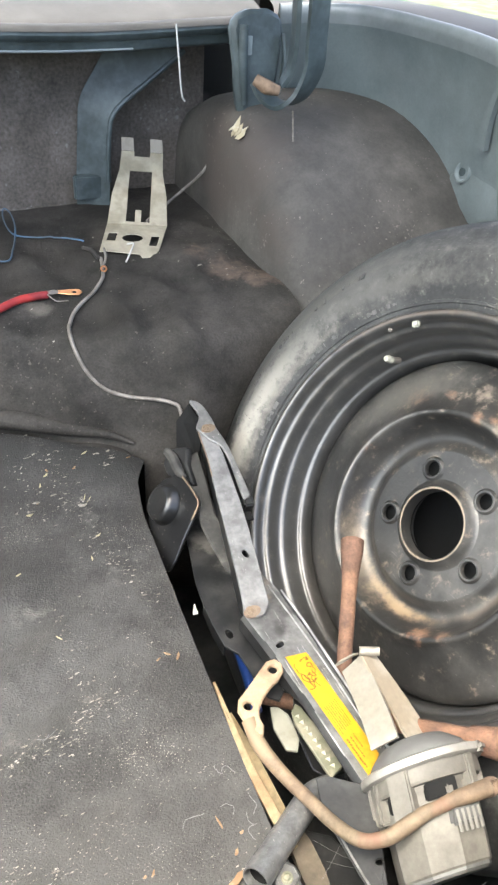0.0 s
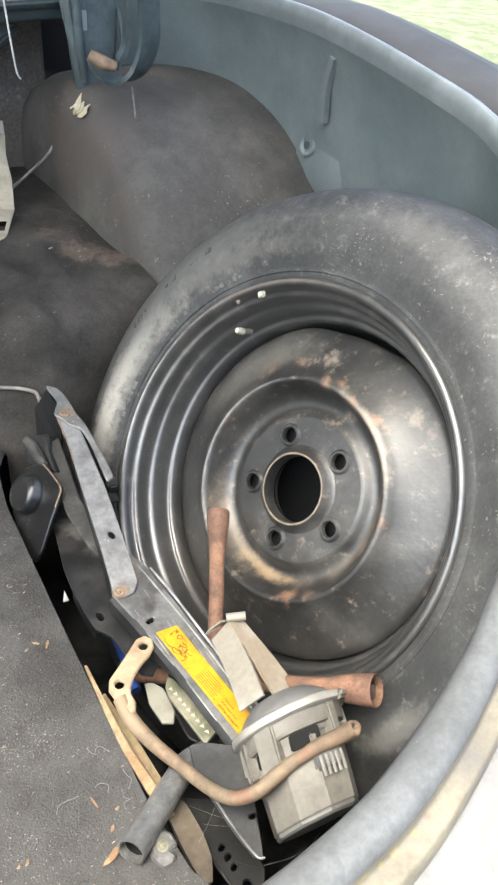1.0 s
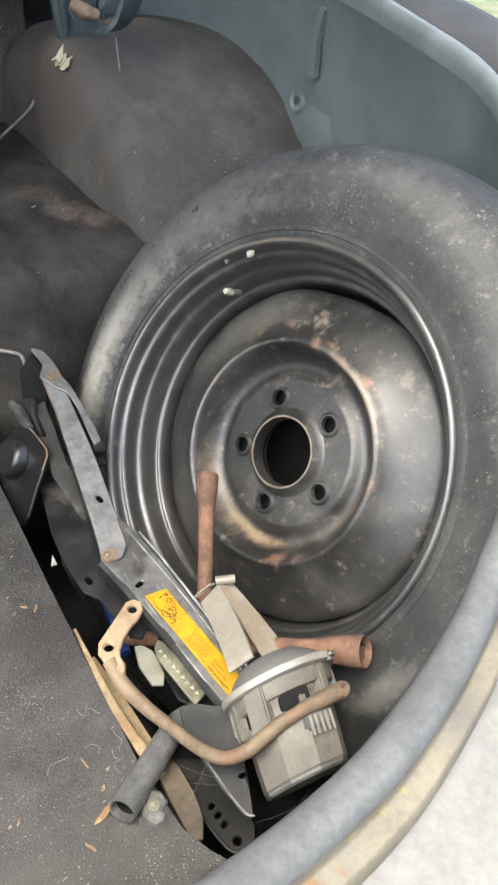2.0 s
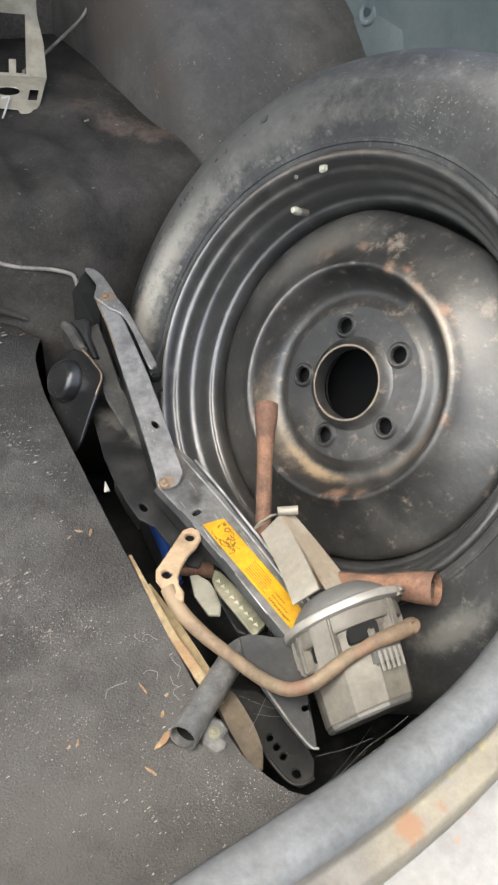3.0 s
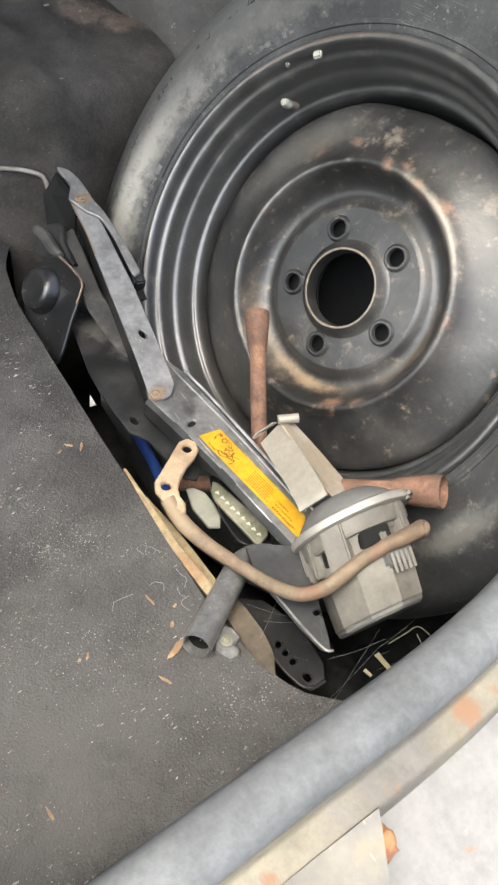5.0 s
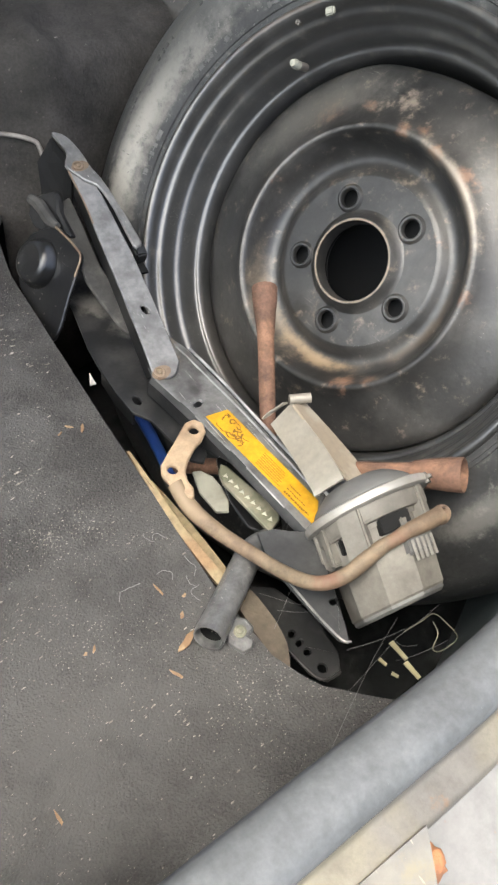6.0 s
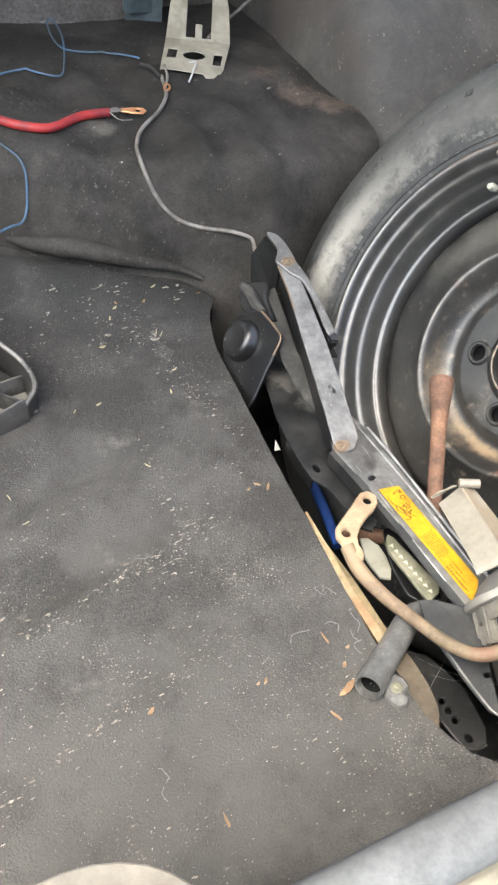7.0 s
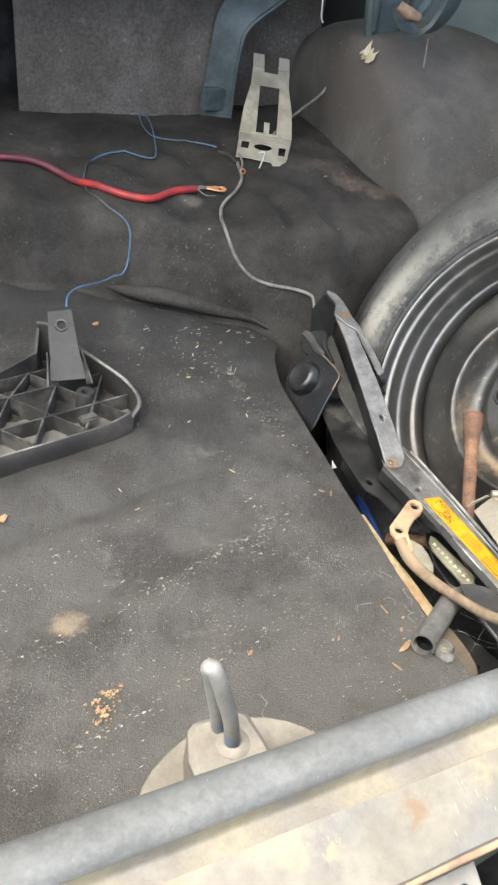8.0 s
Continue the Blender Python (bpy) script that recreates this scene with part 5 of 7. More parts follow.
def build_canister():
    """A pump motor: dome, bright clamp ring, ribbed can, and the folded strap that held it."""
    c = thing("pump_motor", Matrix.Translation((0.344, 0.20, 0.0)), "dusty grey plastic pump motor with clamp ring and zinc strap", "pump")
    u, ax = Vector((0.750, -0.280, 0.600)), Vector((-0.135, -0.950, -0.275))
    m = axes((0.344, 0.232, 0.035), u, ax)
    lean = Matrix.Identity(4)
    lean[0][2] = -0.15
    leaning = m @ lean

    def here(bm):
        return moved(bm, m)

    place("dome", here(lathe([(0.0003, -0.0215), (0.012, -0.0215), (0.0205, -0.0208), (0.0255, -0.0192), (0.0310, -0.0155), (0.0365, -0.0110), (0.0405, -0.0060), (0.0420, 0.0)], 48)), PLASTICDARK, c, "darker grey domed cover")
    ringed = place("clamp_ring", here(lathe([(0.0420, -0.0036), (0.0464, -0.0040), (0.0487, -0.0030), (0.0494, -0.0004), (0.0488, 0.0023), (0.0464, 0.0036), (0.041, 0.0036)], 64)), PALERING, c, "pale worn clamp ring")
    place("ring_lug", here(moved(block((0.044, -0.007, -0.0035), (0.0520, 0.007, 0.0042), 0.0025), Matrix.Rotation(0.05, 4, "Z"))), PLASTIC, ringed)
    body = moved(lathe([(0.0432, 0.003), (0.0432, 0.0130), (0.0420, 0.0150), (0.0385, 0.0155), (0.0380, 0.0190)], 40), leaning)
    collar = place("collar", body, PLASTIC, c, "dusty grey notched collar", angle=30)
    can = place("can", moved(lathe([(0.0378, 0.012), (0.0382, 0.030), (0.0372, 0.052), (0.0362, 0.0685), (0.0345, 0.0705), (0.0003, 0.0710)], 9), leaning @ Matrix.Rotation(0.18, 4, "Z")), PLASTIC, c, "dusty grey can with flat faces", angle=25)
    place("base_cap", moved(lathe([(0.0350, 0.0700), (0.0350, 0.0720), (0.0330, 0.0738), (0.0003, 0.0740)], 9), leaning @ Matrix.Rotation(0.18, 4, "Z")), PLASTICDARK, can, "darker end cap", angle=25)
    for k, wide in ((0.35, 0.009), (1.75, 0.018), (2.35, 0.007), (2.75, 0.008), (3.15, 0.012), (4.0, 0.012), (4.9, 0.012), (5.7, 0.012)):
        rib = block((0.030, -wide / 2, 0.002), (0.0450, wide / 2, 0.031 if wide < 0.017 else 0.036), 0.0015)
        place("rib", moved(rib, leaning @ Matrix.Rotation(k, 4, "Z")), PLASTIC, collar)
    # no openings are cut: black blocks carry the shade of the collar's slots
    for k, wide in ((1.02, 0.024), (2.12, 0.004), (2.55, 0.004)):
        slot = block((0.030, -wide / 2, 0.0155), (0.0400, wide / 2, 0.0265), 0.001)
        place("slot", moved(slot, leaning @ Matrix.Rotation(k, 4, "Z")), GROOVE, collar, "black block put in for the shade of a slot")
    plug = block((0.028, -0.013, 0.030), (0.0405, 0.013, 0.046), 0.002)
    plug = place("plug", moved(plug, leaning @ Matrix.Rotation(0.62, 4, "Z")), PLASTICDARK, can, "grey connector block")
    place("plug_lip", moved(block((0.030, 0.006, 0.020), (0.0400, 0.013, 0.032), 0.0012), leaning @ Matrix.Rotation(0.62, 4, "Z")), PLASTIC, plug)
    for k in range(5):
        pin = block((0.0398, -0.011 + 0.005 * k, 0.037), (0.0412, -0.0087 + 0.005 * k, 0.0510), 0.0003)
        place("pin", moved(pin, leaning @ Matrix.Rotation(0.62, 4, "Z")), PALERING, plug)
    lug = block((0.034, -0.006, 0.033), (0.0425, 0.006, 0.043), 0.0015)
    place("lug", moved(lug, leaning @ Matrix.Rotation(2.15, 4, "Z")), PLASTIC, can)
    # strap
    place("strap_leg", ribbon([(0.3450, 0.3355, 0.036), (0.334, 0.292, 0.044), (0.3240, 0.262, 0.0505), (0.3215, 0.2535, 0.0500)], [0.024, 0.025, 0.0255, 0.026], 0.002, (0.62, -0.25, 0.75)), BEIGE, c, "dusty pale zinc strap")
    place("strap_leg", ribbon([(0.3560, 0.331, 0.048), (0.3580, 0.302, 0.0425), (0.3590, 0.274, 0.037), (0.3595, 0.244, 0.031)], [0.020, 0.026, 0.031, 0.035], 0.002, (0.75, -0.1, -0.45)), BEIGEDARK, c, "dusty pale zinc strap")
    place("strap_roll", tube([(0.349, 0.336, 0.0510), (0.3640, 0.328, 0.0530)], 0.0040, 14, 2, smooth=False), BEIGE, c)
    place("strap_tongue", ribbon([(0.3470, 0.338, 0.047), (0.341, 0.343, 0.036), (0.335, 0.346, 0.027)], [0.007, 0.004, 0.0015], 0.0015, (0.6, -0.3, 0.6)), BEIGE, c)
    return c


PLASTICDARK = material("grey_plastic_dome", (0.078, 0.077, 0.074), 0.65, mottle=0.2, mottle_scale=30, second=(0.100, 0.098, 0.094), amount=0.5, scale=20, grain=0.08, bump=0.1,
                       dust=(0.24, 0.22, 0.19), dust_amount=0.15, dust_scale=24, spread=0.2)
BEIGEDARK = material("brown_dusted_strap", (0.215, 0.178, 0.132), 0.7, second=(0.26, 0.23, 0.185), amount=0.45, scale=26, grain=0.1, bump=0.1)
PALERING = material("pale_ring", (0.26, 0.25, 0.23), 0.42, metal=0.3, mottle=0.2, mottle_scale=80, second=(0.20, 0.19, 0.17), amount=0.5, scale=40, grain=0.06, bump=0.08)
build_canister()


DARKRUST = material("dark_brown_rust", (0.085, 0.058, 0.042), 0.8, second=(0.14, 0.095, 0.065), amount=0.5, scale=60, grain=0.2, bump=0.3)
TANPALE = material("pale_tan_rust", (0.27, 0.195, 0.122), 0.7, mottle=0.25, mottle_scale=60, second=(0.22, 0.15, 0.092), amount=0.5, scale=24, grain=0.12, bump=0.2,
                   dust=(0.30, 0.17, 0.09), dust_amount=0.2, dust_scale=40, spread=0.2)


def build_stay():
    """The bent stay: flattened and drilled at one end, round along the rest."""
    s = thing("bent_stay", Matrix.Translation((0.26, 0.27, 0.02)), "tan rusted bent steel stay with a flattened drilled end", "rod")
    d = (Vector((0.284, 0.368, 0.018)) - Vector((0.249, 0.343, 0.017))).normalized()
    out = [(-0.0165, -0.0205), (-0.0090, -0.0190), (-0.0045, -0.0130), (0.0020, -0.0090), (0.012, -0.0070), (0.026, -0.0072), (0.036, -0.0095), (0.046, -0.0090), (0.053, -0.004), (0.0535, 0.004), (0.047, 0.009), (0.036, 0.0092), (0.024, 0.0095),
           (0.010, 0.0100), (0.0, 0.0104), (-0.0085, 0.0068), (-0.0135, -0.0010), (-0.0170, -0.0100), (-0.0190, -0.0170)]
    flat = [(x, y + 0.010 * max(0, -x / 0.03) ** 2 * -1) for x, y in out]
    place("flat_end", on_plane((0.249, 0.343, 0.0185), d, (-0.12, -0.1, 0.98), flat, [ring(0.0, 0.0005, 0.0042, n=14)[::-1], ring(0.043, 0.0, 0.0042, n=14)[::-1]], 0.005, 0.0012), TANPALE, s, "paler tan flattened end")
    place("bar", tube([(0.2440, 0.333, 0.0150), (0.2450, 0.311, 0.0090), (0.2512, 0.284, 0.0080), (0.2580, 0.255, 0.0145), (0.264, 0.226, 0.0240), (0.2715, 0.2045, 0.0350), (0.285, 0.1955, 0.0445), (0.300, 0.1945, 0.0520), (0.314, 0.1950, 0.0565), (0.324, 0.1935, 0.0605), (0.336, 0.1930, 0.0622), (0.350, 0.1915, 0.0630), (0.366, 0.1905, 0.0625)],
                      [0.0062, 0.0066, 0.0058, 0.0052, 0.0051, 0.0052, 0.0054, 0.0056, 0.0052, 0.0046, 0.0054, 0.0060, 0.0064], 12, 6), TANROD, s)
    tip = on_plane((0.367, 0.190, 0.0625), (0.9, 0.05, 0.0), (-0.45, -0.4, 0.8), ring(0.001, 0, 0.0095, 0.0068, 18), [ring(0.004, 0.001, 0.0013, n=8)[::-1]], 0.004, 0.0014)
    place("eye", tip, DARKRUST, s, "rusted flattened eye")
    return s


build_stay()


def build_tube_bracket():
    b = thing("tube_bracket", Matrix.Translation((0.25, 0.22, -0.02)), "grey steel tube socket welded to a bent blade", "bracket")
    a, e = Vector((0.1968, 0.2185, 0.0120)), Vector((0.2646, 0.2620, -0.007))
    way = (a - e).normalized()
    length = (a - e).length
    sock = lathe([(0.0104, -length), (0.0104, -0.02), (0.0108, -0.004), (0.0106, 0.0), (0.0094, 0.0), (0.0088, -0.003), (0.0086, -0.045), (0.0003, -0.045)], 28)
    pipe = place("tube", moved(sock, axes(a, way.orthogonal(), way)), TUBEGREY, b, "smooth dull grey tube, open at its end")
    # black inset disc stands for the shade inside the tube
    place("mouth_shade", moved(lathe([(0.0082, -0.006), (0.0080, -0.016), (0.0003, -0.017)], 24), axes(a, way.orthogonal(), way)), GROOVE, pipe, "black disc put in for the shade of the open mouth")
    place("elbow", tube([(0.2585, 0.2580, -0.005), (0.2680, 0.2630, -0.006), (0.278, 0.266, -0.008), (0.288, 0.267, -0.010)], [0.0102, 0.0104, 0.010, 0.009], 18), TUBEGREY, b)
    blade = [(0.272, 0.266), (0.284, 0.262), (0.296, 0.252), (0.308, 0.243), (0.309, 0.236), (0.296, 0.212), (0.280, 0.176), (0.2735, 0.164), (0.2685, 0.169), (0.2660, 0.190), (0.265, 0.217), (0.264, 0.242)]
    bl = place("blade", on_plane((0, 0, 0.002), (1, 0, 0.05), (-0.05, 0, 1), blade, [ring(0.2835, 0.193, 0.0030, 0.0022, 10)[::-1]], 0.0025, 0.0006), BLADEGREY, b, "dusty dark steel blade")
    place("blade_edge", tube([(0.2655, 0.2405, 0.0155), (0.2665, 0.217, 0.0156), (0.2675, 0.190, 0.0157), (0.2700, 0.1685, 0.0158), (0.2745, 0.164, 0.0160)], 0.0009, 8), TUBEGREY, bl, "worn rolled edge")
    tab = [(-0.010, -0.006), (-0.004, -0.011), (0.002, -0.010), (0.003, -0.004), (0.010, -0.006), (0.014, 0.002), (0.012, 0.010), (0.0, 0.012), (-0.008, 0.006)]
    t = place("tab", on_plane((0.2185, 0.2105, 0.004), (0.85, 0.5, 0.1), (-0.15, 0.0, 1), tab, (), 0.008, 0.0015), TUBEGREY, b)
    place("tab_screw", rivet((0.2202, 0.2135, 0.0042), (-0.15, 0, 1), 0.0045, 0.0018), OLIVE, t)
    return b


BLADEGREY = material("dusty_dark_steel", (0.022, 0.0224, 0.023), 0.55, metal=0.0, gloss=0.35, mottle=0.4, mottle_scale=40, scratch=(0.20, 0.195, 0.18), scratch_amount=0.35, second=(0.034, 0.034, 0.0338), amount=0.5, scale=30, grain=0.12, bump=0.1,
                     dust=(0.075, 0.072, 0.065), dust_amount=0.25, dust_scale=30, spread=0.3)
TUBEGREY = material("dull_grey_steel", (0.105, 0.105, 0.104), 0.32, metal=0.3, mottle=0.5, mottle_scale=60, scratch=(0.34, 0.335, 0.32), scratch_amount=0.35, second=(0.150, 0.149, 0.146), amount=0.5, scale=34, grain=0.12, bump=0.1,
                    dust=(0.30, 0.28, 0.25), dust_amount=0.2, dust_scale=40, spread=0.2)
build_tube_bracket()


def build_slotted_bracket():
    b = thing("slotted_bracket", Matrix.Translation((0.27, 0.2, -0.05)), "black steel bracket with slots, lying deep in the well", "bracket")
    out = [(0.257, 0.255), (0.278, 0.240), (0.290, 0.205), (0.286, 0.172), (0.277, 0.160), (0.265, 0.161), (0.258, 0.172), (0.254, 0.21)]
    place("plate", on_plane((0, 0, -0.032), (1, 0, 0), (0, 0, 1), out, [ring(0.2685, 0.1705, 0.0035, n=10)[::-1]] + [ring(0.2668 - 0.0004 * k, 0.186 + 0.0085 * k, 0.0032, 0.0022, 10, 0.4)[::-1] for k in range(3)], 0.003, 0.0007), BLACKSTEEL, b)
    place("turned_edge", tube([(0.2555, 0.25, -0.031), (0.2545, 0.21, -0.031), (0.2585, 0.172, -0.031), (0.266, 0.162, -0.031), (0.277, 0.161, -0.031)], 0.0014, 8), BLACKSTEEL, b)
    return b


build_slotted_bracket()


def loose(name, bm, mat, label, category, group=""):
    return tagged(link(name, bm, mat), label, category, group)


def build_loose_bits():
    # two wooden splints along the mat's edge
    bm = ribbon([(0.2375, 0.389, -0.006), (0.2345, 0.345, -0.004), (0.2325, 0.30, -0.004), (0.2345, 0.262, -0.006), (0.238, 0.235, -0.012)], [0.0025, 0.0045, 0.006, 0.008, 0.008], 0.004, (1, 0.1, 0.1))
    loose("wood_splint", bm, WOOD, "pale yellow split wooden strip along the mat edge", "wood strip")
    bm = ribbon([(0.2415, 0.36, -0.014), (0.2425, 0.31, -0.013), (0.2425, 0.255, -0.015)], [0.003, 0.008, 0.012], 0.003, (1, 0.1, 0.3))
    loose("wood_splint", bm, WOOD, "thin pale wooden splinter beside the mat edge", "wood strip")
    bm = ribbon([(0.247, 0.262, -0.022), (0.2475, 0.240, -0.018), (0.2455, 0.215, -0.015), (0.243, 0.196, -0.014), (0.239, 0.182, -0.016)], [0.010, 0.017, 0.019, 0.016, 0.009], 0.006, (1, 0.25, -0.1))
    loose("wood_offcut", bm, CARD, "dirty tan wooden offcut wedged under the tube", "wood strip")
    bm = on_plane((0, 0, -0.050), (1, 0, 0.1), (-0.1, 0, 1), [(0.2815, 0.3585), (0.288, 0.356), (0.2935, 0.345), (0.2935, 0.333), (0.291, 0.3188), (0.2844, 0.3096), (0.2759, 0.315), (0.2752, 0.338)], (), 0.003, 0.0008)
    loose("plastic_shard", bm, WHITEPLASTIC, "broken off-white plastic shard under the stay", "plastic scrap")
    bm = tube([(0.300, 0.475, -0.074), (0.295, 0.435, -0.075), (0.287, 0.39, -0.078)], 0.0056, 10)
    loose("blue_plastic_rod", bm, BLUEPLASTIC, "blue plastic rod lying in the dark of the well", "plastic rod")
    bm = on_plane((0.2585, 0.489, -0.02), (0.25, 0.9, 0.1), (-0.4, 0, 0.9), [(-0.007, -0.003), (0.007, 0.0), (-0.006, 0.003)], (), 0.001)
    loose("paper_chip", bm, PALE, "small white chip in the gap beside the jack", "chip")
    rng = random.Random(3)
    for p, q, w in (((0.350, 0.165, -0.075), (0.350, 0.147, -0.074), 0.0045), ((0.348, 0.146, -0.075), (0.348, 0.130, -0.074), 0.0045), ((0.3290, 0.159, -0.07), (0.3305, 0.152, -0.07), 0.003), ((0.330, 0.145, -0.07), (0.3325, 0.140, -0.07), 0.003)):
        p, q = Vector(p), Vector(q)
        side = Vector((0, 0, 1)).cross(q - p).normalized() * w / 2
        loose("straw", slab([p - side, q - side * 0.9, q + side * 0.8, p + side], 0.001), STRAW, "pale straw stalk in the dark of the well", "straw", "straws in the well")
    bm = tube([(0.354, 0.162, -0.055), (0.370, 0.160, -0.05), (0.383, 0.159, -0.05), (0.386, 0.147, -0.05), (0.384, 0.134, -0.05), (0.366, 0.134, -0.052), (0.363, 0.139, -0.054), (0.373, 0.145, -0.05), (0.376, 0.154, -0.048)], 0.0005, 6, 5)
    loose("thin_wire", bm, OLIVE, "thin bent grey wire behind the pump", "wire")


CARD = material("dirty_wood", (0.098, 0.081, 0.058), 0.85, mottle=0.3, mottle_scale=40, second=(0.070, 0.057, 0.042), amount=0.5, scale=24, grain=0.15, bump=0.2)
STRAW = material("straw", (0.30, 0.27, 0.16), 0.7, grain=0.1, bump=0.1)
build_loose_bits()

# ---- shelf and floor ----


def lay(points, r, lift=0.0):
    """Points (x, y) laid on the mat."""
    return [(x, y, mat_height(x, y) + r + lift) for x, y in points]


def lay_line(points, r, steps=6):
    """A smooth line over the mat that follows its folds."""
    line = lay([(p.x, p.y) for p in curve_through([(x, y, 0) for x, y in points], steps)], r)
    even = []
    for i, (x, y, z) in enumerate(line):
        near = [q[2] for q in line[max(0, i - 3):i + 4]]
        even.append((x, y, max(z - r * 0.4, sum(near) / len(near))))
    return even


def build_cables():
    c = thing("grey_cable", Matrix.Translation((0.26, 0.8, 0.13)), "grey sheathed cable from the bracket over the step to the jack", "cable")
    run = lay_line([(0.303, 0.962), (0.297, 0.930), (0.290, 0.912), (0.272, 0.886), (0.248, 0.866), (0.234, 0.846), (0.222, 0.815)], 0.0035, 4)
    run += [(x, y - 0.0025, z + 0.0025) for x, y, z in ((0.2186, 0.789, 0.1365), (0.2247, 0.7713, 0.1157), (0.2361, 0.7611, 0.0972), (0.2523, 0.752, 0.0850), (0.2732, 0.7404, 0.0803), (0.2995, 0.7282, 0.0793), (0.3180, 0.7175, 0.0760), (0.3240, 0.7110, 0.0690))] + [(0.322, 0.686, 0.045)]
    place("sheath", tube(run, 0.0024, 10, 3), GREYCABLE, c)
    place("cable_tail", tube([(0.299, 0.935, 0.165), (0.308, 0.955, 0.168), (0.312, 0.978, 0.172)], 0.0016, 8), GREYCABLE, c)
    place("cable_tail", tube(lay([(0.300, 0.958), (0.297, 0.985), (0.290, 1.005)], 0.003), 0.0028, 8), BLACKPLASTIC, c, "black taped cable end")
    place("tie", moved(lathe([(0.0026, -0.001), (0.0045, -0.001), (0.0045, 0.001), (0.0026, 0.001)], 16, True), axes((0.297, 0.926, 0.165), (1, 0, 0.3), (0.2, 1, 0))), COPPER, c)
    b = thing("blue_wire", Matrix.Translation((0.1, 0.9, 0.16)), "thin blue wire looping over the carpeted shelf", "wire")
    run = [(-0.0037, 0.725, 0.0787), (-0.0027, 0.735, 0.0859), (0.0037, 0.748, 0.0896), (0.0198, 0.765, 0.0867), (0.0416, 0.782, 0.0798), (0.0638, 0.797, 0.0749), (0.0813, 0.807, 0.0798)]
    run += [(x, y, mat_height(x, y) + 0.004) for x, y in ((0.0946, 0.8145), (0.1023, 0.8234), (0.0985, 0.8350), (0.0790, 0.8527), (0.0635, 0.880), (0.0625, 0.9256), (0.0770, 0.9727), (0.0985, 1.0114), (0.1328, 1.0310), (0.1600, 1.0234), (0.1842, 1.0005))]
    run += [(x, y, 0.160 + 0.010 * k) for x, y, k in ((0.1935, 1.0109, 0), (0.2045, 1.055, 0), (0.2150, 1.094, 0.2), (0.2190, 1.130, 1.2), (0.2130, 1.155, 1.8), (0.2065, 1.152, 1.6), (0.2040, 1.128, 0.6), (0.2070, 1.0930, 0.1), (0.2190, 1.0770, 0), (0.2573, 1.0605, 0.2), (0.2890, 1.050, 0.2), (0.3050, 1.030, 0))]
    line = curve_through(run, 5)
    line = [sum(line[max(0, i - 4):i + 5], Vector()) / len(line[max(0, i - 4):i + 5]) for i in range(len(line))]
    line = [Vector((p.x, p.y, max(p.z, mat_height(p.x, p.y) + 0.0025))) for p in line]
    place("sheath", tube(line, 0.0012, 8, smooth=False), BLUECABLE, b)
    r = thing("red_battery_cable", Matrix.Translation((0.1, 0.92, 0.16)), "thick red battery cable with a bare copper lug", "cable")
    place("sheath", tube(lay_line([(-0.16, 1.03), (-0.09, 1.01), (-0.030, 1.002), (0.012, 0.994), (0.041, 0.975), (0.066, 0.928), (0.091, 0.880), (0.131, 0.857), (0.176, 0.882), (0.214, 0.893)], 0.0055), 0.0050, 14, smooth=False), REDCABLE, r)
    z = mat_height(0.226, 0.893) + 0.006
    for k in range(6):
        place("strand", tube([(0.213, 0.893 + 0.001 * (k - 2.5), z), (0.222, 0.893 + 0.0012 * (k - 2.5), z + 0.002 * math.sin(k * 2)), (0.230, 0.892 + 0.0009 * (k - 2.5), z)], 0.0008, 6), GREYCABLE, r)
    lug = plate([(0, -0.003), (0.008, -0.004), (0.012, -0.0055), (0.026, -0.0055), (0.030, 0.0), (0.026, 0.0055), (0.012, 0.0055), (0.008, 0.004), (0, 0.003)], [ring(0.020, 0, 0.003, n=12)[::-1]], 0.002, 0.0005)
    place("copper_lug", moved(lug, axes((0.228, 0.892, z + 0.001), (1, -0.3, 0.0), (-0.1, -0.2, 1))), COPPER, r, "bright copper cable lug")
    place("loose_strand", tube([(0.214, 0.889, z), (0.222, 0.876, z - 0.004), (0.236, 0.873, z - 0.004)], 0.0007, 6), GREYCABLE, r)
    g = tube([(0.392, 1.03, 0.185), (0.43, 1.075, 0.186), (0.47, 1.10, 0.200), (0.508, 1.10, 0.23), (0.520, 1.10, 0.26)], 0.0022, 8)
    loose("trim_wire", g, GREYCABLE, "grey wire running up the wheel house", "wire")
    g = tube([(0.450, 1.07, 0.432), (0.4475, 1.05, 0.385), (0.4515, 1.05, 0.350), (0.456, 1.05, 0.341)], 0.0013, 8)
    loose("hanging_wire", g, PALE, "stiff pale wire hanging from the rail", "wire")


build_cables()


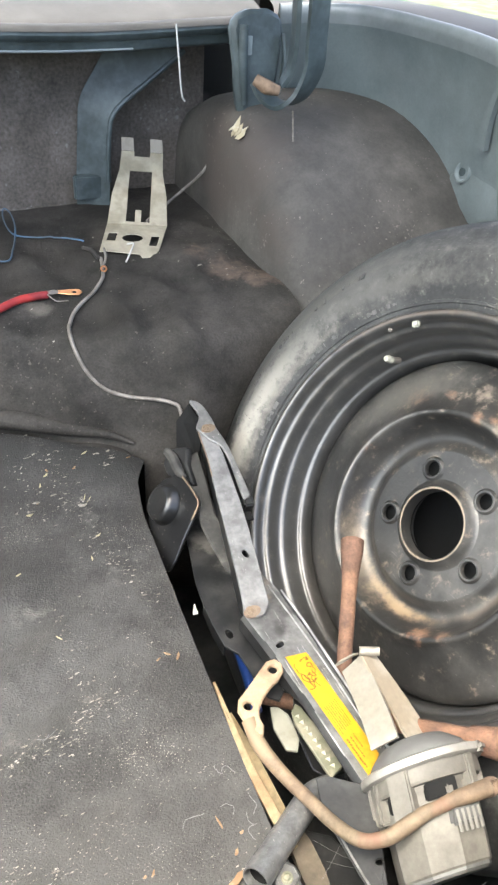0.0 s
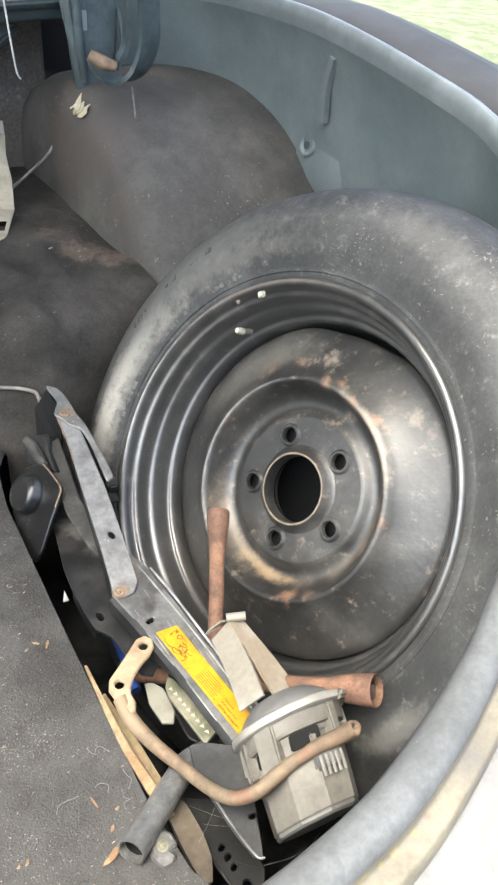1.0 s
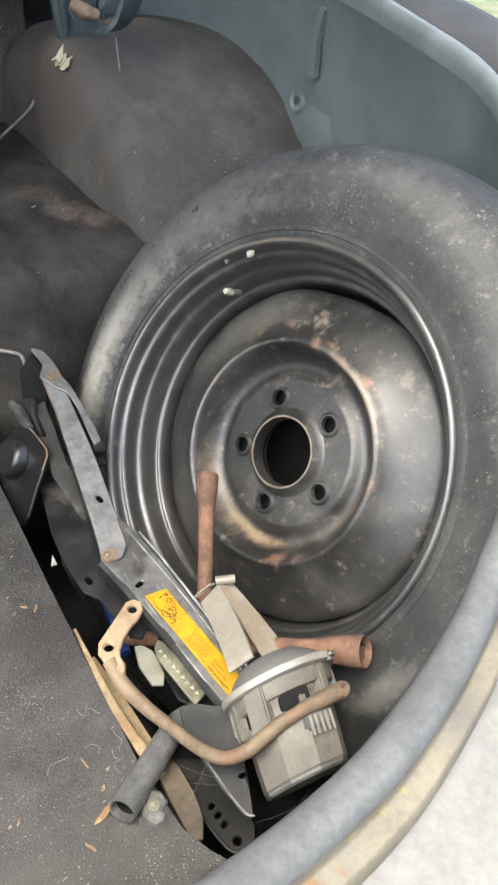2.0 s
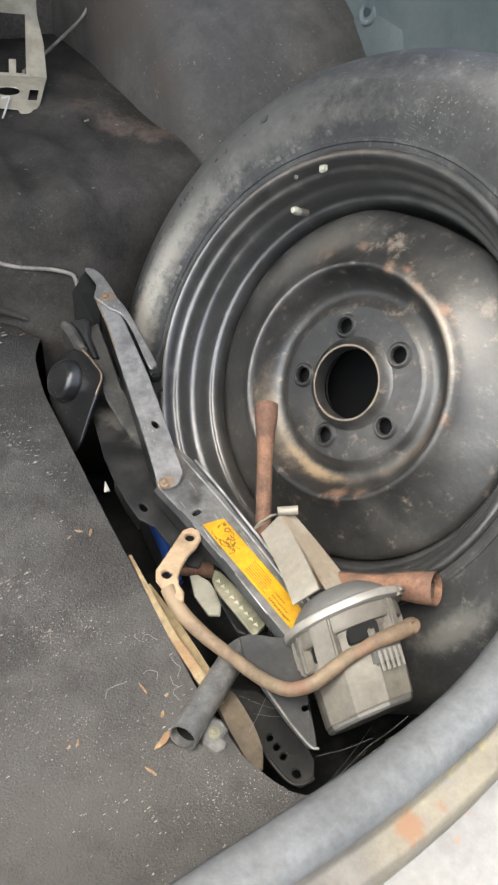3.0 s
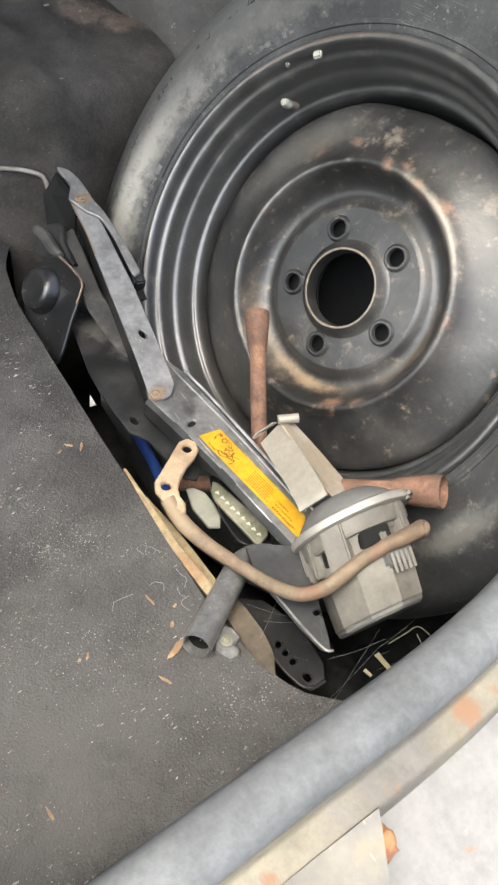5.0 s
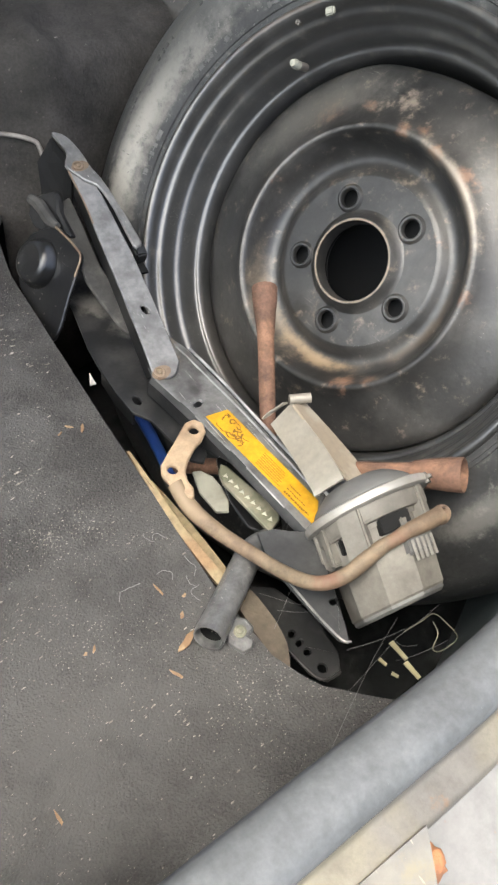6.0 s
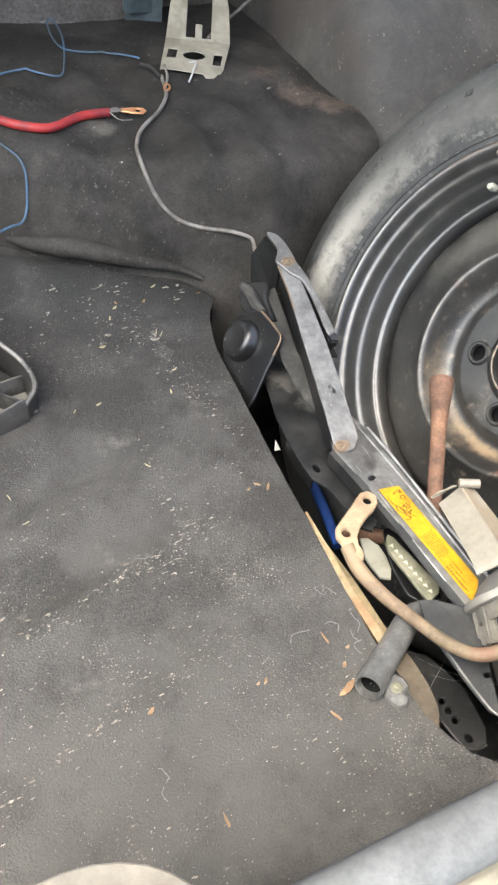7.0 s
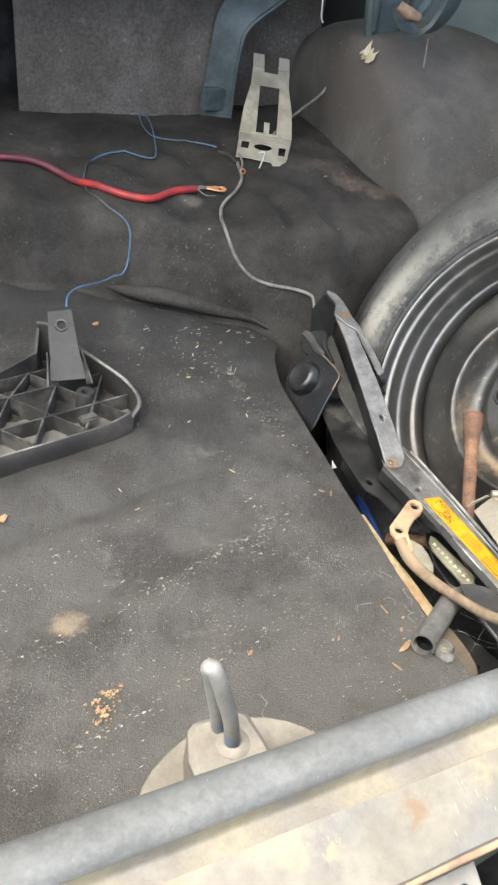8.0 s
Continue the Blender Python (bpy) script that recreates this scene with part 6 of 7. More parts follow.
def build_shelf_bracket():
    """A pressed tin bracket: two long legs, a drilled foot, two bent tongues at the top."""
    b = thing("tin_bracket", Matrix.Translation((0.34, 0.97, 0.165)), "pale tinned steel bracket with cut-outs leaning on the shelf", "bracket")
    x = Vector((0.080, -0.016, -0.006)).normalized()
    foot_o, fold_o, top_o = Vector((0.3435, 0.965, 0.1670)), Vector((0.3755, 1.0235, 0.1840)), Vector((0.4154, 1.1175, 0.2570))
    low = axes(foot_o, x, x.cross(fold_o - foot_o))
    high = axes(fold_o, x, x.cross(top_o - fold_o))
    for m, way, long in ((low, fold_o - foot_o, 0.066), (high, top_o - fold_o, 0.1246)):
        lean = Matrix.Identity(4)
        lean[0][1] = way.dot(x) / long
        m @= lean
    holes = [ring(-0.001, 0.034, 0.0145, 0.0085, 18)[::-1], [(-0.036, 0.026), (-0.024, 0.026), (-0.024, 0.044), (-0.036, 0.044)][::-1], [(0.025, 0.018), (0.036, 0.018), (0.036, 0.040), (0.025, 0.040)][::-1]]
    foot = moved(plate([(-0.040, 0.0), (-0.030, 0.002), (0.016, -0.002), (0.020, -0.009), (0.036, -0.009), (0.041, 0.010), (0.043, 0.066), (-0.043, 0.066), (-0.041, 0.020)], holes, 0.0016, 0.0005), low)
    win = [(-0.017, 0.004), (-0.0045, 0.004), (-0.0045, 0.024), (0.0045, 0.024), (0.0045, 0.004), (0.017, 0.004), (0.0165, 0.091), (-0.0165, 0.091)]
    tower = moved(plate([(-0.043, 0.0), (0.043, 0.0), (0.040, 0.049), (0.032, 0.092), (0.031, 0.1255), (0.012, 0.1255), (0.0115, 0.117), (-0.0115, 0.117), (-0.012, 0.1255), (-0.031, 0.1255), (-0.032, 0.092), (-0.040, 0.049)], [win[::-1]], 0.0016, 0.0005), high)
    place("plate", joined(foot, tower), TIN, b, angle=25)
    for sgn in (-1, 1):
        flange = slab([(sgn * 0.0425, 0.0, -0.001), (sgn * 0.0395, 0.045, -0.001), (sgn * 0.0315, 0.085, -0.001), (sgn * 0.0315, 0.085, -0.006), (sgn * 0.0395, 0.045, -0.010), (sgn * 0.0425, 0.0, -0.010)], 0.0014)
        place("side_flange", moved(flange, high), TIN, b)
        lip = moved(plate([(sgn * 0.0215 - 0.0095, 0.0), (sgn * 0.0215 + 0.0095, 0.0), (sgn * 0.0215 + 0.0090, 0.021), (sgn * 0.0215 - 0.0090, 0.021)], (), 0.0016, 0.0004), axes(top_o + (top_o - fold_o).normalized() * 0.001, x, (-0.1, -0.75, 0.66)))
        place("tongue", lip, BEIGE, b, "duller bent tongue")
    place("hook", tube([tuple(low @ Vector(p)) for p in ((-0.006, 0.018, 0.0005), (0.003, 0.018, 0.002), (0.003, 0.002, 0.003), (0.0, -0.018, -0.002))], 0.0013, 8), PALE, b)
    return b


build_shelf_bracket()


def build_grid_panel():
    """An upturned plastic cover: a rimmed tray with crossing ribs, a screw boss and a fixing tongue."""
    g = thing("ribbed_cover", Matrix.Translation((-0.06, 0.62, 0.02)), "upturned black plastic cover with crossing ribs on the boot floor", "plastic cover")
    o = Vector((0.046, 0.578, 0.004))
    ex = Vector((-0.978, -0.205, 0.0)).normalized()
    ey = Vector((-0.205, 0.978, 0.0)).normalized()

    def at(u, v, h):
        return o + ex * u + ey * v + Vector((0, 0, h))

    n, long = 17, 0.40
    rows = [[at(long * i / 16, 0.004 + 0.120 * j / 6, 0.004 + 0.002 * math.sin(j)) for i in range(17)] for j in range(7)]
    place("tray", thicken(sheet(rows), -0.003), TRAYDUST, g, "black plastic bays filled with pale dust")
    near = curve_through([at(0.012, 0.0, 0.018), at(0.05, -0.004, 0.014), at(0.15, -0.005, 0.014), at(long, -0.004, 0.016)], 8)
    place("near_wall", thicken(sheet([[p - Vector((0, 0, 0.016)) for p in near], [p for p in near], [p + ey * 0.004 + Vector((0, 0, 0.006)) for p in near]]), 0.003), BLACKPLASTIC, g)
    place("near_lip", tube([p + ey * 0.003 + Vector((0, 0, 0.0062)) for p in near], 0.0017, 8, smooth=False), SCUFFED, g, "whitened worn lip")
    end = curve_through([at(0.012, 0.0, 0.020), at(-0.004, 0.012, 0.030), at(-0.004, 0.045, 0.036), at(0.008, 0.085, 0.040), at(0.022, 0.120, 0.046), at(0.040, 0.150, 0.060), at(0.055, 0.158, 0.064)], 8)
    place("end_wall", thicken(sheet([[Vector((p.x, p.y, 0.003)) for p in end], [p * 0.5 + Vector((p.x, p.y, 0.003)) * 0.5 for p in end], end]), 0.003), BLACKPLASTIC, g)
    place("end_lip", tube(end, 0.0022, 8, smooth=False), SCUFFED, g, "grey scuffed lip")
    far = [at(0.055, 0.158, 0.060), at(0.07, 0.132, 0.042), at(0.12, 0.120, 0.034), at(0.25, 0.118, 0.034), at(long, 0.118, 0.034)]
    place("far_wall", thicken(sheet([[Vector((p.x, p.y, 0.003)) for p in far], far]), 0.003), BLACKPLASTIC, g)

    def rib(a, b, name="rib"):
        (u0, v0), (u1, v1) = a, b
        p, q = at(u0, v0, 0), at(u1, v1, 0)
        place(name, slab([p + Vector((0, 0, 0.004)), q + Vector((0, 0, 0.004)), q + Vector((0, 0, 0.024)), p + Vector((0, 0, 0.026))], 0.0022), BLACKWORN, g)

    # triangular lattice of ribs: three rows and both diagonals
    for v in (0.118, 0.083, 0.035):
        rib((0.0, v), (long, v))
    for k in range(-1, 8):
        for (u0, v0), (u1, v1) in (((0.006 + 0.058 * k, 0.083), (0.066 + 0.058 * k, 0.0)), ((0.027 + 0.058 * k, 0.118), (0.006 + 0.058 * k, 0.083)), ((0.027 + 0.058 * k, 0.118), (0.064 + 0.058 * k, 0.083)), ((0.064 + 0.058 * k, 0.083), (0.012 + 0.058 * k, 0.0))):
            if min(u0, u1) > -0.001 and max(u0, u1) < long:
                rib((u0, v0), (u1, v1))
    boss = lathe([(0.011, 0.0), (0.0105, 0.028), (0.0095, 0.030), (0.0045, 0.030), (0.004, 0.026), (0.004, 0.01), (0.0003, 0.01)], 20)
    place("screw_boss", moved(boss, Matrix.Translation(at(0.045, 0.050, 0.003))), BLACKPLASTIC, g)
    place("clip_pad", moved(block((-0.010, -0.006, 0), (0.010, 0.006, 0.012), 0.002), axes(at(0.058, 0.014, 0.016), ex, (0, 0, 1))), BLACKWORN, g, "scuffed clip pad")
    tongue = plate([(-0.024, 0.020), (0.024, 0.020), (0.0175, 0.045), (0.0158, 0.075), (0.0142, 0.106), (-0.0142, 0.104), (-0.0158, 0.075), (-0.0175, 0.045)], [ring(0.0, 0.086, 0.005, n=14)[::-1]], 0.003, 0.0008)
    tm = axes(at(0.058, 0.060, 0.022), (1, -0.08, 0), (0.05, -0.62, 0.78))
    t = place("fixing_tongue", moved(tongue, tm), BLACKPLASTIC, g, "upright tongue with a drilled hole")
    place("hole_bush", moved(lathe([(0.005, 0.0), (0.0075, 0.0), (0.0075, 0.002), (0.005, 0.002)], 18, True), tm @ Matrix.Translation((0, 0.086, 0))), BLACKWORN, t)
    for s in (-1, 1):
        place("tongue_gusset", moved(slab([(s * 0.0195, 0.014, 0), (s * 0.0185, 0.055, 0), (s * 0.0235, 0.010, 0.016)], 0.002), tm), BLACKWORN, t)
    return g


SCUFFED = material("whitened_plastic_edge", (0.075, 0.071, 0.065), 0.5, mottle=0.4, mottle_scale=40, second=(0.20, 0.19, 0.175), amount=0.5, scale=26, grain=0.1, bump=0.1)
TRAYDUST = material("dusty_black_plastic", (0.125, 0.119, 0.106), 0.75, second=(0.125, 0.118, 0.104), amount=0.5, scale=16, grain=0.15, bump=0.1,
                    dust=(0.24, 0.225, 0.19), dust_amount=0.42, dust_scale=16, spread=0.25)
BLACKWORN = material("scuffed_black_plastic", (0.030, 0.0285, 0.0265), 0.5, mottle=0.3, mottle_scale=50, second=(0.085, 0.080, 0.073), amount=0.5, scale=34, grain=0.12, bump=0.1)
build_grid_panel()


def build_striker():
    s = thing("boot_striker", Matrix.Translation((-0.045, 0.13, 0.13)), "steel striker loop on a dirty cream bracket at the sill", "latch striker")
    out = [(-0.110, 0.106)] + [(-0.036 + 0.066 * math.cos(radians(a)), 0.106 + 0.052 * math.sin(radians(a))) for a in range(170, -11, -12)] + [(0.034, 0.098)]
    place("foot_plate", on_plane((0, 0, 0.118), (1, 0, 0), (0, 0, 1), out, (), 0.004, 0.001), CREAMDIRT, s, "dirty cream pressed plate")
    top = [(-0.0690, 0.1250), (-0.0635, 0.1420), (-0.0590, 0.1450), (-0.0330, 0.1450), (-0.0275, 0.1400), (-0.0240, 0.1200), (-0.0230, 0.1030), (-0.0680, 0.1030)]
    place("block", on_plane((0, 0, 0.156), (1, 0, 0), (0, 0, 1), top, (), 0.040, 0.0035), CREAMDIRT, s)
    place("loop", tube([(-0.0465, 0.137, 0.150), (-0.0510, 0.136, 0.175), (-0.0590, 0.134, 0.212), (-0.0630, 0.1315, 0.229), (-0.0612, 0.1285, 0.230), (-0.0560, 0.1265, 0.212), (-0.0475, 0.126, 0.18), (-0.0435, 0.1255, 0.150)], 0.0043, 14), LOOPSTEEL, s, "chipped pale and blue painted loop")
    place("loop_collar", moved(lathe([(0.0105, -0.003), (0.0095, 0.001), (0.0065, 0.003), (0.0044, 0.0032)], 24), Matrix.Translation((-0.0433, 0.1255, 0.1555))), CREAMDIRT, s, "raised collar at the foot of the loop")
    return s


CREAMDIRT = material("dirty_cream_bracket", (0.150, 0.138, 0.118), 0.65, mottle=0.28, mottle_scale=30, second=(0.115, 0.102, 0.085), amount=0.5, scale=18, grain=0.12, bump=0.2,
                     dust=(0.14, 0.125, 0.085), dust_amount=0.16, dust_scale=30, spread=0.16)
LOOPSTEEL = material("chipped_loop_paint", (0.155, 0.148, 0.128), 0.55, mottle=0.3, mottle_scale=60, second=(0.14, 0.138, 0.13), amount=0.5, scale=60, grain=0.1, bump=0.1, zones=((((-0.0450, 0.126, 0.163, 0.021, 1.3),), (0.085, 0.105, 0.150), 60),))
build_striker()


def build_hinge():
    """The lid's bent arm and its pivot box, and the braces of the bulkhead."""
    h = thing("lid_hinge", Matrix.Translation((0.56, 0.93, 0.42)), "blue-grey painted gooseneck hinge arm of the boot lid", "hinge")
    place("arm", ribbon([(0.572, 0.91, 0.60), (0.571, 0.91, 0.50), (0.573, 0.912, 0.44), (0.575, 0.915, 0.405), (0.566, 0.925, 0.375), (0.545, 0.935, 0.362), (0.528, 0.945, 0.368), (0.518, 0.955, 0.385)], [0.030, 0.030, 0.030, 0.030, 0.028, 0.024, 0.02, 0.018], 0.006, (0.9, 0.2, 0.15)), BLUEDARK, h)
    place("arm_web", ribbon([(0.556, 0.93, 0.60), (0.556, 0.93, 0.50), (0.558, 0.93, 0.44), (0.558, 0.935, 0.40), (0.550, 0.94, 0.38)], [0.022, 0.022, 0.022, 0.022, 0.018], 0.006, (0.2, 0.9, 0.1)), BLUEDARK, h)
    place("rub_pad", tube([(0.506, 0.935, 0.389), (0.518, 0.925, 0.382), (0.533, 0.92, 0.378)], [0.007, 0.009, 0.006], 10), RUSTYTAN, h, "orange-tan rubbed pad")
    place("pin", tube([(0.553, 0.915, 0.355), (0.556, 0.912, 0.318)], 0.0012, 8), GREYCABLE, h)
    p = thing("hinge_box", Matrix.Translation((0.57, 1.07, 0.38)), "blue-grey painted hinge box under the deck", "car body", kind="structure")
    face = [(-0.036, 0.060), (-0.034, 0.0), (-0.030, -0.050), (-0.018, -0.074), (0.004, -0.080), (0.020, -0.066), (0.030, -0.030), (0.036, 0.060)]
    face = [(q.x, q.y) for q in curve_through([(x, y, 0) for x, y in face], 3, True)]
    place("box_face", on_plane((0.566, 1.052, 0.385), (1, 0, 0), (0, -1, 0.1), face, (), 0.020, 0.006), BLUEDARK, p)
    place("box_rib", tube([(0.540, 1.050, 0.435), (0.541, 1.048, 0.385), (0.546, 1.047, 0.335)], [0.006, 0.007, 0.005], 10), BLUEDARK, p, "rounded pressed rib")
    place("box_foot", moved(block((-0.026, -0.012, -0.05), (0.026, 0.012, 0.0), 0.008, 3), Matrix.Translation((0.572, 1.075, 0.345))), BLUEDARK, p)
    # soft highlight of the box face, put in as a pale block
    place("highlight_patch", moved(block((-0.007, -0.001, -0.012), (0.007, 0.0012, 0.012), 0.0009), Matrix.Translation((0.547, 1.0493, 0.410))), PALEBLUE, p, "pale patch put in for a soft highlight")
    place("box_web", ribbon([(0.600, 1.045, 0.425), (0.603, 1.04, 0.39), (0.598, 1.04, 0.35)], [0.018, 0.016, 0.010], 0.004, (0.3, 0.9, 0.1)), BLUEDARK, p, "dark web of the hinge box")
    b = thing("bulkhead_brace", Matrix.Translation((0.36, 1.18, 0.17)), "blue-grey pressed steel brace between shelf and deck rail", "car body", kind="structure")
    prof = [(0.330, 1.195, 0.160), (0.332, 1.195, 0.20), (0.338, 1.195, 0.27), (0.345, 1.195, 0.318), (0.372, 1.195, 0.362), (0.398, 1.195, 0.405)]
    inner = [(0.375, 1.17, 0.160), (0.376, 1.17, 0.20), (0.380, 1.17, 0.27), (0.392, 1.17, 0.305), (0.445, 1.17, 0.345), (0.500, 1.17, 0.385)]
    outer = [(0.384, 1.21, 0.160), (0.385, 1.21, 0.20), (0.390, 1.21, 0.268), (0.402, 1.21, 0.298), (0.455, 1.21, 0.335), (0.510, 1.21, 0.372)]
    cv = [curve_through(k, 6) for k in (prof, inner, outer)]
    place("web", thicken(sheet([cv[0], [a * 0.5 + c * 0.5 for a, c in zip(cv[0], cv[1])], cv[1], cv[2]]), 0.002), BLUEDARK, b, angle=50)
    place("bead", tube([tuple(v) for v in cv[1][6:]], 0.004, 8, smooth=False), BLUEDARK, b)
    place("foot_plate", moved(block((-0.022, -0.006, -0.018), (0.022, 0.006, 0.018), 0.002), Matrix.Translation((0.345, 1.180, 0.192))), BLUEDARK, b)
    d = thing("inner_panel", Matrix.Translation((0.45, 1.24, 0.25)), "dark brown-grey lining behind the brace", "car body", kind="structure")
    place("lining", block((0.36, 1.235, 0.10), (0.56, 1.245, 0.45), 0.002), BOARD, d)
    r = thing("quarter_rib", Matrix.Translation((0.72, 0.76, 0.30)), "blue-grey pressed rib inside the rear quarter", "car body", kind="structure")
    out = [(0.770, 0.338), (0.800, 0.332), (0.827, 0.315), (0.848, 0.302), (0.863, 0.286), (0.878, 0.270), (0.882, 0.256), (0.872, 0.240), (0.856, 0.230), (0.828, 0.221), (0.79, 0.222), (0.765, 0.25)]
    out = [(p.x, p.y) for p in curve_through([(y, z, 0) for y, z in out], 3, True)]
    rib = bmesh.new()
    inner = [(0.82 + (y - 0.82) * 0.80, 0.278 + (z - 0.278) * 0.74) for y, z in out]
    ring_a, ring_b, ring_c = ([rib.verts.new((x, y, z)) for y, z in pts] for x, pts in ((0.801, out), (0.797, [((p + 2 * u) / 3, (q + 2 * v) / 3) for (p, q), (u, v) in zip(out, inner)]), (0.795, inner)))
    for k in range(len(out)):
        j = (k + 1) % len(out)
        rib.faces.new((ring_a[k], ring_a[j], ring_b[j], ring_b[k]))
        rib.faces.new((ring_b[k], ring_b[j], ring_c[j], ring_c[k]))
    rib.faces.new(ring_c)
    bmesh.ops.recalc_face_normals(rib, faces=rib.faces)
    place("rib_pressing", rib, BLUE, r, angle=70)
    dish = axes((0.7945, 0.8440, 0.2840), (0, 1, 0), (-1, 0.1, 0.2))
    place("rib_dish", moved(lathe([(0.0165, -0.0005), (0.0145, 0.0030), (0.0120, 0.0030), (0.0095, -0.0005), (0.0003, -0.0012)], 24), dish), BLUE, r)
    # uncut: a darker disc carries the shade of the drain hole
    place("rib_hole_shade", moved(lathe([(0.0062, 0.0), (0.0062, 0.0006), (0.0003, 0.0008)], 18), dish @ Matrix.Translation((0.001, 0.0, 0.0002))), BLUEDARK, r, "dark disc put in for the shade of a drain hole")
    place("rib_bar", ribbon([(0.7665, 0.775, 0.41), (0.7725, 0.790, 0.37), (0.780, 0.800, 0.33)], [0.008, 0.012, 0.02], 0.008, (0.05, 0.9, -0.15)), BLUE, r)
    rag = []
    rng = random.Random(5)
    for k in range(5):
        y, z = 1.000 + 0.004 * k, 0.308 + 0.004 * (k % 3)
        base = Vector((0.522 - 0.002 * k, y, z))
        outline = [(-0.003, -0.012), (0.0025, -0.008), (0.005, 0.001), (0.002, 0.008), (0.0005, 0.015), (-0.003, 0.007), (-0.005, -0.003)]
        bm = plate([(p * rng.uniform(0.6, 1.2), q * rng.uniform(0.6, 1.1)) for p, q in outline], (), 0.0012)
        rag.append(moved(bm, axes(base, (0.3 + 0.2 * k, -0.9, 0.25 * k - 0.5), (-0.7, -0.5 + 0.25 * k, 0.4))))
    loose("torn_sealant", joined(*rag), RAG, "torn scrap of pale yellow sealant on the wheel house", "scrap")


RAG = material("yellowed_sealant", (0.34, 0.29, 0.19), 0.7, second=(0.44, 0.41, 0.33), amount=0.5, scale=80, grain=0.1, bump=0.2)
build_hinge()


def build_debris():
    """Chips that can be told apart are things; grit is one object of loose flakes."""
    def chip(x, y, size, wide, turn, mat=None, name="wood_chip", label="small orange-brown wood chip on the carpet", cat="wood chip", group="wood chips on the carpet", lift=0.0012):
        rng = random.Random(int(x * 9999 + y * 777))
        out = [(-0.5, -0.05), (-0.34, -0.35), (0.0, -0.55), (0.36, -0.30), (0.62, 0.05), (0.30, 0.42), (-0.05, 0.30), (-0.40, 0.25)]
        bm = plate([(a * size * rng.uniform(0.55, 0.85), b * wide * rng.uniform(0.5, 0.8)) for a, b in out], (), 0.0010)
        for v in bm.verts:
            v.co.z += 0.10 * abs(v.co.x)
        ob = loose(name, moved(bm, Matrix.Translation((x, y, mat_height(x, y) + lift)) @ Matrix.Rotation(turn, 4, "Z") @ Matrix.Rotation(rng.uniform(-0.15, 0.15), 4, "X")), mat or CHIP, label, cat, group)
        return ob

    for x, y, s, w, a in ((0.216, 0.425, 0.012, 0.005, 1.0), (0.208, 0.431, 0.008, 0.003, 2.4), (0.198, 0.428, 0.006, 0.002, 0.4), (0.170, 0.212, 0.013, 0.0035, 2.0), (0.192, 0.270, 0.014, 0.003, 1.7),
                          (0.070, 0.177, 0.014, 0.0035, 1.6), (0.205, 0.258, 0.005, 0.004, 0.2), (0.128, 0.256, 0.004, 0.003, 0.3), (0.255, 0.700, 0.008, 0.002, 0.2), (0.19, 0.70, 0.008, 0.004, 0.6), (0.16, 0.706, 0.007, 0.004, 1.9), (0.14, 0.665, 0.005, 0.004, 0.4)):
        chip(x, y, s, w, a)
    for x, y, w, l, a in ((0.1579, 0.7011, 0.004, 0.012, 0.7), (0.1908, 0.660, 0.0022, 0.016, 1.1), (0.1955, 0.657, 0.0018, 0.013, 0.9), (0.1902, 0.5994, 0.003, 0.009, 0.4), (0.1749, 0.5685, 0.003, 0.008, 1.4), (0.1285, 0.6487, 0.006, 0.010, 0.1), (0.2065, 0.7156, 0.003, 0.011, 0.5),
                          (0.1485, 0.690, 0.003, 0.010, 1.2), (-0.0021, 0.4939, 0.0016, 0.013, 1.9), (0.0054, 0.4538, 0.002, 0.008, 0.3), (0.0766, 0.5667, 0.002, 0.007, 0.9), (0.1002, 0.5679, 0.003, 0.007, 0.3), (0.1202, 0.4805, 0.002, 0.009, 2.2)):
        chip(x, y, l, w, a, mat=STRAW, name="straw_chip", label="short pale straw chip on the dusty mat", cat="straw", group="straw chips on the mat")
    chip(0.0403, 0.7632, 0.013, 0.012, 0.4, mat=CRUMB, name="clay_crumb", label="small tan crumb of dirt beside the plastic cover", cat="crumb", group="", lift=0.004)
    chip(-0.1225, 0.480, 0.018, 0.016, 0.2, mat=CRUMB, name="clay_crumb", label="round tan crumb of dirt on the mat", cat="crumb", group="", lift=0.003)
    chip(0.1951, 0.2458, 0.006, 0.005, 0.8)
    chip(0.1339, 0.2558, 0.007, 0.003, 0.9)
    chip(0.186, 0.2275, 0.022, 0.009, 0.35, name="dry_leaf", label="curled pinkish-brown dry leaf scrap beside the tube", cat="leaf", group="", lift=0.003)
    chip(0.048, 0.262, 0.008, 0.006, 0.5, name="pebble", label="small brown pebble on the carpet", cat="pebble", group="", lift=0.002)
    flakes = []
    rng = random.Random(11)

    def flake(x, y, size):
        z = mat_height(x, y) + 0.0018
        a, t = rng.uniform(0, 6.28), rng.uniform(-0.4, 0.4)
        k = rng.choice((1.0, 1.0, 1.6, 3.0))
        pts = [Vector((size * k * math.cos(a + q) * 0.6, size * math.sin(a + q + 0.3) * 0.6, size * t * math.cos(q))) for q in (0, 1.7, 3.3, 4.8)]
        flakes.append([Vector((x, y, z + size * 0.4)) + p for p in pts])

    for k in range(1700):
        x, y = rng.uniform(-0.25, 0.24), rng.uniform(0.12, 0.72)
        ridge = math.sin((y - 0.30 * x) * 62 + 1.5 * wob(x, y, 4, 7))
        if rng.random() < 0.10 + 0.55 * max(0, -ridge) ** 3 * smooth01((0.2 - x) / 0.1) + 0.55 * wob(x, y, 9, 4) and x < edge_x(y) - 0.005:
            flake(x, y, rng.choice((0.0003, 0.0004, 0.0004, 0.0005, 0.0006, 0.0008, 0.0011)))
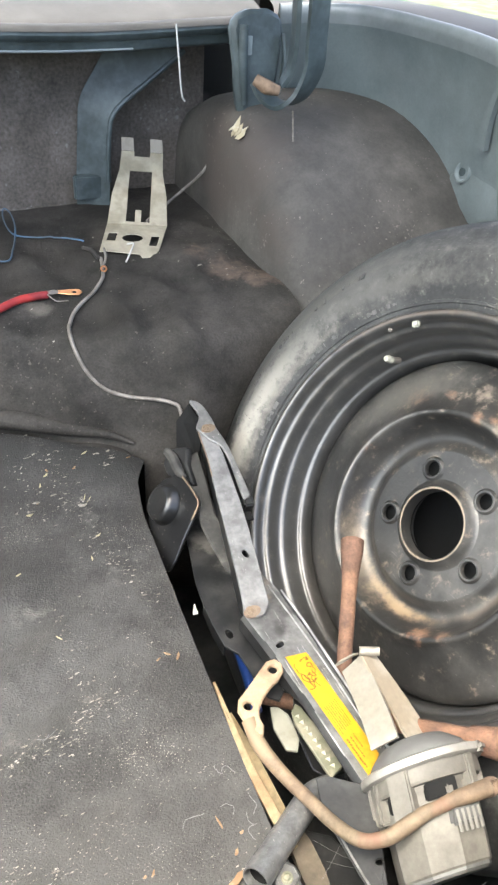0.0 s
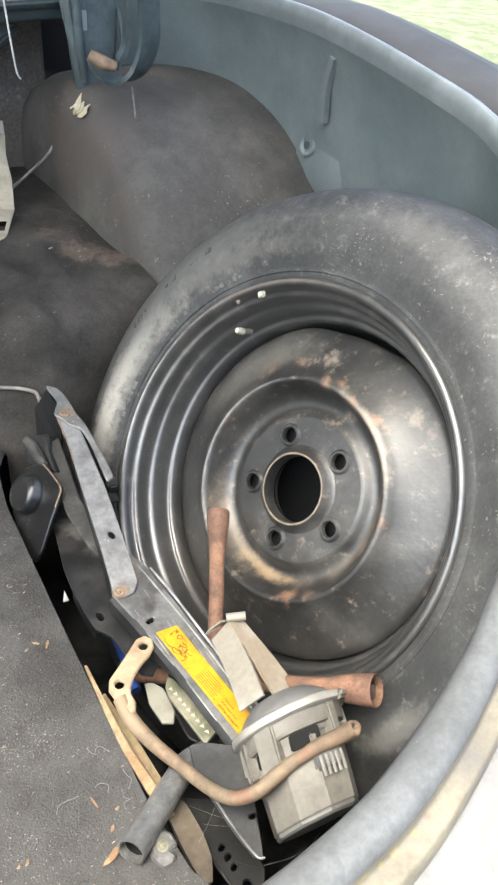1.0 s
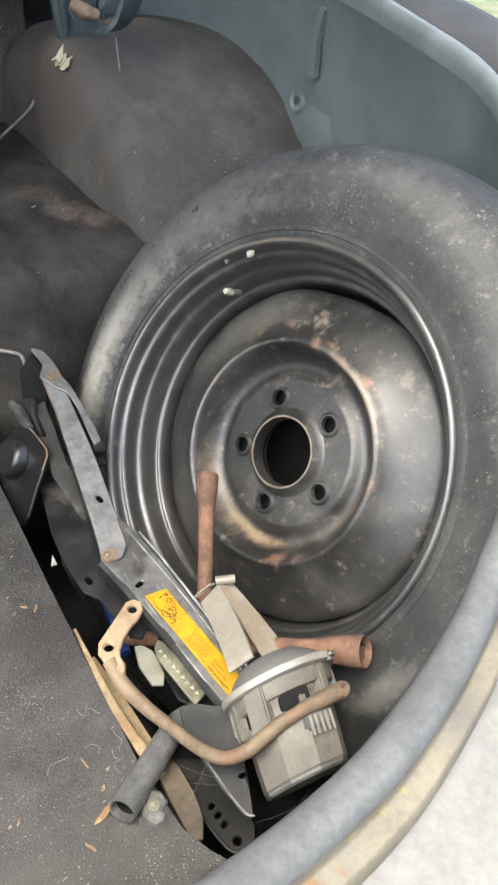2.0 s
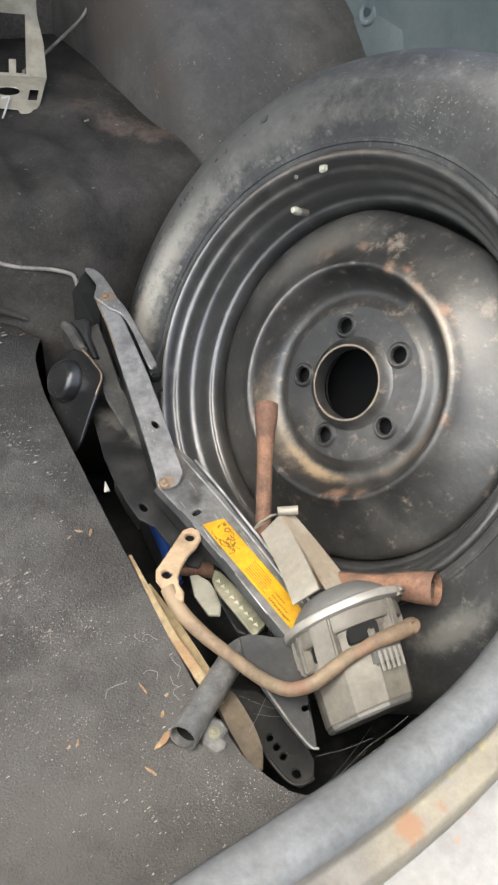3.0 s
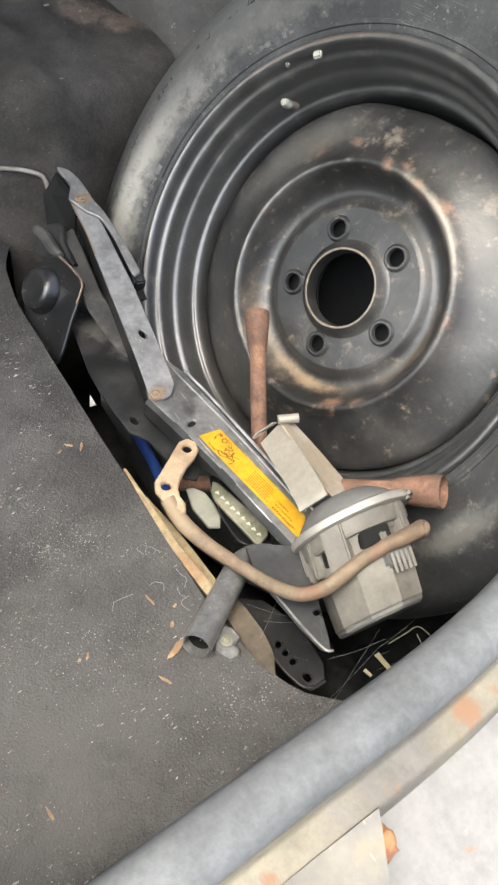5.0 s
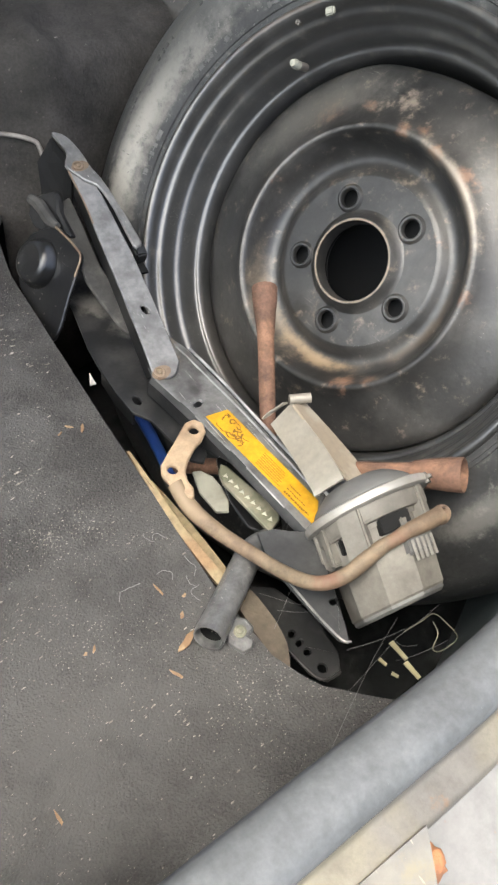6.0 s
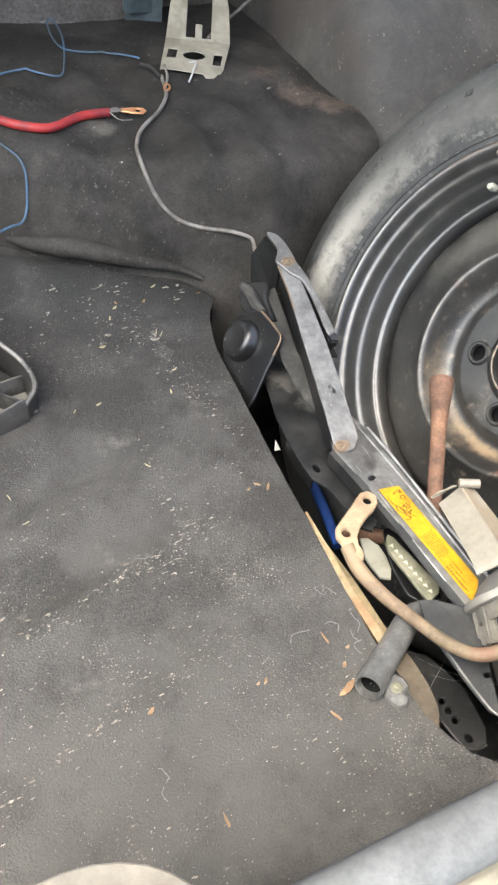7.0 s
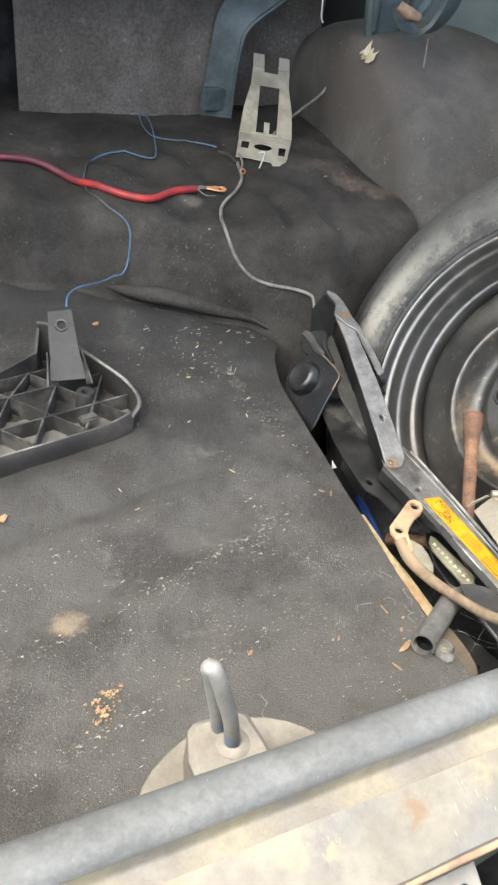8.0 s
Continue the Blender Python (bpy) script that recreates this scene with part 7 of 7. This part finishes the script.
    for cx, cy, n, sx, sy in ((0.19, 0.645, 60, 0.03, 0.06), (0.20, 0.55, 50, 0.03, 0.05), (0.03, 0.31, 60, 0.10, 0.012), (-0.03, 0.385, 70, 0.10, 0.014), (0.10, 0.69, 60, 0.09, 0.02), (0.13, 0.41, 40, 0.02, 0.03), (0.47, 0.905, 70, 0.03, 0.06), (0.05, 0.20, 50, 0.1, 0.04)):
        for k in range(n):
            x, y = rng.gauss(cx, sx), rng.gauss(cy, sy)
            if x < edge_x(y) - 0.004 or y > 0.85:
                flake(x, y, rng.choice((0.0004, 0.0005, 0.0007, 0.0009, 0.0013)))
    for cx, cy in ((0.159, 0.727), (0.142, 0.715), (0.132, 0.692), (0.189, 0.653), (0.152, 0.682), (0.180, 0.642), (0.126, 0.653), (0.197, 0.585), (0.225, 0.70), (0.08, 0.70), (0.10, 0.735), (0.05, 0.66)):
        for k in range(12):
            flake(rng.gauss(cx, 0.011), rng.gauss(cy, 0.009), rng.choice((0.0008, 0.0011, 0.0016, 0.0022, 0.0028)))
    for line, n, off in ((((0.166, 0.724), (0.184, 0.634), (0.193, 0.556), (0.217, 0.499)), 150, 0.007), (((0.124, 0.522), (0.130, 0.446), (0.117, 0.379), (0.076, 0.38)), 110, 0.007), (((-0.20, 0.30), (-0.06, 0.335), (0.06, 0.375), (0.15, 0.41)), 170, 0.006),
                         (((-0.15, 0.215), (0.0, 0.262), (0.10, 0.29)), 110, 0.005), (((-0.16, 0.385), (-0.05, 0.42), (0.06, 0.46)), 80, 0.006), (((0.06, 0.60), (0.13, 0.63), (0.18, 0.66)), 60, 0.010)):
        way = curve_through([(x, y, 0) for x, y in line], 10)
        for k in range(int(n * 1.7)):
            p = rng.choice(way)
            x, y = rng.gauss(p.x, off), rng.gauss(p.y, off)
            if x < edge_x(y) - 0.004:
                flake(x, y, rng.choice((0.0004, 0.0005, 0.0007, 0.0010, 0.0015)))
    for x, y, size in ((0.248, 0.866, 0.0035), (0.2, 0.80, 0.003), (0.19, 0.87, 0.003), (0.29, 0.87, 0.002), (0.425, 0.905, 0.0045), (0.40, 0.92, 0.002), (0.15, 0.765, 0.003), (0.175, 0.785, 0.002), (0.345, 0.95, 0.002), (0.385, 0.955, 0.002)):
        flake(x, y, size)
    for k in range(5200):
        x, y = rng.uniform(-0.2, 0.30), rng.uniform(0.10, 0.36)
        if x < edge_x(y) - 0.004 and rng.random() < 0.32 + 1.3 * wob(x, y, 16, 9) + 0.5 * wob(x, y, 45, 3):
            flake(x, y, rng.choice((0.0003, 0.0004, 0.0004, 0.0005, 0.0007, 0.0010)))
    for k in range(240):
        flake(rng.uniform(-0.1, 0.5), rng.uniform(0.74, 1.15), rng.choice((0.0006, 0.0008, 0.0012)))
    bm = bmesh.new()
    for f in flakes:
        bm.faces.new([bm.verts.new(p) for p in f])
    tagged(link("grit", bm, SPECK, smooth=False), "pale grit and lint scattered over the black carpet", "grit", kind="stuff")
    crumbs = []
    for k in range(110):
        t = rng.random()
        x, y = rng.gauss(-0.070 - 0.016 * t, 0.005), rng.gauss(0.272 - 0.026 * t, 0.004)
        s_, a, z = rng.choice((0.0014, 0.002, 0.003)), rng.uniform(0, 6.28), mat_height(x, y) + 0.0028
        crumbs.append([(x + s_ * math.cos(a + q) * 0.6, y + s_ * 0.5 * math.sin(a + q), z + rng.uniform(0, 0.002)) for q in (0, 1.6, 3.1, 4.7)])
    bm = bmesh.new()
    for f in crumbs:
        bm.faces.new([bm.verts.new(p) for p in f])
    tagged(link("wood_crumbs", bm, CRUMB, smooth=False), "small heap of pale orange wood crumbs on the mat", "crumbs", kind="stuff")
    edge = [(edge_x(y) - 0.0005, y, mat_height(edge_x(y), y) - 0.0035) for y in [0.10 + 0.012 * k for k in range(10)]]
    tagged(link("floor_mat_edge", tube(edge, 0.0014, 8, 3), OLIVE), "pale olive cut edge of the floor mat", "floor mat", kind="structure")
    hairs = []
    for x, y, r, a0 in ((0.204, 0.272, 0.007, 0.0), (0.215, 0.258, 0.006, 2.0), (0.207, 0.315, 0.005, 4.0), (0.09, 0.39, 0.006, 3.4), (0.219, 0.302, 0.007, 1.6), (0.1837, 0.2813, 0.009, 2.6), (0.2182, 0.266, 0.008, 0.8), (0.2145, 0.270, 0.006, 4.2), (0.0423, 0.2155, 0.005, 0.6), (0.0405, 0.214, 0.004, 3.0), (0.0807, 0.3907, 0.008, 5.2)):
        line, turn = [], a0
        px, py = x, y
        for k in range(7):
            line.append((px, py, mat_height(px, py) + 0.0016 + 0.0010 * math.sin(k + a0)))
            turn += rng.uniform(-0.3, 1.0)
            px, py = px + 0.42 * r * math.cos(turn), py + 0.42 * r * math.sin(turn)
        hairs.append(tube(line, 0.00022, 5, 3))
    tagged(link("lint", joined(*hairs), WEB), "curled pale hairs of lint on the carpet", "lint", kind="stuff")
    webs = []
    for p, q in (((0.262, 0.245, 0.0), (0.30, 0.205, 0.004)), ((0.255, 0.235, -0.01), (0.283, 0.193, 0.006)), ((0.275, 0.164, 0.003), (0.310, 0.150, 0.02)), ((0.270, 0.22, 0.006), (0.245, 0.205, -0.004)), ((0.29, 0.12, 0.08), (0.30, 0.14, 0.0)), ((0.283, 0.193, 0.006), (0.255, 0.215, -0.004)), ((0.26, 0.125, 0.10), (0.31, 0.15, 0.0)), ((0.288, 0.150, 0.0), (0.184, 0.110, 0.10)), ((0.313, 0.152, 0.0), (0.257, 0.142, 0.002)), ((0.313, 0.152, 0.0), (0.345, 0.150, 0.02)), ((0.288, 0.150, 0.0), (0.330, 0.165, -0.01))):
        p, q = Vector(p), Vector(q)
        webs.append(tube([p, (p + q) / 2 - Vector((0, 0, 0.004)), q], 0.00009, 4, 4))
    tagged(link("cobweb", joined(*webs), WEB), "thin cobweb strands across the well", "cobweb", kind="stuff")


CRUMB = material("wood_crumb", (0.25, 0.175, 0.10), 0.9, second=(0.17, 0.10, 0.052), amount=0.5, scale=300, grain=0.2, bump=0)
build_debris()
